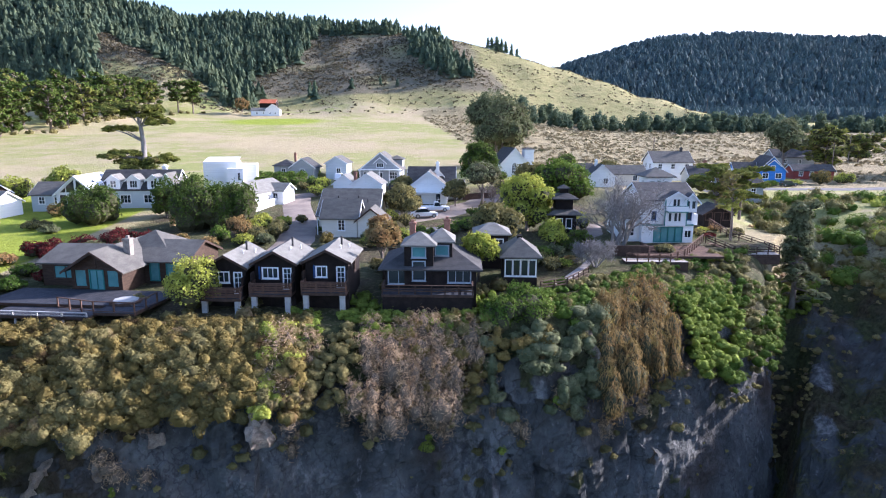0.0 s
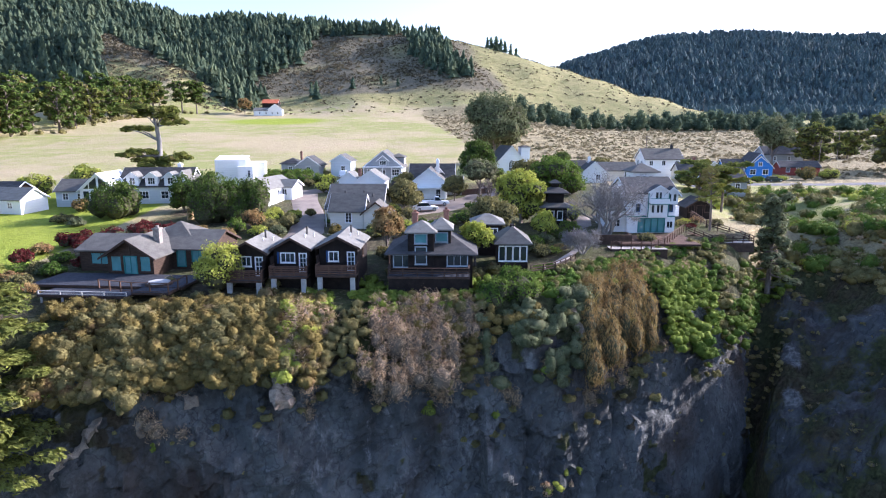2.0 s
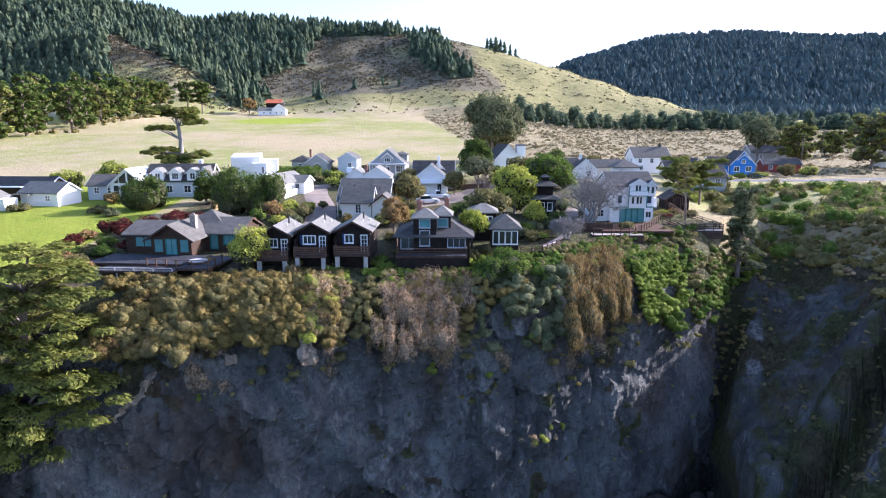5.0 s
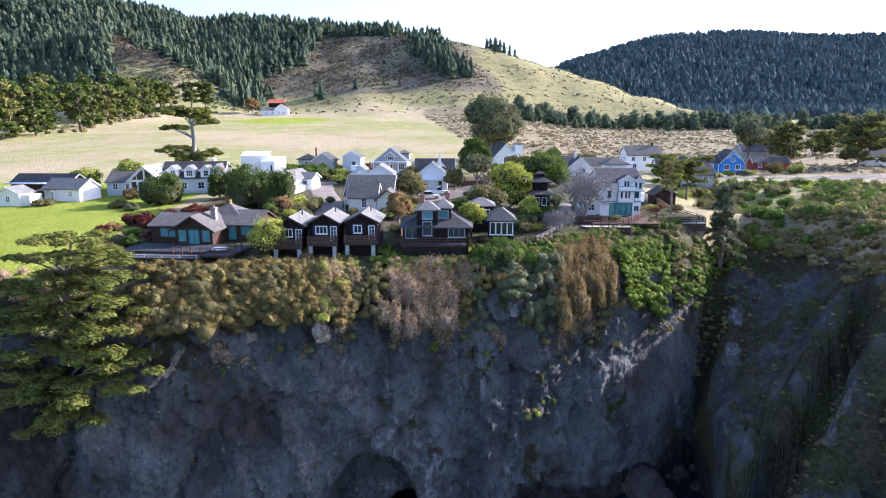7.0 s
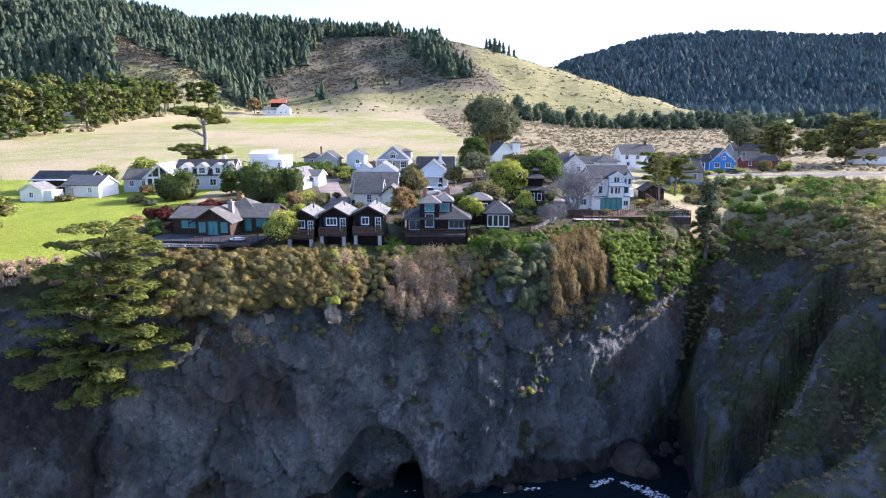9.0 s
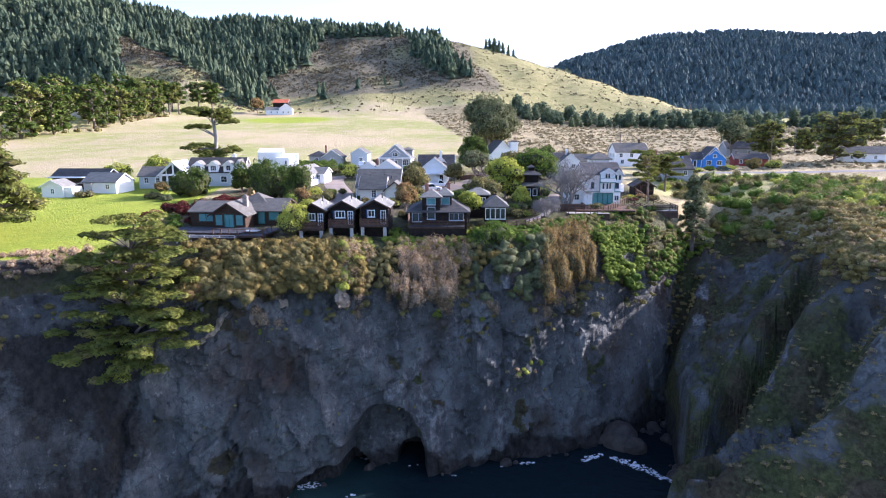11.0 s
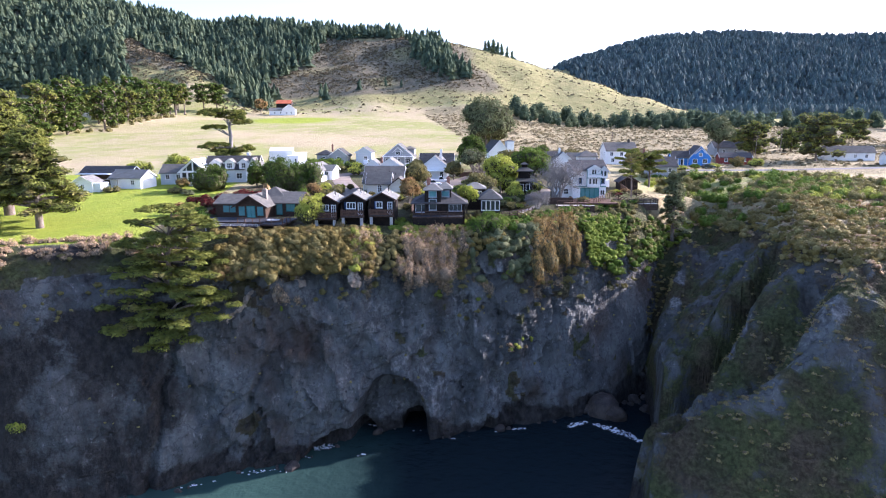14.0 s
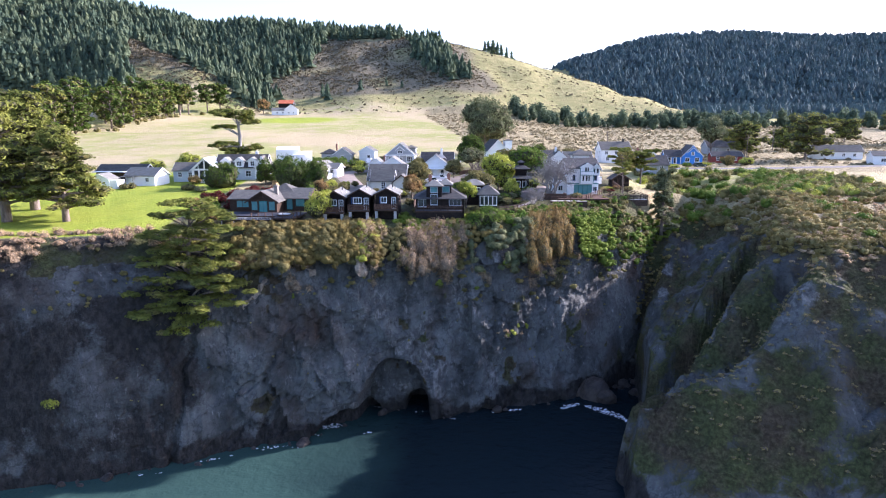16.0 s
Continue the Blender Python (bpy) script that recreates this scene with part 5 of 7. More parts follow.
shed1 = house("garden_shed", "small white garden shed with a pale roof on the lawn", -89.7, 101, 0, category="shed")
body(shed1, 4.8, 4.5, 2.4, "white", "roofpale", "gable_y", 1.3, .3, [win("front", 0, .8, .8, 1.0)])
part("shed_wing", boxes((2.3, -1.8, -.3, 4.2, 2.0, 2.1)), M["white"], shed1)
shed2 = house("white_garage", "white garage with a pale grey roof and a timber front", -81.5, 107, -10, category="garage")
body(shed2, 8.6, 6.0, 2.5, "white", "roofpale", "gable_x", 1.8, .35, [win("front", 2, .9, 1.0, 1.0)])
part("lean_to", boxes((-5.2, -4.2, 2.1, -1.2, -3.0, 2.22), (-5.1, -4.1, -.3, -5.0, -4.0, 2.1), (-1.4, -4.1, -.3, -1.3, -4.0, 2.1)), M["roofpale"], shed2)
car_port = house("blue_roof_barn", "brown shed with a blue and white metal roof", -91, 114, 0, category="barn")
body(car_port, 13, 6.5, 2.8, "brown", "roofdark", "gable_x", 1.7, .4, [win("front", 2)])
part("metal_roof", boxes((-6.2, -5.8, 2.75, 2.5, -3.4, 2.9)), M["paleblue"], car_port)

far_white = house("long_white_ranch", "long low white ranch house with a grey-green roof", 155, 208, -10)
body(far_white, 18, 8, 3.0, "white", "roof", "gable_x", 2.4, .4, [win("front", -6), win("front", -2), win("front", 2), win("front", 6), win("left", 0)])
far_white2 = house("white_outbuilding", "small white building with a dark window", 158, 184, -10)
body(far_white2, 7, 6, 3.2, "white", "roof", "gable_x", 1.6, .3, [win("front", 0, 1, 1.6, 1.2)])
far_blue = house("far_grey_roof_house", "grey-roofed house half hidden by trees", 118, 232, 0)
body(far_blue, 14, 8, 3.2, "grey", "roofdark", "gable_x", 2.6, .4, [win("front", -3), win("front", 2)])

barn_r = house("white_gable_cottage", "white cottage with blue-grey gable roofs", 33.2, 153, 0)
body(barn_r, 6.3, 7, 2.2, "white", "roofdark", "gable_y", 2.7, .4, [win("front", -.5, 1.9, .7, 1.0), win("front", 1, .6)])
body(barn_r, 9, 6, 2.6, "cream", "roof", "gable_x", 1.8, .4, [win("front", 2)], x=7, y=4)
body(barn_r, 4, 5, 3.2, "white", "roofdark", "gable_x", 1.5, .4, [], x=-2.6, y=6)
chimney(barn_r, -.5, 1, 4, 5.9, .6, "white")

under = house("shaded_house", "dark grey house with a broad roof under cypress trees", 42.0, 106, 0)
body(under, 4.2, 4.5, 2.0, "shake", "roofdark", "gable_y", 1.3, .5, [win("front", -1.4), win("front", 1.4), win("front", 0, .05, 1.0, 2.1, (1, 1), "door")], trim="darktrim")
under2 = house("grey_cottage", "grey cottage with white trim behind cypress trees", 60, 139, 0)
body(under2, 8, 7, 2.8, "grey", "roofdark", "gable_x", 2.4, .5, [win("front", -2), win("front", 2)])

gaz = house("pagoda_house", "dark timber garden house with stacked flaring roofs", 16.2, 98.5, 0, category="garden house")
body(gaz, 3.6, 3.6, 2.6, "shake", "roof", "hip", 1.3, .9, [win("front", -.7, .6, .8, 1.4, (1, 1)), win("front", .7, .6, .8, 1.4, (1, 1))], z=.3)
body(gaz, 2.6, 2.6, 4.9, "shake", "roofdark", "hip", 1.2, .8, [], z=.3, below=-3.0)
body(gaz, 1.2, 1.2, 6.4, "shake", "roofdark", "hip", .7, .3, [], z=.3, below=-5.0)

farm = house("farmhouse", "white farmhouse with a grey roof on the meadow", -153, 497, 8, category="farmhouse")
body(farm, 11, 9, 4.6, "white", "roofpale", "gable_y", 4.0, .4, [win("front", -2, 1), win("front", 2, 1), win("front", 0, 4)], x=4)
body(farm, 15, 8, 3.6, "white", "roofpale", "gable_x", 2.2, .4, [win("front", -3), win("front", 2)], x=-5)
M["rustroof"] = surface("orange_red_roof", (.52, .13, .06), (.62, .20, .10), 2, .7, .15, .3)
red_barn = house("red_roof_barn", "dark barn with a rusty red roof behind the farmhouse", -162, 529, 5, category="barn")
body(red_barn, 13, 10, 6.5, "shake", "rustroof", "gable_x", 3.0, .4, [])



# ---- trees and shrubs ----
def pad_tree(name, label, x, y, h, spread, seed, pads=16, low=.35, flat=.22, leaf=.32, each=260, material="cypress", bark="bark", z=None, lean=(0, 0), top_heavy=.5, group="", cone=False, droop=0.0, limb=.5, core=0.0):
    """A cypress: a leaning trunk, long limbs, and flat uneven pads of foliage along them."""
    rng = np.random.RandomState(seed)
    base = float(height(x, y)) if z is None else z
    t = root(name, x, y, base, 0, label, "tree", group)
    lx, ly = lean
    trunk = [(lx * q * q, ly * q * q, h * q - .4 * (q == 0), (.055 * h * limb) * (1 - .82 * q) + .05) for q in (0, .2, .4, .6, .8, .96)]
    lines, blobs = [trunk], []
    for k in range(pads):
        q = low + (1 - low) * ((k + .5) / pads) ** top_heavy
        a = k * 2.4 + rng.uniform(-.5, .5)
        reach = spread * (max(.12, 1.05 - q) * 1.25 if cone else (.45 + .65 * math.sin(min(1, (q - low) / (1 - low) + .25) * 2.2))) * rng.uniform(.55, 1.1)
        sx, sy, sz = lx * q * q, ly * q * q, h * q
        ex, ey, ez = sx + math.cos(a) * reach, sy + math.sin(a) * reach, sz + (rng.uniform(-.02, .08) - droop * reach / spread) * h
        lines.append([(sx, sy, sz - .06 * h, .018 * h * limb * 1.6 + .02), ((sx + ex) / 2, (sy + ey) / 2, (sz + ez) / 2 - .02 * h, .012 * h * limb + .02), (ex, ey, ez, .02)])
        for j in range(3):
            u = .45 + .3 * j
            r = spread * rng.uniform(.20, .34) * (.7 if cone else 1)
            jit = rng.normal(size=2) * r * .45
            blobs.append((sx + (ex - sx) * u + jit[0], sy + (ey - sy) * u + jit[1], sz + (ez - sz) * u + .1 * r, r, r, r * flat * rng.uniform(.7, 1.5) / .5 * .5))
    feathers(blobs, int(.85 * each * pads), leaf, rng, M[material], t, core)
    thing_mesh("trunk", limb_mesh(lines, 7), M[bark], t, True)
    return t


def feathers(blobs, count, leaf, rng, material, t, core):
    """Sprays of foliage on a conifer's pads, swept out and up from the trunk."""
    p, nrm = blob_points(blobs, count, rng, low=-.35, inner=.5)
    nrm[:, 2] += .3
    nrm /= np.linalg.norm(nrm, axis=1)[:, None]
    out = p * np.array([1, 1, 0])
    out /= np.linalg.norm(out, axis=1)[:, None] + .3
    out[:, 2] = .3
    cards = leaf_cards(p, nrm, leaf, rng, 2.6, out)
    if core:
        leafy("foliage", cards, blobs, core, material, t)
    else:
        thing_mesh("foliage", cards, material, t)


def tier_tree(name, label, x, y, z, trunk, tiers, seed, leaf=.24, each=300, thick=.32, material="cypress", bark="barkpale", dense=1.0, pad=(.9, 1.6), core=.7):
    """An old cypress with flat tiers: each tier is (height, x, y, half width, half depth)."""
    rng = np.random.RandomState(seed)
    t = root(name, x, y, z, 0, label, "tree")
    lines, blobs = [trunk], []
    ends = np.array(trunk)
    for tz, tx, ty, hx, hy in tiers:
        k = ends[np.abs(ends[:, 2] - (tz - 1.5)).argmin()]
        tips = []
        for j in range(max(3, int(hx * hy * .42 * dense))):
            a, q = j * 2.4 + rng.uniform(-.4, .4), math.sqrt((j + .5) / max(3, int(hx * hy * .42 * dense)))
            r = rng.uniform(*pad)
            ex, ey, ez = tx + math.cos(a) * q * hx, ty + math.sin(a) * q * hy, tz + rng.uniform(-.5, .5) - .5 * q
            blobs.append((ex, ey, ez, r * 1.15, r, r * thick))
            if j % 2 == 0:
                lines.append([(k[0], k[1], k[2], k[3] * .5), ((k[0] + ex) / 2, (k[1] + ey) / 2, k[2] + (ez - k[2]) * .6, k[3] * .3), (ex, ey, ez - .1, .03)])
    feathers(blobs, each * len(blobs), leaf, rng, M[material], t, core)
    thing_mesh("trunk", limb_mesh(lines, 7), M[bark], t, True)
    return t


def bare_tree(name, label, x, y, h, spread, seed, twigs=900, z=None, bark="barkpale", stems=3):
    """A leafless tree: forked stems and a haze of twigs."""
    rng = np.random.RandomState(seed)
    base = float(height(x, y)) if z is None else z
    t = root(name, x, y, base, 0, label, "tree")
    lines, tips = [], []

    def grow(p, d, size, r, level):
        q = [p + d * size * k / 3 + Vector(rng.normal(size=3)) * size * .05 * (k > 0) for k in range(4)]
        lines.append([(*v, max(.012, r * (1 - .18 * k))) for k, v in enumerate(q)])
        if level == 0:
            tips.append(q)
            return
        for k in range(3 if level > 1 else 4):
            nd = (d + Vector(rng.normal(size=3)) * .55 + Vector((0, 0, .12))).normalized()
            grow(q[2 if k else 3], nd, size * rng.uniform(.55, .75), r * .5, level - 1)

    for k in range(stems):
        a = 6.28 * k / stems + seed
        d = Vector((math.cos(a) * spread / h * .75, math.sin(a) * spread / h * .75, 1)).normalized()
        grow(Vector((0, 0, -.3)), d, h * .38, .028 * h, 3)
    thing_mesh("branchwork", limb_mesh(lines, 5), M[bark], t, True)
    c = np.array([tuple(tips[i % len(tips)][rng.randint(1, 4)]) for i in range(twigs)]) + rng.normal(size=(twigs, 3)) * spread * .05
    n = rng.normal(size=(twigs, 3))
    n /= np.linalg.norm(n, axis=1)[:, None]
    tw = thing_mesh("brushwood", leaf_cards(c, n, .05, rng, 15), M[bark], t)
    return t


def shrub(label, x, y, r, h, material, seed, z=None, count=None, leaf=.22, name="shrub", group="", sink=.15, lumps=5):
    """A low rounded bush of several clumps, leafy to the ground."""
    rng = np.random.RandomState(seed)
    base = float(height(x, y)) if z is None else z
    t = root(name, x, y, base, rng.uniform(0, 360), label, "shrub", group)
    blobs = [(0, 0, h * .42, r * .75, r * .75, h * .5)]
    for k in range(lumps):
        a = 6.28 * k / lumps + rng.uniform(-.4, .4)
        s = r * rng.uniform(.34, .52)
        blobs.append((math.cos(a) * r * .55, math.sin(a) * r * .55, h * rng.uniform(.3, .62), s, s, s * h / (2 * r) * 1.5))
    blobs = lobed(blobs, rng, 4, .8)
    p, nrm = blob_points(blobs, int(1.05 * (count or 260 * r * max(r, h) + 200)), rng, low=-.3, jitter=.5)
    leafy("foliage", leaf_cards(p, nrm, leaf * .78, rng), blobs, .78, M[material], t)
    return t


shrub("rounded yellow-green tree bush beside the lodge deck", -25.2, 60.2, 2.7, 5.7, "lime", 2, z=.2, count=7000, name="tree_bush", leaf=.2, lumps=9)
shrub("broad dark green evergreen tree with dense foliage to the ground", -40.6, 98.5, 4.9, 9.8, "conifer", 3, z=.9, count=8000, leaf=.27, name="evergreen_tree", lumps=11)
shrub("broad dark green evergreen tree with dense foliage to the ground", -35.6, 99.5, 4.2, 9.0, "conifer", 4, z=.9, count=6500, leaf=.27, name="evergreen_tree", lumps=10)
shrub("dark green spreading evergreen tree beside a lawn", -59.5, 102, 4.9, 7.8, "conifer", 5, z=1.2, count=7000, leaf=.27, name="evergreen_tree", lumps=10)
round_tree("evergreen_tree", "dark green pointed young tree", -50, 107, 2.8, 6.8, M["conifer"], 6, .35, 2200, trunk=.06)
round_tree("evergreen_tree", "dark green pointed young tree", -47, 110, 2.4, 6.2, M["conifer"], 7, .35, 1800, trunk=.06)
round_tree("evergreen_tree", "rounded dark green tree behind the white house", 4.3, 152, 4.8, 10, M["conifer"], 8, .45, 3600, trunk=.08)
round_tree("eucalyptus_tree", "very large olive-green eucalyptus tree with an open crown", 10.5, 187, 9.6, 22, M["greyleaf"], 9, .55, 9000, trunk=.1, lumps=18)
round_tree("eucalyptus_tree", "tall olive-green eucalyptus tree", 106, 212, 6.6, 17, M["greyleaf"], 10, .6, 4200, trunk=.25, lumps=12)
round_tree("garden_tree", "bright yellow-green garden tree with a full crown", 10.8, 99, 4.6, 8.8, M["lime"], 11, .34, 5200, trunk=.12, lumps=11)
round_tree("garden_tree", "olive-green garden tree beside the yard", 5.6, 90, 3.7, 5.6, M["olive"], 12, .3, 3600, trunk=.12)
round_tree("garden_tree", "small bright green tree with a rounded crown", 2.6, 70.5, 2.5, 5.6, M["lime"], 13, .24, 3400, trunk=.3)
round_tree("garden_tree", "light olive garden tree", -9.2, 105, 3.4, 6.2, M["olive"], 14, .32, 3000, trunk=.12)
round_tree("garden_tree", "rust-brown and yellow garden tree losing its leaves", -8.9, 76, 2.5, 6.3, M["rust"], 15, .24, 3200, trunk=.3)
round_tree("garden_tree", "small lime-green garden tree", 12.9, 85, 1.9, 4.6, M["lime"], 16, .26, 1800, trunk=.2)
round_tree("garden_tree", "dense dark grey-green tree by the church", 22, 131, 6.4, 7.8, M["broadleaf"], 17, .42, 4600, trunk=.1, lumps=12)
round_tree("garden_tree", "dark grey-green tree by the church", 15.5, 136, 4.0, 6.5, M["olive"], 18, .4, 2600, trunk=.15)
round_tree("garden_tree", "thin grey-green tree with an open crown", 4.5, 121, 4.2, 8.5, M["greyleaf"], 19, .26, 1700, trunk=.35)
round_tree("garden_tree", "grey-green tree beside the white house porch", -.6, 120, 2.6, 5.0, M["olive"], 20, .3, 1800, trunk=.2)
round_tree("willow_tree", "golden-green weeping tree beside the sheds", -76, 121, 4.4, 6.6, M["lime"], 21, .36, 3000, trunk=.1)
round_tree("farm_tree", "orange autumn tree beside the farmhouse", -173.5, 496, 6.2, 13, M["rust"], 22, .8, 1600, trunk=.15)

round_tree("garden_tree", "golden-green rounded garden tree by the cottages", -87.1, 121.0, 3.6, 5.2, M["lime"], 401, .3, 2200, trunk=.1)
round_tree("evergreen_tree", "small dark pine beside the large house", -63.0, 124.5, 1.8, 5.0, M["conifer"], 402, .3, 2200, trunk=.1)
round_tree("evergreen_tree", "small dark pine beside the large house", -61.0, 124.5, 1.6, 4.2, M["conifer"], 403, .3, 2200, trunk=.1)
round_tree("garden_tree", "olive-green tree beside the cottage", -10.9, 125.8, 2.6, 5.0, M["olive"], 404, .3, 2200, trunk=.1)
for k, (x, y) in enumerate([(-50.3, 149.9), (-47.9, 150.1), (-45.6, 150.7), (-43.2, 151.2), (-40.7, 151.4), (-38.2, 151.4)]):
    shrub("clipped dark green hedge behind the cottages", x, y, 1.9, 2.9, "broadleaf", 420 + k, leaf=.3, count=700, group="hedge")
for k, (x, y, r, h, m) in enumerate([(-55.2, 75.4, 1.6, 1.6, "rust"), (-49.3, 70.8, 1.5, 1.4, "broadleaf"), (-45.2, 68.2, 1.3, 1.4, "plum"), (-46.6, 64.8, 1.6, 1.5, "broadleaf"), (-52.2, 80.5, 2.0, 2.2, "plum"), (-49.4, 66.4, 1.6, 1.3, "olive"), (-54.3, 80.0, 1.8, 2.0, "plum")]):
    shrub({"rust": "russet garden shrub beside the lodge", "broadleaf": "dark green garden shrub beside the lodge", "plum": "deep red-leaved shrub beside the lodge", "olive": "olive garden shrub beside the lodge"}[m], x, y, r, h, m, 440 + k, group="lodge shrubs")
shrub("big pale green bush on the cliff edge", 7.4, 62.6, 2.9, 4.6, "broadleaf", 31, z=-1.9, count=4200, leaf=.2, lumps=8)
shrub("big pale green bush on the cliff edge", 4.6, 61.6, 2.2, 3.8, "broadleaf", 32, z=-1.9, count=2800, leaf=.2, lumps=7)
shrub("round clipped golden shrub by the drive", -18.3, 88, 1.05, 1.9, "golden", 33)
for k, (x, y, r, h, m) in enumerate([(-26.6, 92, 1.6, 2.4, "olive"), (-27.2, 95.5, 1.6, 2.2, "olive"), (-27.4, 99, 1.5, 2.0, "lime"), (-28.6, 90, 1.8, 2.2, "olive"), (-30.5, 95, 1.9, 2.4, "lime"),
                                     (-31.8, 92, 2.0, 3.3, "rust"), (-27, 88, 1.4, 1.6, "greyleaf"), (-29.6, 87, 1.7, 1.7, "lime"), (-25.6, 103, 1.1, 1.5, "olive"), (-31, 100, 1.6, 2.2, "lime"), (-33.5, 88.5, 1.5, 2.6, "broadleaf")]):
    shrub({"olive": "pale olive hedge shrub along the drive", "lime": "yellow-green hedge shrub along the drive", "rust": "dark red-brown shrub beside the lawn",
           "greyleaf": "silvery shrub beside the drive", "broadleaf": "dark green shrub beside the lawn"}[m], x, y, r, h, m, 40 + k, group="shrubs along the drive")
for k, (x, y, r, h) in enumerate([(-48.5, 81, 2.3, 2.6), (-44.6, 83, 2.6, 3.0), (-41, 83.5, 2.2, 2.8), (-51, 78, 1.6, 1.8), (-53.6, 69.5, 1.5, 2.3), (-47.5, 76, 1.6, 1.8)]):
    shrub("deep red-leaved shrub behind the lodge", x, y, r, h, "plum", 60 + k, group="red shrubs")
for k, (x, y, r, h, m) in enumerate([(-38, 86, 1.5, 2.0, "rust"), (-33, 83, 1.7, 2.0, "rust"), (-50, 71, 1.4, 1.2, "olive"), (-51.5, 66, 1.5, 1.2, "broadleaf"), (-47.5, 61, 1.3, 1.4, "olive"), (-50, 62, 1.6, 1.3, "rust"),
                                     (-44.5, 57.5, 1.2, 1.3, "rust"), (-48, 66, 1.6, 1.0, "greyleaf"), (-46, 79, 1.4, 2.4, "greyleaf"), (-36, 81, 1.4, 1.8, "plum"),
                                     (11.4, 75.5, 1.4, 1.6, "olive"), (13, 77, 1.2, 1.1, "lime"), (14.2, 79, 1.2, 1.0, "rust"), (12.4, 81, 1.6, 2.0, "greyleaf"), (10.8, 79.5, 1.5, 2.2, "broadleaf"),
                                     (19.5, 100, 1.3, 2.2, "lime"), (20, 104, 1.6, 2.2, "lime"), (13.4, 94, 1.7, 2.6, "broadleaf"), (17.8, 91, 1.8, 1.8, "broadleaf"), (36.5, 97, 1.1, 1.0, "olive"), (38, 99, 1.0, .9, "lime"), (40, 99.5, 1.3, 1.2, "rust"),
                                     (37.5, 95, .9, .8, "plum"), (42, 97, 1.4, 1.1, "olive"), (-5, 95, 2.0, 1.2, "broadleaf"), (-1.5, 97, 2.0, 1.2, "broadleaf"), (1.5, 99, 2.2, 1.6, "broadleaf"), (-12, 86, 1.4, 1.8, "lime"), (-7.5, 88, 1.6, 2.6, "lime"),
                                     (-44, 142, 2.6, 2.8, "broadleaf"), (-40, 143, 2.6, 2.8, "broadleaf"), (-36.5, 143.5, 2.6, 2.6, "broadleaf"), (-33.5, 145, 2.4, 2.4, "broadleaf"), (-30, 138, 2.0, 3.2, "lime"), (-36, 131, 1.8, 2.0, "olive"), (-29.5, 131, 2.0, 2.6, "lime"),
                                     (-13.5, 143, 2.6, 2.6, "broadleaf"), (-10.5, 144, 2.4, 2.4, "broadleaf"), (-24, 151, 2.4, 3.0, "olive"), (-21.5, 148, 2.2, 2.2, "lime"), (-72, 117, 2.4, 2.6, "rust"), (-69, 107, 2, 2.4, "rust"), (-83, 99.5, 2.6, 1.0, "olive"),
                                     (-66, 97, 2.4, 1.1, "olive"), (-62, 94, 1.8, 1.0, "greyleaf"), (72, 155, 2.2, 1.6, "lime"), (80, 165, 2.0, 1.6, "broadleaf"), (88, 170, 2.4, 1.6, "lime"), (98, 175, 3, 4, "golden"), (106, 178, 3, 3, "lime"),
                                     (27.5, 84.2, 1.4, 1.6, "olive"), (8.5, 110, 2.5, 2.6, "broadleaf"), (16, 150, 3.4, 4.2, "broadleaf"), (20.5, 153, 3, 3.4, "broadleaf"), (26, 148, 3.4, 5, "olive"), (10, 158, 2.4, 2.2, "broadleaf")]):
    shrub({"rust": "russet garden shrub", "olive": "olive-green garden shrub", "broadleaf": "dark green garden shrub", "greyleaf": "silvery grey garden shrub", "plum": "red-leaved garden shrub",
           "lime": "yellow-green garden shrub", "golden": "golden-brown garden shrub"}[m] + " beside the houses", x, y, r, h, m, 80 + k, group="garden shrubs", leaf=.2 if y < 105 else .3, count=int((200 if y < 105 else 110) * r * max(r, h) + 150))

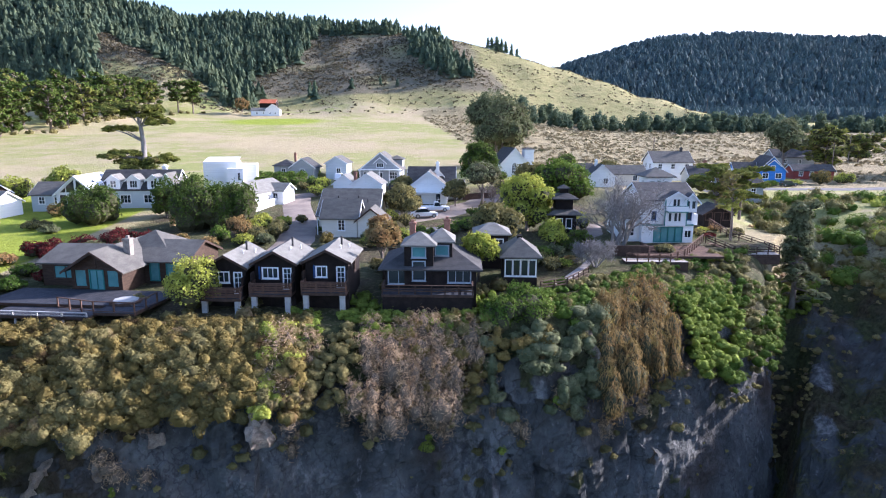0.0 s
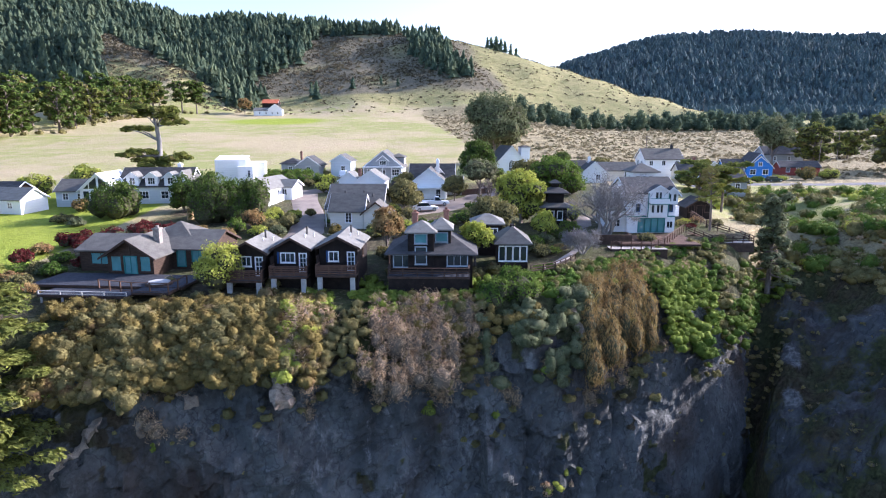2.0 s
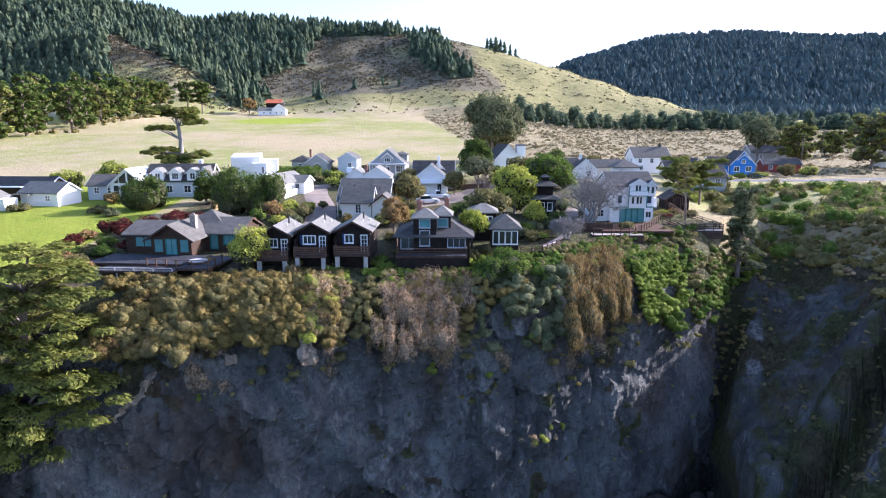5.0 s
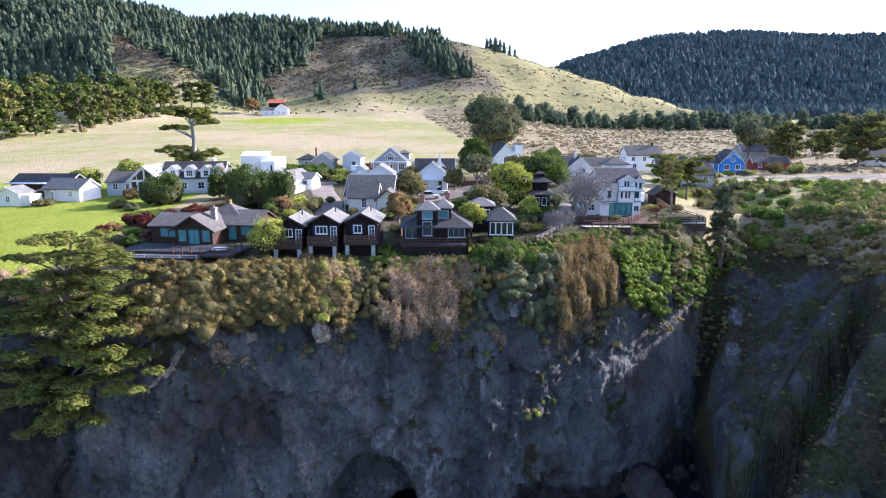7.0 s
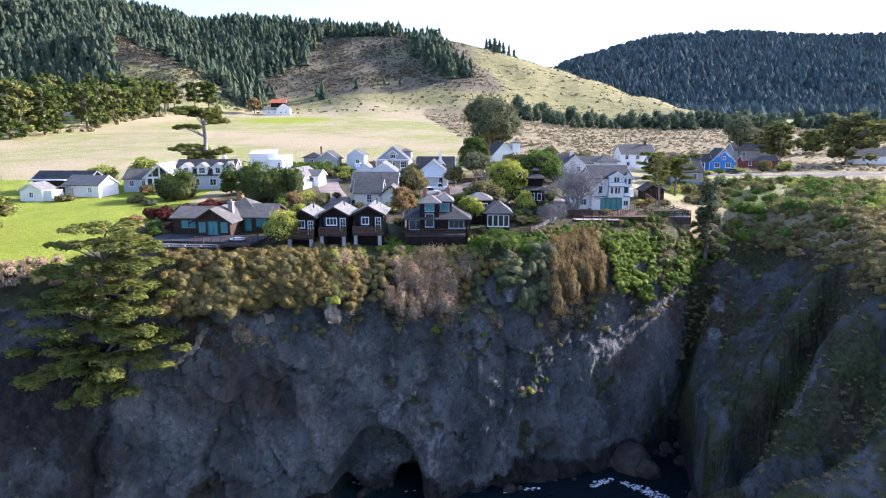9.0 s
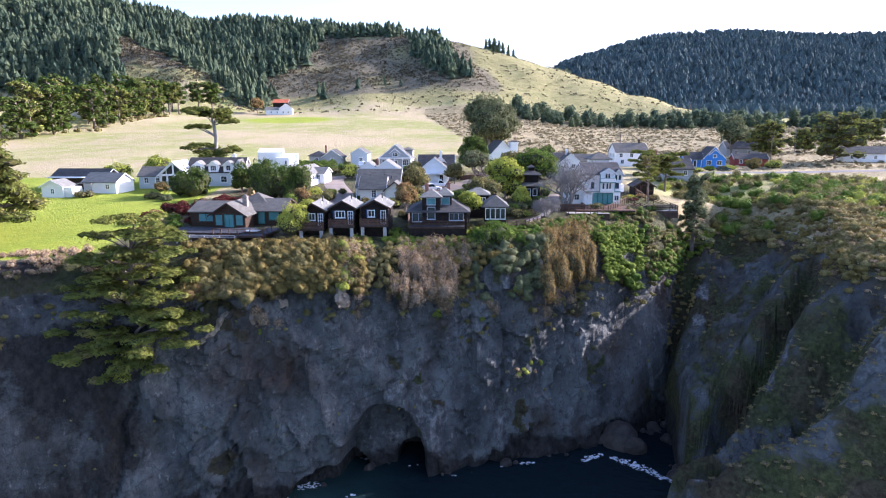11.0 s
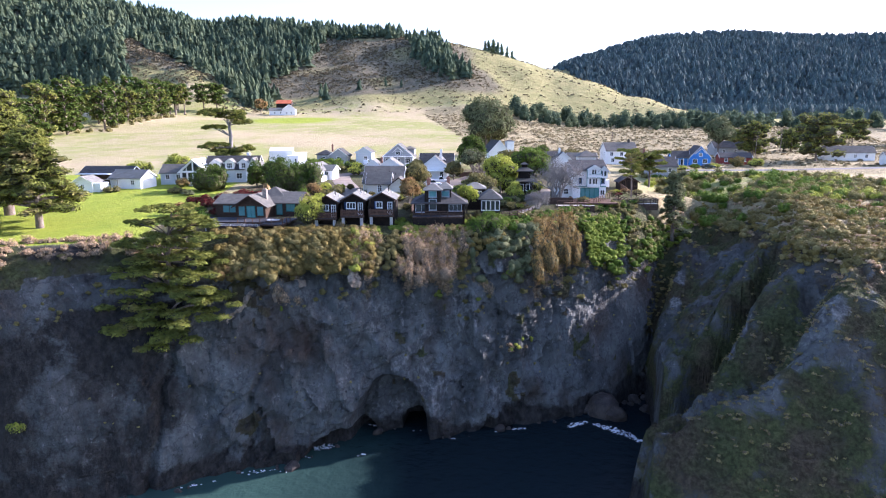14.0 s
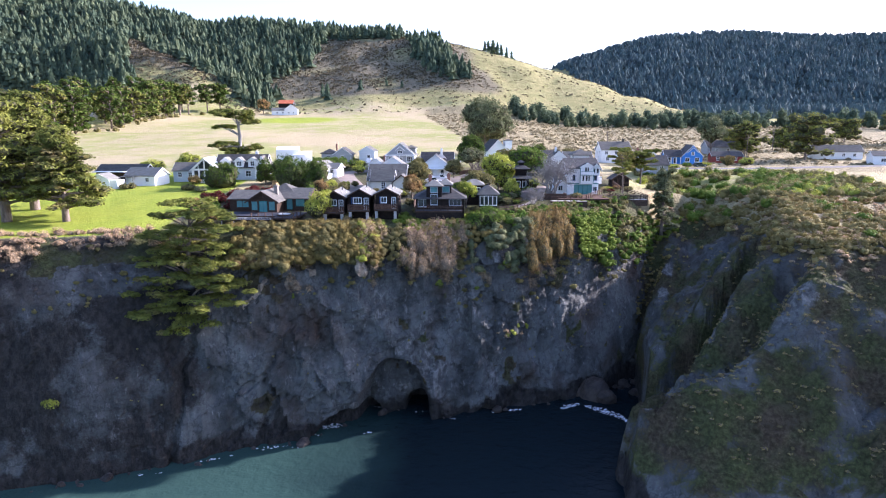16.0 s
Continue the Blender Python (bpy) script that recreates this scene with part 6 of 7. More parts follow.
for k, (x, y, r, h, m) in enumerate([(-19.7, 151.4, 2.2, 2.2, "conifer"), (-16.7, 151.5, 2.2, 2.2, "conifer"), (-1.4, 129.0, 2.6, 3.6, "broadleaf"), (0.2, 127.6, 2, 3, "olive"), (-7.7, 128.7, 1.2, 2, "olive"), (-36.7, 161.0, 1.5, 2, "lime"), (-34.3, 157.9, 1.2, 1.6, "olive"), (-34.7, 139.0, 1.6, 1.8, "olive"), (-37.2, 136.4, 1.4, 1.5, "lime"), (-11.8, 86.0, 1.5, 2.0, "olive"), (-12.9, 90.2, 1.2, 1.6, "greyleaf"), (-11.1, 102.7, 1.8, 2.6, "lime"), (-8.3, 101.0, 1.6, 2.4, "olive"), (10.9, 132.6, 2.2, 3.2, "olive"), (8.9, 138.6, 2, 2.6, "olive"), (11.2, 100.5, 1.6, 2.6, "broadleaf"), (10.7, 78.5, 1.4, 1.5, "olive"), (9.5, 77.3, 1.3, 1.6, "greyleaf"), (14.8, 86.5, 1.6, 1.2, "conifer"), (14.1, 89.9, 1.8, 1.4, "conifer"), (16.9, 90.0, 1.5, 1.2, "conifer"), (18.7, 104.0, 1.3, 2.0, "lime"), (2.9, 110.0, 1.6, 1.6, "conifer"), (1.4, 103.2, 1.6, 1.4, "conifer"), (-61.4, 117.9, 2.0, 5.0, "conifer"), (-62.1, 127.8, 2.0, 4.5, "conifer"), (-7.4, 77.2, 1.4, 1.8, "olive"), (-9.3, 74.5, 1.2, 1.6, "heathdark"), (-20.9, 97.0, 1.0, 1.0, "conifer"), (-38.1, 127.4, 1.5, 1.4, "olive"), (40.8, 176.8, 3.0, 4.5, "olive"), (55.4, 147.0, 3.2, 4.5, "conifer"), (30.7, 186.9, 3.6, 5.0, "conifer")]):
    shrub({"olive": "olive-green shrub in a cottage garden", "lime": "yellow-green shrub in a cottage garden", "conifer": "dense dark evergreen shrub between the houses", "broadleaf": "leafy green shrub beside a white house",
           "greyleaf": "silvery shrub in a cottage garden", "heathdark": "brown-green shrub on the bank"}[m], x, y, r, h, m, 500 + k, group="cottage garden shrubs", leaf=.2 if y < 105 else .28, count=int((190 if y < 105 else 110) * r * max(r, h) + 120))

tier_tree("cypress_tree", "old wind-shaped cypress with a bare pale trunk and flat layered crown", -64, 127, 3.4, [(.6, 0, -.4, .8), (.7, 0, 4, .66), (.6, 0, 8, .6), (.7, 0, 11.5, .5), (.4, 0, 14.5, .38), (-.3, 0, 17.6, .2)],
          [(18.3, -1.4, 0, 6.4, 4), (16.9, 1.4, 0, 4, 3), (15.4, 4.2, 0, 3.2, 2.4), (14.2, -4.6, 0, 3.4, 2), (9.2, -4.4, 0, 4.8, 3), (8.4, 4.2, 0, 3.4, 2.6), (7.4, -.6, 0, 5.0, 3)], 101, .24, 330, .5, dense=1.5, pad=(.9, 1.6))
tier_tree("cliff_cypress", "sprawling layered cypress growing out over the cliff edge", -44, 43.5, -14, [(0, 0, -1.2, .55), (.2, .4, 3, .5), (.4, 1.0, 7, .45), (.2, 1.6, 11, .36), (.4, 2.0, 15, .26), (1.0, 2.4, 18.5, .12)],
          [(19.3, 1.4, 2.6, 4.6, 3.4), (17.4, 1.0, 2.3, 6.4, 4.2), (15.6, 3.2, 1.4, 6.2, 3.6), (14.2, -1.5, 1.6, 6.4, 3.8), (12.0, 1.5, 1.0, 7.6, 4), (10.2, -3.2, .2, 6.8, 3.6), (9.4, 5.0, .2, 6.6, 3.6), (7.4, .5, -1.4, 9.6, 4), (6.0, 7.4, -1, 4.6, 3), (5.2, -6.4, -1.6, 7.0, 3.4),
           (3.8, 2.8, -2.4, 8.0, 3.6), (2.6, -5.0, -2.6, 6.6, 3.2), (.8, 1.0, -3.0, 5.4, 2.6), (-1.0, -2.5, -3.2, 3.4, 2)], 102, .2, 300, .34, dense=1.25, bark="bark")
for x, y, h, spread, seed, pads, each in ((-71.5, 56.5, 15.5, 8.0, 104, 60, 330), (-82, 55.5, 21, 9.5, 105, 64, 300), (-86, 69, 23, 9.5, 106, 58, 280), (-95, 62, 23, 9.5, 107, 46, 260)):
    pad_tree("big_cypress", "massive dark green cypress with sweeping boughs on the lawn", x, y, h, spread, seed, pads=pads, low=.2, flat=.42, leaf=.30, each=each, cone=True, droop=.10, z=.3, limb=.75, top_heavy=.8, core=.72, group="lawn cypresses")
pad_tree("coast_pine", "dark umbrella-shaped cypress beside the white house", 39.9, 93.5, 9.4, 1.8, 108, pads=15, low=.42, flat=.5, leaf=.22, each=150, lean=(-.5, 0), top_heavy=.9, limb=.32)
pad_tree("coast_pine", "dark umbrella-shaped cypress behind the white house", 44, 110, 9, 3.0, 109, pads=18, low=.35, flat=.42, leaf=.3, each=280, top_heavy=.9, core=.7)
pad_tree("coast_pine", "dark cypress beside the white house", 49.5, 113, 8, 3.6, 110, pads=14, low=.4, flat=.42, leaf=.34, each=240, top_heavy=.8)
pad_tree("gully_conifer", "grey-green drooping conifer in the gully", 49.5, 93, 15, 4.6, 111, pads=36, low=.03, flat=.6, leaf=.26, each=230, cone=True, droop=.14, z=-8.5, material="greyleaf", core=.7)
for k, (x, y, h, s) in enumerate([(122, 216, 13, 6.0), (140, 202, 16, 8.5), (128, 240, 10, 5.5), (245, 300, 15, 9), (225, 320, 12, 8), (160, 260, 10, 6), (262, 280, 14, 9)]):
    pad_tree("coast_pine", "dark round-topped cypress near the far houses", x, y, h, s, 120 + k, pads=24, low=.14, flat=.6, leaf=.42, each=190, top_heavy=.9, group="far cypresses", core=.78)
def windbreak_x(y):
    return float(np.interp(y, (240, 282, 314, 351, 393, 446, 477, 489), (-214, -209, -206, -214, -221, -226, -211, -200)))


for k in range(44):
    q = random.Random(k)
    y = 246 + k * 5.6 + q.uniform(-3, 3)
    deep = q.choice((0, 3, 8, 15, 24))
    sparse = y > 440
    pad_tree("cypress_tree", "tall cypress with bare lower trunks in the windbreak" if sparse else "tall bushy cypress in a windbreak along the field", windbreak_x(y) - deep, y + deep * .3, q.uniform(18, 23) if sparse else q.uniform(17, 27), q.uniform(5, 7.5), 150 + k,
             pads=16, low=.36 if sparse else .06, flat=.8, leaf=.8, each=85, top_heavy=.9, material="conifer" if k % 4 else "cypress", group="windbreak cypresses", limb=.5, core=.74)

bare_tree("bare_tree", "large leafless silver-grey tree beside the white house", 22.2, 87, 12, 7.6, 201, 5200, stems=6)
bare_tree("bare_tree", "small leafless grey tree near the cliff path", 17.0, 77.5, 5.0, 4.6, 202, 2600, stems=5)
bare_tree("bare_tree", "thin leafless tree beside the parking yard", 6.5, 117, 6.5, 4.0, 203, 800, bark="bark")



# ---- growth on the cliff ----
SHEET = np.empty(len(ground.data.vertices) * 3, 'f')
ground.data.vertices.foreach_get("co", SHEET)
SHEET = SHEET.reshape(FACE_ROWS + TOP_ROWS, len(COLS), 3)


def rim_index(x):
    """The column at a place along the coast."""
    return float(np.interp(np.interp(x, ALONG, np.arange(len(ALONG))), COLS[:, 6], np.arange(len(COLS))))


def on_sheet(c, r):
    """Place and outward normal on the ground sheet at column c and row r."""
    c, r = max(1, min(len(COLS) - 3, c)), max(1, min(FACE_ROWS + TOP_ROWS - 3, r))
    i, j = int(r), int(c)
    p = SHEET[i, j] + (SHEET[i + 1, j] - SHEET[i, j]) * (r - i) + (SHEET[i, j + 1] - SHEET[i, j]) * (c - j)
    n = np.cross(SHEET[i, min(j + 2, len(COLS) - 1)] - SHEET[i, j - 1], SHEET[i + 2, j] - SHEET[i - 1, j])
    return p, n / (np.linalg.norm(n) + 1e-9)


def cover_patch(name, label, x0, x1, z_top, z_low, count, r0, r1, material, seed, leaf=.2, each=90, hang=0.0, gap=.0, back=0, tall=.8, apart=.58, ragged=3.0, core=.76, stalks=0.0, out=0.0):
    """Mounds of brush over a stretch of the cliff: rim x from x0 to x1, from behind the rim down to a height."""
    rng = np.random.RandomState(seed)
    blobs = []
    for k in range(count * 3):
        if len(blobs) >= count:
            break
        c = rim_index(rng.uniform(x0, x1))
        span = (FACE_ROWS - FACE_ROWS * (0 - z_low) / 39.0)
        r = rng.uniform(span, FACE_ROWS + back)
        p, n = on_sheet(c, r)
        edge = ragged * (noise.noise(Vector((p[0] * .22, 5.0, seed))) + .6 * noise.noise(Vector((p[0] * .7, 2.0, seed))))
        if p[2] > z_top or p[2] < z_low + 1.2 + edge or noise.noise(Vector(p) * .3) < gap - .5:
            continue
        s = rng.uniform(r0, r1)
        q = p + n * s * (.25 if stalks else .5) - np.array([0, out * max(0, -p[2]), 0])
        if blobs:
            near = np.array(blobs)
            if (np.linalg.norm(near[:, :3] - q, axis=1) < apart * (near[:, 3] + s)).any():
                continue
        blobs.append((q[0], q[1], q[2] - hang * s * .5, s * rng.uniform(.65, 1.45), s * rng.uniform(.7, 1.3), s * tall * (1 + hang) * rng.uniform(.7, 1.3)))
    total = each * len(blobs)
    blobs = lobed(blobs, rng, 3, .6) if not stalks else blobs
    p, nrm = blob_points(blobs, total, rng, low=-.5 if hang > 1 else -.3, inner=.3 if not stalks or hang > 1.5 else .5, jitter=.3 if not stalks or hang > 1.5 else .9)
    if hang:
        p[:, 2] -= rng.random(len(p)) ** 2 * hang * .8
    ob = mesh_object(name, *leaf_cards(p, nrm, leaf, rng, stalks + hang if stalks else 1.7 + hang, np.array([0, 0, -1.0]) if hang > 1.5 else None, .08), M[material])
    tagged(ob, label, "brush", kind="stuff")
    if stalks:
        # the core's dark colour stands in for shade deep in the brush
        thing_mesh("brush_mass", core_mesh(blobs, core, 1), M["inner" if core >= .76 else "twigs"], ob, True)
    else:
        large, small = [b for b in blobs if b[3] > .5], [b for b in blobs if b[3] <= .5]
        mass = [knobbly(core_mesh(q, .84, k), rng) for q, k in ((large, 2), (small, 1)) if q]
        thing_mesh("brush_mass", joined(*mass) if len(mass) > 1 else mass[0], M[material], ob, True)
    return ob


cover_patch("golden_scrub", "golden-brown coyote scrub mounded along the cliff top", -39.5, -13.6, .15, -6.2, 900, .28, .85, "golden", 1, .125, 115, back=4, core=.84, apart=.40, tall=.95, out=.5, ragged=5.0)
cover_patch("golden_scrub", "dense olive scrub hanging over the cliff edge", -40, -20, .5, -6.5, 200, .4, 1.0, "heathdark", 2, .13, 190, gap=.4, core=.8, apart=.42, out=.5)
cover_patch("green_scrub", "yellow-green bush growing on the cliff edge", -17.5, -14.5, 1, -5, 34, .5, 1.0, "lime", 3, .13, 260, core=.8, out=.4)
cover_patch("dry_brush", "dry straw-brown brush tumbling down the cliff", -17, 2.5, .2, -7.5, 220, .35, 1.5, "straw", 4, .05, 300, hang=1.1, stalks=6.0, core=.6, out=.42, gap=.38, apart=.45, ragged=6.0)
cover_patch("dry_brush", "dry grey brush hanging on the cliff", -9, 20, -2, -13, 45, .5, 1.1, "straw", 5, .05, 420, hang=1.4, gap=.5, stalks=6.0, core=.6)
cover_patch("ground_plants", "fresh bright green ground plants below the houses", -15, 6, 1.2, -2.5, 260, .3, .75, "vivid", 6, .13, 130, back=9, gap=.25, tall=.6)
cover_patch("grey_shrubs", "grey-green shrubs spilling over the cliff", 3, 15, .2, -9, 280, .35, 1.1, "greyleaf", 7, .13, 220, hang=.2, core=.8, out=.16, gap=.36, apart=.5, ragged=6.0)
cover_patch("grey_shrubs", "dark green shrubs clinging to the cliff", 0, 22, -4, -16, 36, .25, .6, "heathdark", 8, .12, 130, gap=.5)
cover_patch("bank_shrubs", "dark green shrubs on the bank below the garden path", 9, 36, 1.4, -1.8, 190, .35, .75, "broadleaf", 35, .13, 150, back=11, core=.8)
cover_patch("bank_shrubs", "olive shrubs on the bank below the garden path", 8, 37, 1.4, -1.8, 190, .35, .75, "olive", 36, .13, 140, back=11, gap=.3, core=.8)
cover_patch("bank_shrubs", "dark shrubs around the cabins' footings", -30, 8, 1.5, -.5, 110, .4, .9, "heathdark", 37, .13, 180, back=12, gap=.35, core=.8)
cover_patch("hanging_mat", "rusty brown plants hanging in long curtains", 14.5, 23.5, .4, -7.0, 100, .7, 1.15, "ice", 9, .08, 420, hang=1.7, back=3, stalks=4.0, apart=.46, core=.8, out=.55, ragged=5.0)
cover_patch("green_slope", "lush yellow-green plants over the cliff shoulder", 25, 33.5, .2, -8, 330, .3, .75, "vivid", 10, .11, 130, back=2, gap=.12, core=.8, out=.55)
cover_patch("green_slope", "dark green plants over the cliff shoulder", 26, 46, -1.0, -12, 260, .35, .9, "broadleaf", 11, .13, 150, back=3, gap=.4, core=.8, out=.1)
cover_patch("green_slope", "olive brush on the cliff shoulder", 36, 47, -1.2, -10, 180, .35, .9, "olive", 12, .13, 150, back=3, gap=.3, core=.8)
cover_patch("mixed_brush", "mixed olive brush among the cliff plants", -24, 34, .5, -11, 170, .3, .85, "olive", 31, .12, 150, gap=.42, core=.8)
cover_patch("mixed_brush", "dry straw brush among the cliff plants", -32, 34, 0, -12, 70, .4, 1.1, "straw", 32, .05, 220, hang=.8, gap=.45, stalks=6.0, core=.6)
cover_patch("mixed_brush", "fresh green plants among the cliff brush", -30, 30, 0, -13, 22, .25, .6, "vivid", 34, .13, 220, gap=.45)
cover_patch("cliff_tufts", "scattered small green tufts on the rock face", -60, 46, -8, -28, 60, .1, .26, "olive", 13, .07, 60, gap=.3)
cover_patch("mixed_brush", "brown-green brush between the scrub and the dry slope", -18.5, -9, .6, -7, 130, .35, .85, "heathdark", 61, .12, 150, core=.84, out=.35, back=2)
cover_patch("mixed_brush", "golden brush between the dry slope and the grey shrubs", -6, 9, .6, -6, 80, .35, .8, "golden", 62, .12, 150, core=.84, out=.25, back=2, gap=.2)
cover_patch("rim_brush", "pale dry brush along the lawn's cliff edge", -110, -52, 1.2, -3.2, 200, .4, .95, "straw", 14, .085, 110, back=3, stalks=5.0, core=.7, out=.5)
cover_patch("rim_brush", "dark scrub under the lawn's cliff edge", -100, -50, -1, -12, 60, .2, .5, "heathdark", 15, .1, 90, gap=.35)
cover_patch("headland_scrub", "low straw-brown scrub over the headland slopes", 50, 110, .5, -30, 900, .2, .5, "heathgold", 16, .1, 26, gap=.15, tall=.5, stalks=3.0, core=.7)
cover_patch("headland_scrub", "low olive scrub over the headland slopes", 48, 110, .5, -30, 420, .16, .42, "heathdark", 17, .1, 26, gap=.3, tall=.5, stalks=3.0, core=.7)


def heath(name, label, x0, x1, y0, y1, count, r0, r1, material, seed, leaf, each, keep, tall=.75, lowest=-5.5):
    """Bushes scattered over the flat land in one mesh."""
    rng = np.random.RandomState(seed)
    blobs = []
    for k in range(count):
        x, y = rng.uniform(x0, x1), rng.uniform(y0, y1)
        if not keep(x, y):
            continue
        s = rng.uniform(r0, r1)
        hit, place, normal, _ = ground.ray_cast(Vector((x, y, 60)), Vector((0, 0, -1)))
        if hit and place.z > lowest:
            blobs.append((x, y, place.z + s * .25, s, s, s * tall))
    total = each * len(blobs)
    blobs = lobed(blobs, rng, 4, 1.0)
    p, nrm = blob_points(blobs, total, rng, low=-.3, inner=.25, jitter=.28)
    ob = mesh_object(name, *leaf_cards(p, nrm, leaf, rng, 1.6, None, .1), M[material])
    tagged(ob, label, "brush", kind="stuff")
    thing_mesh("brush_mass", knobbly(core_mesh(blobs, .76, 1), rng), M[material], ob, True)
    return ob


def patchy(seed, low):
    return lambda x, y: noise.noise(Vector((x * .09, y * .09, seed))) + .4 * noise.noise(Vector((x * .3, y * .3, seed))) > low


cover_patch("gully_plants", "bright green plants at the head of the gully", 44.5, 49.5, .5, -10, 110, .35, .9, "vivid", 51, .12, 150, gap=.1)
cover_patch("gully_plants", "straw-brown plants on the gully's steep walls", 42, 51, .5, -24, 150, .2, .5, "heathgold", 52, .11, 80, gap=.35)
heath("gully_thicket", "dense dark green thicket in the wooded gully", 46, 100, 92, 146, 120, 1.0, 2.2, "broadleaf", 21, .2, 260, lambda x, y: x > 48 + .18 * (y - 92), .85)
heath("gully_thicket", "yellow-green thicket in the wooded gully", 46, 112, 88, 146, 120, .8, 1.8, "lime", 22, .19, 200, lambda x, y: x > 47 + .18 * (y - 92) and noise.noise(Vector((x * .1, y * .1, 3))) > -.1, .85)
heath("gully_thicket", "olive thicket in the wooded gully", 46, 112, 88, 146, 280, .8, 2.0, "olive", 28, .19, 200, lambda x, y: x > 47 + .18 * (y - 92), .85)
cover_patch("headland_scrub", "dense straw-brown scrub along the headland's brow", 49, 76, 2.5, -3.4, 520, .18, .5, "heathgold", 71, .12, 60, back=9, core=.84)
cover_patch("headland_scrub", "olive scrub along the headland's brow", 49, 80, 2.5, -3.4, 260, .18, .5, "golden", 72, .12, 60, back=10, core=.84, gap=.2)
cover_patch("headland_scrub", "golden grass tufts along the headland's brow", 50, 90, 2.5, -3, 220, .25, .6, "straw", 73, .07, 70, back=10, stalks=5.0, core=.7)
heath("headland_heath", "golden-brown heath bushes on the headland", 52, 130, 42, 112, 560, .4, 1.2, "golden", 23, .26, 40, patchy(2, -.05))
heath("headland_heath", "olive heath bushes on the headland", 52, 130, 44, 112, 380, .5, 1.4, "olive", 24, .26, 45, patchy(7, .0))
heath("headland_heath", "dry straw-coloured brush on the headland", 50, 130, 40, 112, 900, .3, .8, "straw", 25, .24, 28, patchy(11, -.2), .5)
heath("headland_heath", "golden-brown heath along the headland's edge", 53, 82, 44, 98, 380, .4, 1.1, "golden", 29, .15, 45, lambda x, y: True)
heath("headland_heath", "straw-brown heath along the headland's edge", 55, 82, 44, 98, 240, .4, 1.2, "heathgold", 30, .18, 50, lambda x, y: True)
heath("headland_heath", "straw-brown low heath covering the headland top", 54, 125, 46, 104, 900, .25, .6, "heathgold", 74, .14, 34, lambda x, y: True, .55)
heath("headland_heath", "dark green bushes on the headland top", 58, 118, 43, 96, 34, .9, 1.7, "broadleaf", 26, .24, 160, patchy(5, .02))
heath("field_edge_brush", "brown brush along the windbreak's foot", -236, -186, 262, 492, 330, .8, 2.4, "olive", 27, .6, 40, lambda x, y: abs(x - windbreak_x(y) - 2) < 5)
cover_patch("ledge_plants", "small olive and green plants along broken ledges", 17, 40, -3, -15, 90, .2, .5, "olive", 43, .1, 110, gap=.2, out=.05)
cover_patch("ledge_plants", "yellow-green plants on a narrow rock ledge", 8, 15, -20.2, -22.8, 30, .3, .6, "lime", 41, .1, 150, ragged=.3)
cover_patch("ledge_plants", "pale dry grass on a narrow rock ledge", 8, 15, -20.6, -23.4, 20, .3, .6, "straw", 42, .06, 160, ragged=.3, stalks=5.0)
shrub("yellow-green bush rooted in the rock face", -60.4, 30.8, 1.3, 1.7, "lime", 301, z=-24.6, leaf=.16, count=900)
shrub("small bright green bush rooted in the rock face", -2.3, 54.9, .8, 1.2, "vivid", 302, z=-11.4, leaf=.13, count=600)
shrub("small yellow bush rooted in the rock face", -43.6, 40.3, 1.2, 1.5, "lime", 303, z=-16.2, leaf=.15, count=700)


def strewn_rocks(name, label, spots, seed, material="concrete"):
    bm = bmesh.new()
    rng = random.Random(seed)
    for x, y, z, s in spots:
        m = Matrix.Translation((x, y, z)) @ pose(0, 0, 0, rng.uniform(0, 60), rng.uniform(0, 60), rng.uniform(0, 360)) @ Matrix.Diagonal((s, s * rng.uniform(.6, 1), s * rng.uniform(.5, .8), 1))
        bmesh.ops.create_icosphere(bm, subdivisions=2, radius=1, matrix=m)
    for v in bm.verts:
        v.co += Vector((noise.noise(v.co * 1.1), noise.noise(v.co * 1.1 + Vector((9, 0, 0))), noise.noise(v.co * 1.1 + Vector((0, 9, 0))))) * .35
    me = bpy.data.meshes.new(name)
    bm.to_mesh(me)
    bm.free()
    me.materials.append(material)
    return tagged(new(name, me), label, "rocks", kind="stuff")


wet_rock = surface("wet_dark_rock", (.035, .03, .028), (.075, .062, .052), 1.2, .55, .4, .9, .15)
rr = random.Random(9)
shore = []
for k in range(60):
    c = rr.uniform(rim_index(-75), rim_index(58))
    p, n = on_sheet(c, rr.uniform(3, 5))
    s = rr.choice((.3, .4, .5, .7, 1.2)) * rr.uniform(.7, 1.2)
    shore.append((p[0] + n[0] * rr.uniform(0, 1.6), p[1] + n[1] * rr.uniform(0, 1.6), SEA + rr.uniform(-.3, .35), s))


def rock_rib(label, line, seed):
    """A lumpy eroded rib of pale earth and rock standing out of the cliff."""
    fine = []
    for a, b in zip(line, line[1:]):
        fine += [tuple(a[j] + (b[j] - a[j]) * k / 5 for j in range(4)) for k in range(5)]
    v, f = limb_mesh([fine + [line[-1]]], 12)
    v = [Vector(q) + Vector((noise.noise(Vector(q) * 1.3), noise.noise(Vector(q) * 1.3 + Vector((9, seed, 0))), noise.noise(Vector(q) * 2.1))) * .7 + noise.noise_vector(Vector(q) * 2.6) * .3 for q in v]
    ob = mesh_object("rock_rib", [tuple(q) for q in v], f, PALE_ROCK)
    return tagged(ob, label, "rock", "rock ribs")


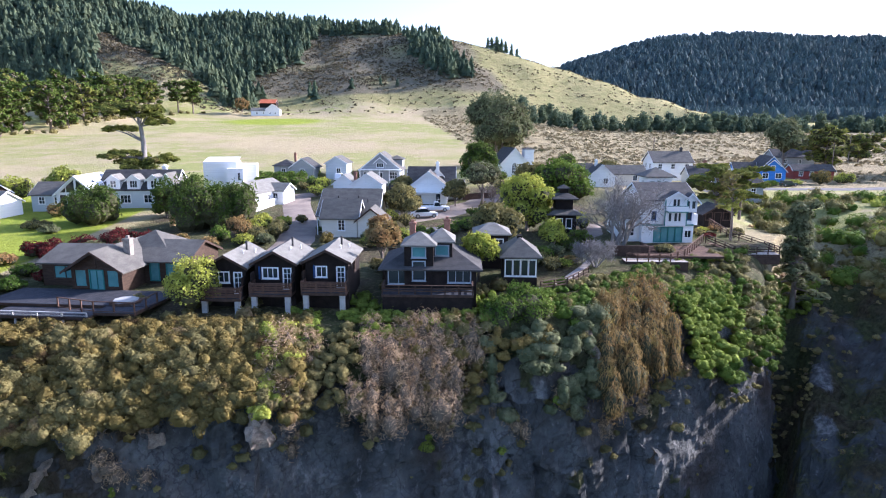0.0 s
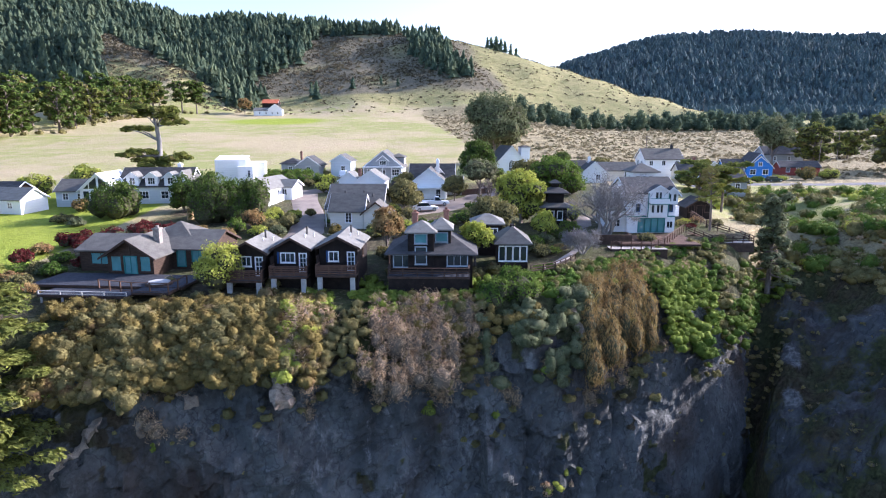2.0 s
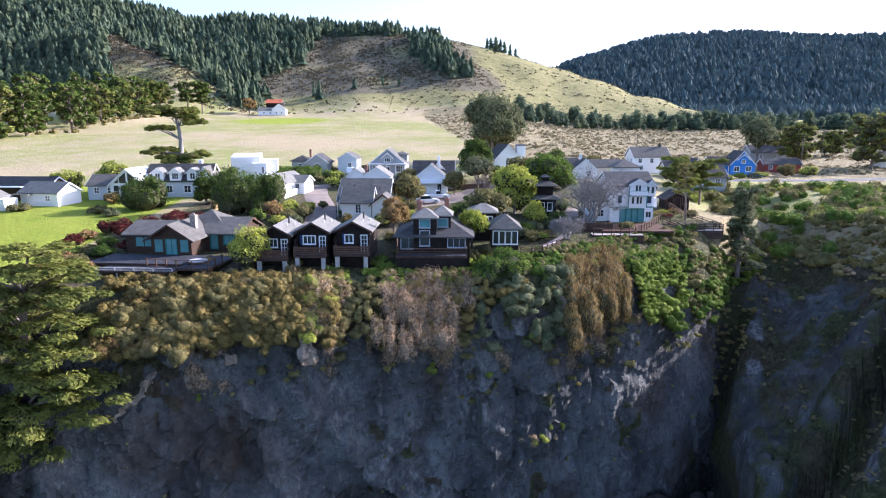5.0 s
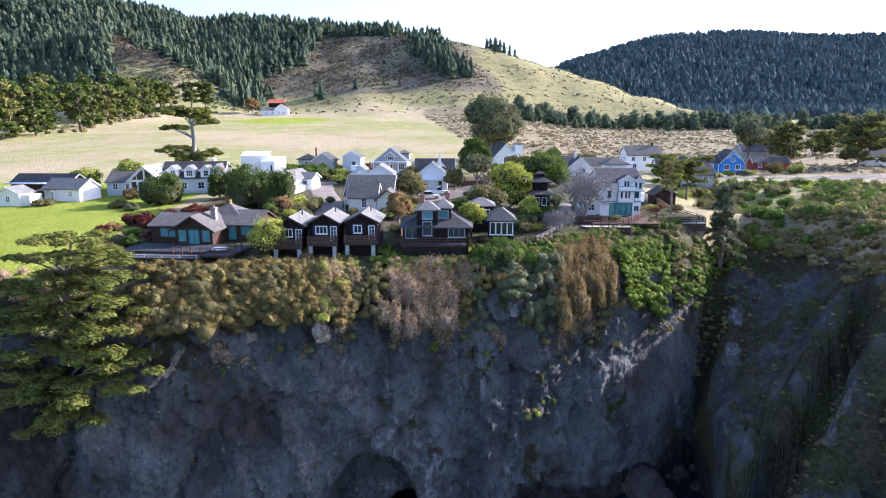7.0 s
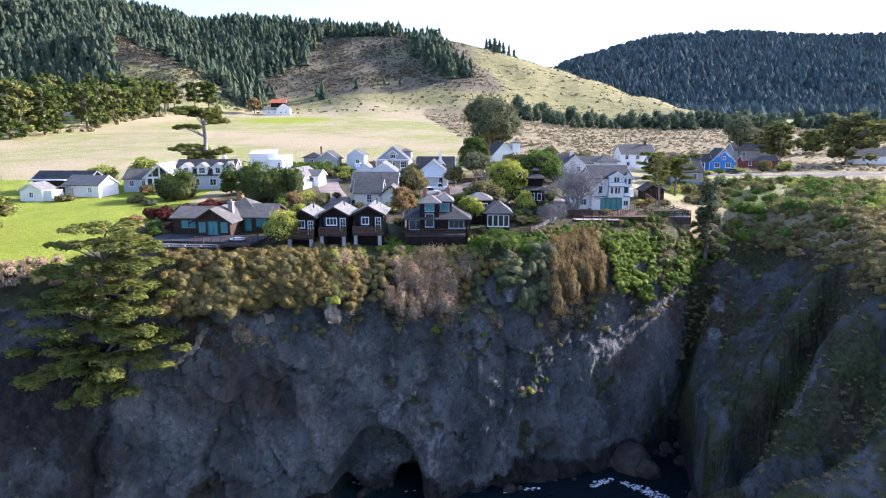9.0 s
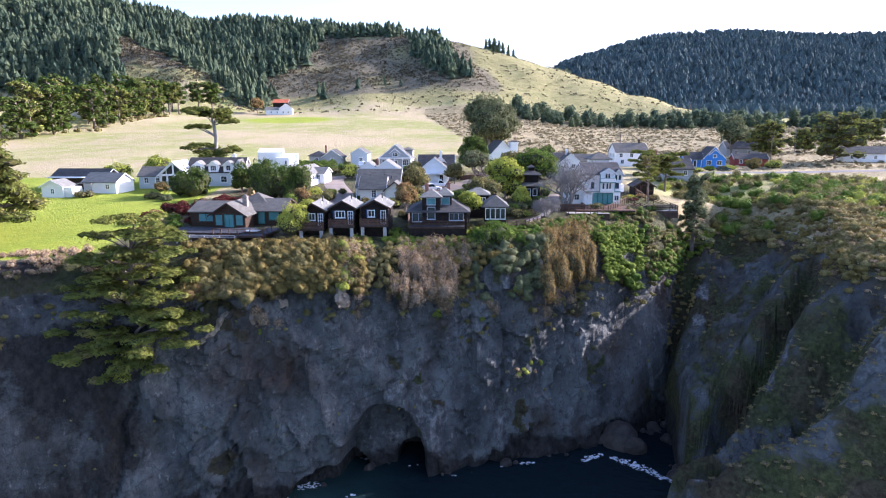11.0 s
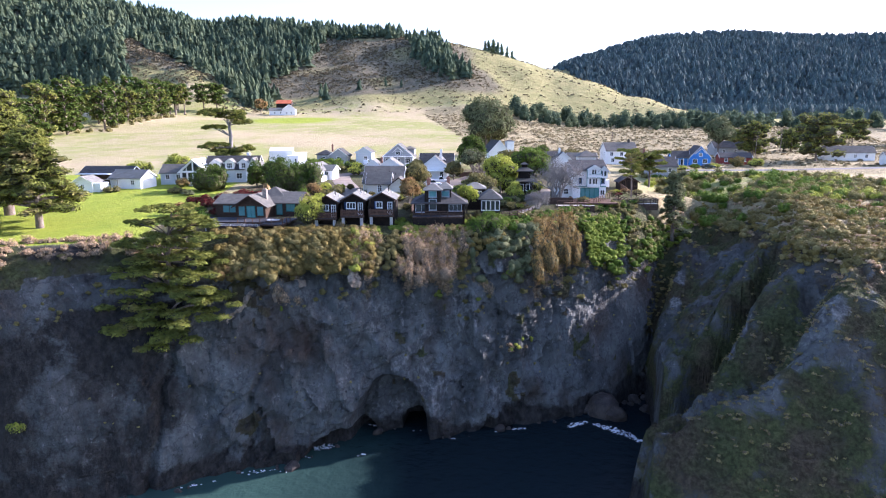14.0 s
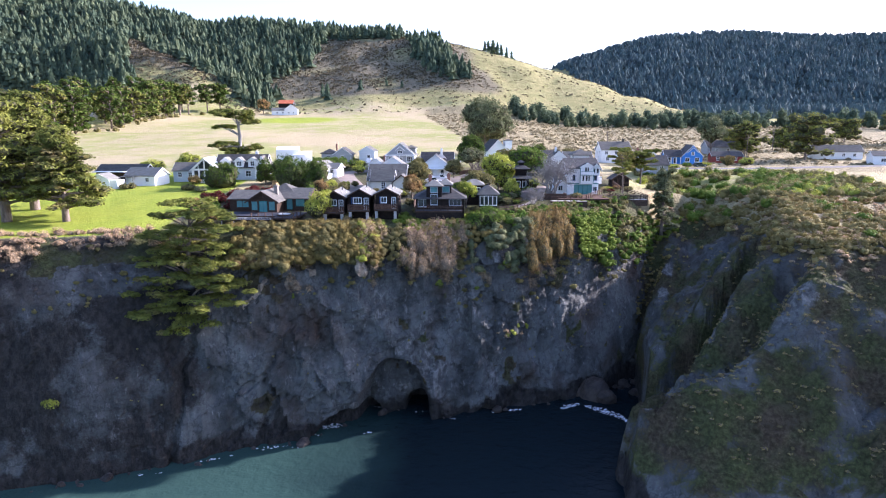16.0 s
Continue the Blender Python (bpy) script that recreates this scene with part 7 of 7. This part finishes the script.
PALE_ROCK = surface("pale_eroded_rock", (.24, .19, .14), (.36, .30, .235), .7, .92, .4, 1.0, .15)
rock_rib("pale eroded wedge of rock at the cliff's brow", [(-16.4, 51.0, -4.0, .15), (-16.2, 50.4, -5.0, .35), (-15.9, 49.8, -6.1, .7), (-15.6, 49.5, -7.0, .95), (-15.4, 49.7, -7.6, .7), (-15.4, 50.4, -8.0, .3)], 1)
rock_rib("pale bare ledge curving under the golden scrub", [(-28.1, 49.2, -5, .3), (-26.8, 49.6, -4.9, .35), (-25.6, 49.5, -5.9, .4), (-24.6, 49.2, -7.4, .4), (-24.3, 49.4, -8.0, .15)], 2)
rock_rib("pale rib of broken rock below the scrub", [(-28.1, 49.1, -5, .4), (-28.3, 48.0, -6.5, .5), (-28.5, 47.5, -8, .4), (-27.9, 47.3, -9.3, .25), (-28, 47.4, -10, .1)], 3)
rock_rib("thin pale edge of rock along the cliff", [(-31.5, 46.8, -8.3, .15), (-32.3, 46.4, -9.4, .3), (-33.3, 45.8, -10.6, .25), (-34.3, 45.0, -11.7, .25), (-34.8, 44.7, -13, .12)], 4)
rock_rib("pale ridge of dry earth beside the hanging plants", [(11.8, 63.2, -.9, .4), (12.9, 62.2, -2.2, .45), (13.9, 61.6, -4.2, .4), (14.7, 61.2, -6.2, .25), (14.9, 61.2, -7, .1)], 5)
strewn_rocks("shore_rocks", "dark wet boulders along the waterline", shore, 4, wet_rock)
sea_rock = strewn_rocks("sea_rock", "large rounded brown rock standing in the sea", [(28.5, 62.5, SEA + 1.0, 3.2), (30.5, 60.5, SEA + .6, 2.2), (25.8, 63.4, SEA + .4, 1.6)], 5, wet_rock)
tagged(sea_rock, kind="thing", category="rock")


def foam_patch(name, spots, seed):
    """Torn white foam on the water."""
    rng = np.random.RandomState(seed)
    verts, faces = [], []
    for x, y, rx, ry, turn, n in spots:
        for k in range(n):
            a, q = rng.random() * 6.28, rng.random() ** .7
            px, py = math.cos(a) * rx * q, math.sin(a) * ry * q
            cx, cy = x + px * math.cos(turn) - py * math.sin(turn), y + px * math.sin(turn) + py * math.cos(turn)
            s = rng.uniform(.04, .2)
            i = len(verts)
            m = rng.randint(5, 8)
            w = rng.random() * 6
            for j in range(m):
                b = 6.2832 * j / m
                d = s * rng.uniform(.5, 1.2)
                verts.append((cx + math.cos(b + w) * d * 1.6, cy + math.sin(b + w) * d, SEA + .05 + .05 * rng.random()))
            faces.append(tuple(range(i, i + m)))
    ob = mesh_object(name, verts, faces, surface("sea_foam", (.72, .75, .78), (.82, .84, .86), .4, .7, .1, .3))
    return tagged(ob, "torn white foam where the swell meets the rocks", "foam", kind="stuff")


surf_spots = []
for k in range(14):
    p, n = on_sheet(rr.uniform(rim_index(-62), rim_index(20)), 4.2)
    surf_spots.append((p[0] + n[0] * rr.uniform(.6, 2), p[1] + n[1] * rr.uniform(.6, 2), rr.uniform(.5, 1.6), rr.uniform(.15, .4), rr.uniform(-.3, .6), rr.randint(2, 6)))
surf_spots += [(-21.5, 48.5, 2.0, 1.0, .3, 60), (-30.5, 40.4, 1.6, .35, .45, 16), (-39, 36.4, 1.6, .25, .4, 9), (23, 58, 2.2, .8, .5, 70), (29, 56.0, 3.8, 1.1, -.65, 150), (12, 56, 1.4, .4, .2, 20), (32.5, 52.5, 2.4, .7, -.7, 70), (-14.6, 46.2, .8, .25, .5, 8)]
foam_patch("sea_foam", surf_spots, 3)


# ---- drives, yards, road ----
def ribbon(name, label, line, width, material, lift=.07, category="road"):
    """A strip of paving draped over the ground, with a worn uneven edge and a kerb's thickness."""
    pts = []
    for (ax, ay), (bx, by) in zip(line, line[1:]):
        n = max(2, int(math.hypot(bx - ax, by - ay) / 1.5))
        pts += [(ax + (bx - ax) * k / n, ay + (by - ay) * k / n) for k in range(n)]
    pts.append(line[-1])
    verts, faces, cross = [], [], 7
    for i, (x, y) in enumerate(pts):
        a, b = pts[max(i - 1, 0)], pts[min(i + 1, len(pts) - 1)]
        d = math.hypot(b[0] - a[0], b[1] - a[1])
        nx, ny = -(b[1] - a[1]) / d, (b[0] - a[0]) / d
        w = width(i / len(pts)) if callable(width) else width
        w *= 1 + .05 * noise.noise(Vector((x * .4, y * .4, 0)))
        for k in range(cross):
            o = (k / (cross - 1) - .5) * w
            px, py = x + nx * o, y + ny * o
            hit, place, _, _ = ground.ray_cast(Vector((px, py, 80)), Vector((0, 0, -1)))
            verts.append((px, py, (place.z if hit else 0) + lift - (.3 if k in (0, cross - 1) else 0)))
        if i:
            for k in range(cross - 1):
                j = (i - 1) * cross + k
                faces.append((j, j + 1, j + cross + 1, j + cross))
    ob = mesh_object(name, verts, faces, material, True)
    return tagged(ob, label, category, kind="structure")


ribbon("drive", "worn pinkish paved drive between the houses", [(-22.8, 80), (-23.2, 90), (-26, 104), (-31, 120), (-33.5, 131), (-24, 139)], lambda t: 7.2 if t < .35 else 7.0, M["asphalt"], category="drive")
ribbon("yard", "paved parking yard behind the dark house", [(-9.5, 108), (-3, 113), (4, 124), (8, 140)], lambda t: 10.5 - 5 * t, M["asphalt"], .09, category="yard")
ribbon("lane", "dark lane behind the garden", [(-12, 96), (0, 101), (9, 108)], 4.5, M["road"], .06, category="lane")
ribbon("coast_road", "grey asphalt coast road past the blue house", [(56, 150), (75, 158), (100, 163), (140, 172), (220, 196)], 6.0, M["road"], .12)
ribbon("lawn_path", "pale gravel cliff path beside the fence", [(8.8, 68.2), (12.0, 70.6), (15.6, 77.5), (18.5, 84)], 1.3, M["deckpale"], .06, category="path")
ribbon("brick_path", "reddish paved terrace beside the pagoda house", [(17, 92.5), (21, 97), (22, 104)], 3.2, M["asphalt"], .06, category="path")


# ---- vehicles ----
def tyre(parent, x, y, r, side):
    bm = bmesh.new()
    bmesh.ops.create_cone(bm, cap_ends=True, segments=16, radius1=r, radius2=r, depth=.22, matrix=Matrix.Translation((x, y, r)) @ pose(0, 0, 0, 90, 0, 0))
    w = part("wheel", bm, M["roofdark"], parent)
    bm = bmesh.new()
    bmesh.ops.create_cone(bm, cap_ends=True, segments=12, radius1=r * .6, radius2=r * .6, depth=.03, matrix=Matrix.Translation((x, y + side * .12, r)) @ pose(0, 0, 0, 90, 0, 0))
    part("rim", bm, M["concrete"], w)


def car(name, label, x, y, rz, paint, size=4.5, high=1.6, pickup=False):
    """A parked car along its local x: body, glasshouse, windows, lamps, wheels."""
    hit, place, _, _ = ground.ray_cast(Vector((x, y, 80)), Vector((0, 0, -1)))
    t = root(name, x, y, place.z + .1, rz, label, "car")
    a, w = size / 2, .9
    body_mat = surface(name + "_paint", paint, tuple(min(1, c * 1.1) for c in paint), 2, .3, .04, .02)
    bm = bmesh.new()
    side = [(-a, .35), (a * .97, .35), (a, .62), (a * .93, .88), (a * .42, .98), (-a * .96, 1.0), (-a, .7)]
    prism(bm, [(px, -w, pz) for px, pz in side], (0, 2 * w, 0))
    bmesh.ops.bevel(bm, geom=bm.edges[:], offset=.05, segments=1, affect='EDGES')
    part("body", bm, body_mat, t)
    top = [(-a * .9, 1.0), (a * .38, 1.0), (a * .12, high - .03), (-a * .72, high)] if not pickup else [(-a * .1, 1.0), (a * .42, 1.0), (a * .22, high), (-a * .05, high)]
    bm = bmesh.new()
    prism(bm, [(px, -w * .86, pz) for px, pz in top], (0, 2 * w * .86, 0))
    part("cabin", bm, body_mat, t)
    glass = [(px * .93 + .0, 1.03 + (pz - 1.0) * .82) for px, pz in top]
    for s in (-1, 1):
        bm = bmesh.new()
        prism(bm, [(px, s * w * .87, pz) for px, pz in glass], (0, s * .015, 0))
        part("side_window", bm, M["glass"], t)
    bm = bmesh.new()
    f0, f1 = top[1], top[2]
    prism(bm, [(f0[0] + .01, -w * .75, f0[1] + .05), (f0[0] + .01, w * .75, f0[1] + .05), (f1[0] + .03, w * .75, f1[1] - .05), (f1[0] + .03, -w * .75, f1[1] - .05)], (.02, 0, .01))
    part("windscreen", bm, M["glass"], t)
    for s in (-1, 1):
        part("headlight", boxes((a * .96, s * w * .72 - .14, .66, a * 1.0, s * w * .72 + .14, .8)), M["trim"], t)
        part("tail_light", boxes((-a * 1.005, s * w * .8 - .1, .72, -a * .97, s * w * .8 + .1, .92)), M["red"], t)
        for px in (-a * .62, a * .64):
            tyre(t, px, s * w * .88, .36, s)
    return t


car("suv", "white sport utility car parked in the yard", -5.8, 108.5, 20, (.75, .76, .78), 4.5, 1.7)
car("pickup_truck", "white pickup truck parked in the yard", -4.2, 114.5, 8, (.75, .75, .74), 5.2, 1.75, True)
car("dark_car", "dark blue car parked in the shade", 5.2, 112, 60, (.03, .04, .06), 4.3, 1.5)
car("sedan", "white sedan parked by the coast road", 70.5, 158.5, 18, (.75, .76, .78), 4.4, 1.45)
car("dark_sedan", "dark green car parked by the blue house", 85, 166.5, 12, (.03, .05, .04), 4.6, 1.5)
car("van", "white van parked by the pale blue cottage", -29.5, 154.5, 90, (.78, .78, .78), 4.6, 1.9)


# ---- fences and poles ----
def board_fence(name, label, line, high, material, width=.32, z=None):
    """Upright boards between posts."""
    (ax, ay), (bx, by) = line
    n = int(math.hypot(bx - ax, by - ay) / width)
    t = root(name, ax, ay, float(height(ax, ay)), math.degrees(math.atan2(by - ay, bx - ax)), label, "fence")
    for k in range(n):
        low = float(height(ax + (bx - ax) * k / n, ay + (by - ay) * k / n) - height(ax, ay))
        part("board", boxes((k * width + .01, -.02, low - .1, (k + 1) * width - .01, .02, low + high + .03 * (k % 3))), M[material], t)
    for q in (.3, high - .4):
        part("fence_rail", boxes((0, .025, q, n * width, .09, q + .1)), M[material], t)
    return t


M["newwood"] = surface("fresh_orange_fence_wood", (.52, .36, .17), (.60, .43, .22), .5, .75, .15, .3)
board_fence("wood_fence", "new pale orange wooden fence beside the evergreen trees", [(-46.0, 99.5), (-42.8, 106)], 2.0, "newwood")
board_fence("wood_fence", "white picket fence beside the inn", [(.8, 127.5), (7.5, 130)], 1.2, "rail")
board_fence("wood_fence", "grey board fence behind the white cottage", [(-15.5, 139), (-9.5, 139.5)], 1.4, "deck")
board_fence("wood_fence", "dark garden fence above the dark house", [(-8.6, 80), (-4.6, 80)], 1.5, "darktrim")
board_fence("wood_fence", "dark garden fence between the dark houses", [(-8.0, 70), (-8.0, 78)], 1.5, "darktrim")


def utility_pole(x, y, h):
    t = root("utility_pole", x, y, float(height(x, y)), 20, "tall grey wooden utility pole with crossarms", "pole", "utility poles")
    part("pole", limb_bm([(0, 0, -.5, .17), (0, 0, h, .11)]), M["bark"], t)
    for k in range(2):
        part("crossarm", boxes((-1.1, -.06, h - .6 - k * .9, 1.1, .06, h - .48 - k * .9)), M["bark"], t)


def limb_bm(line):
    v, f = limb_mesh([line], 8)
    bm = bmesh.new()
    vs = [bm.verts.new(c) for c in v]
    for q in f:
        bm.faces.new([vs[i] for i in q])
    return bm


for x, y, h in ((212, 560, 22), (232, 500, 14), (150, 250, 11), (60, 200, 10), (118, 205, 10)):
    utility_pole(x, y, h)
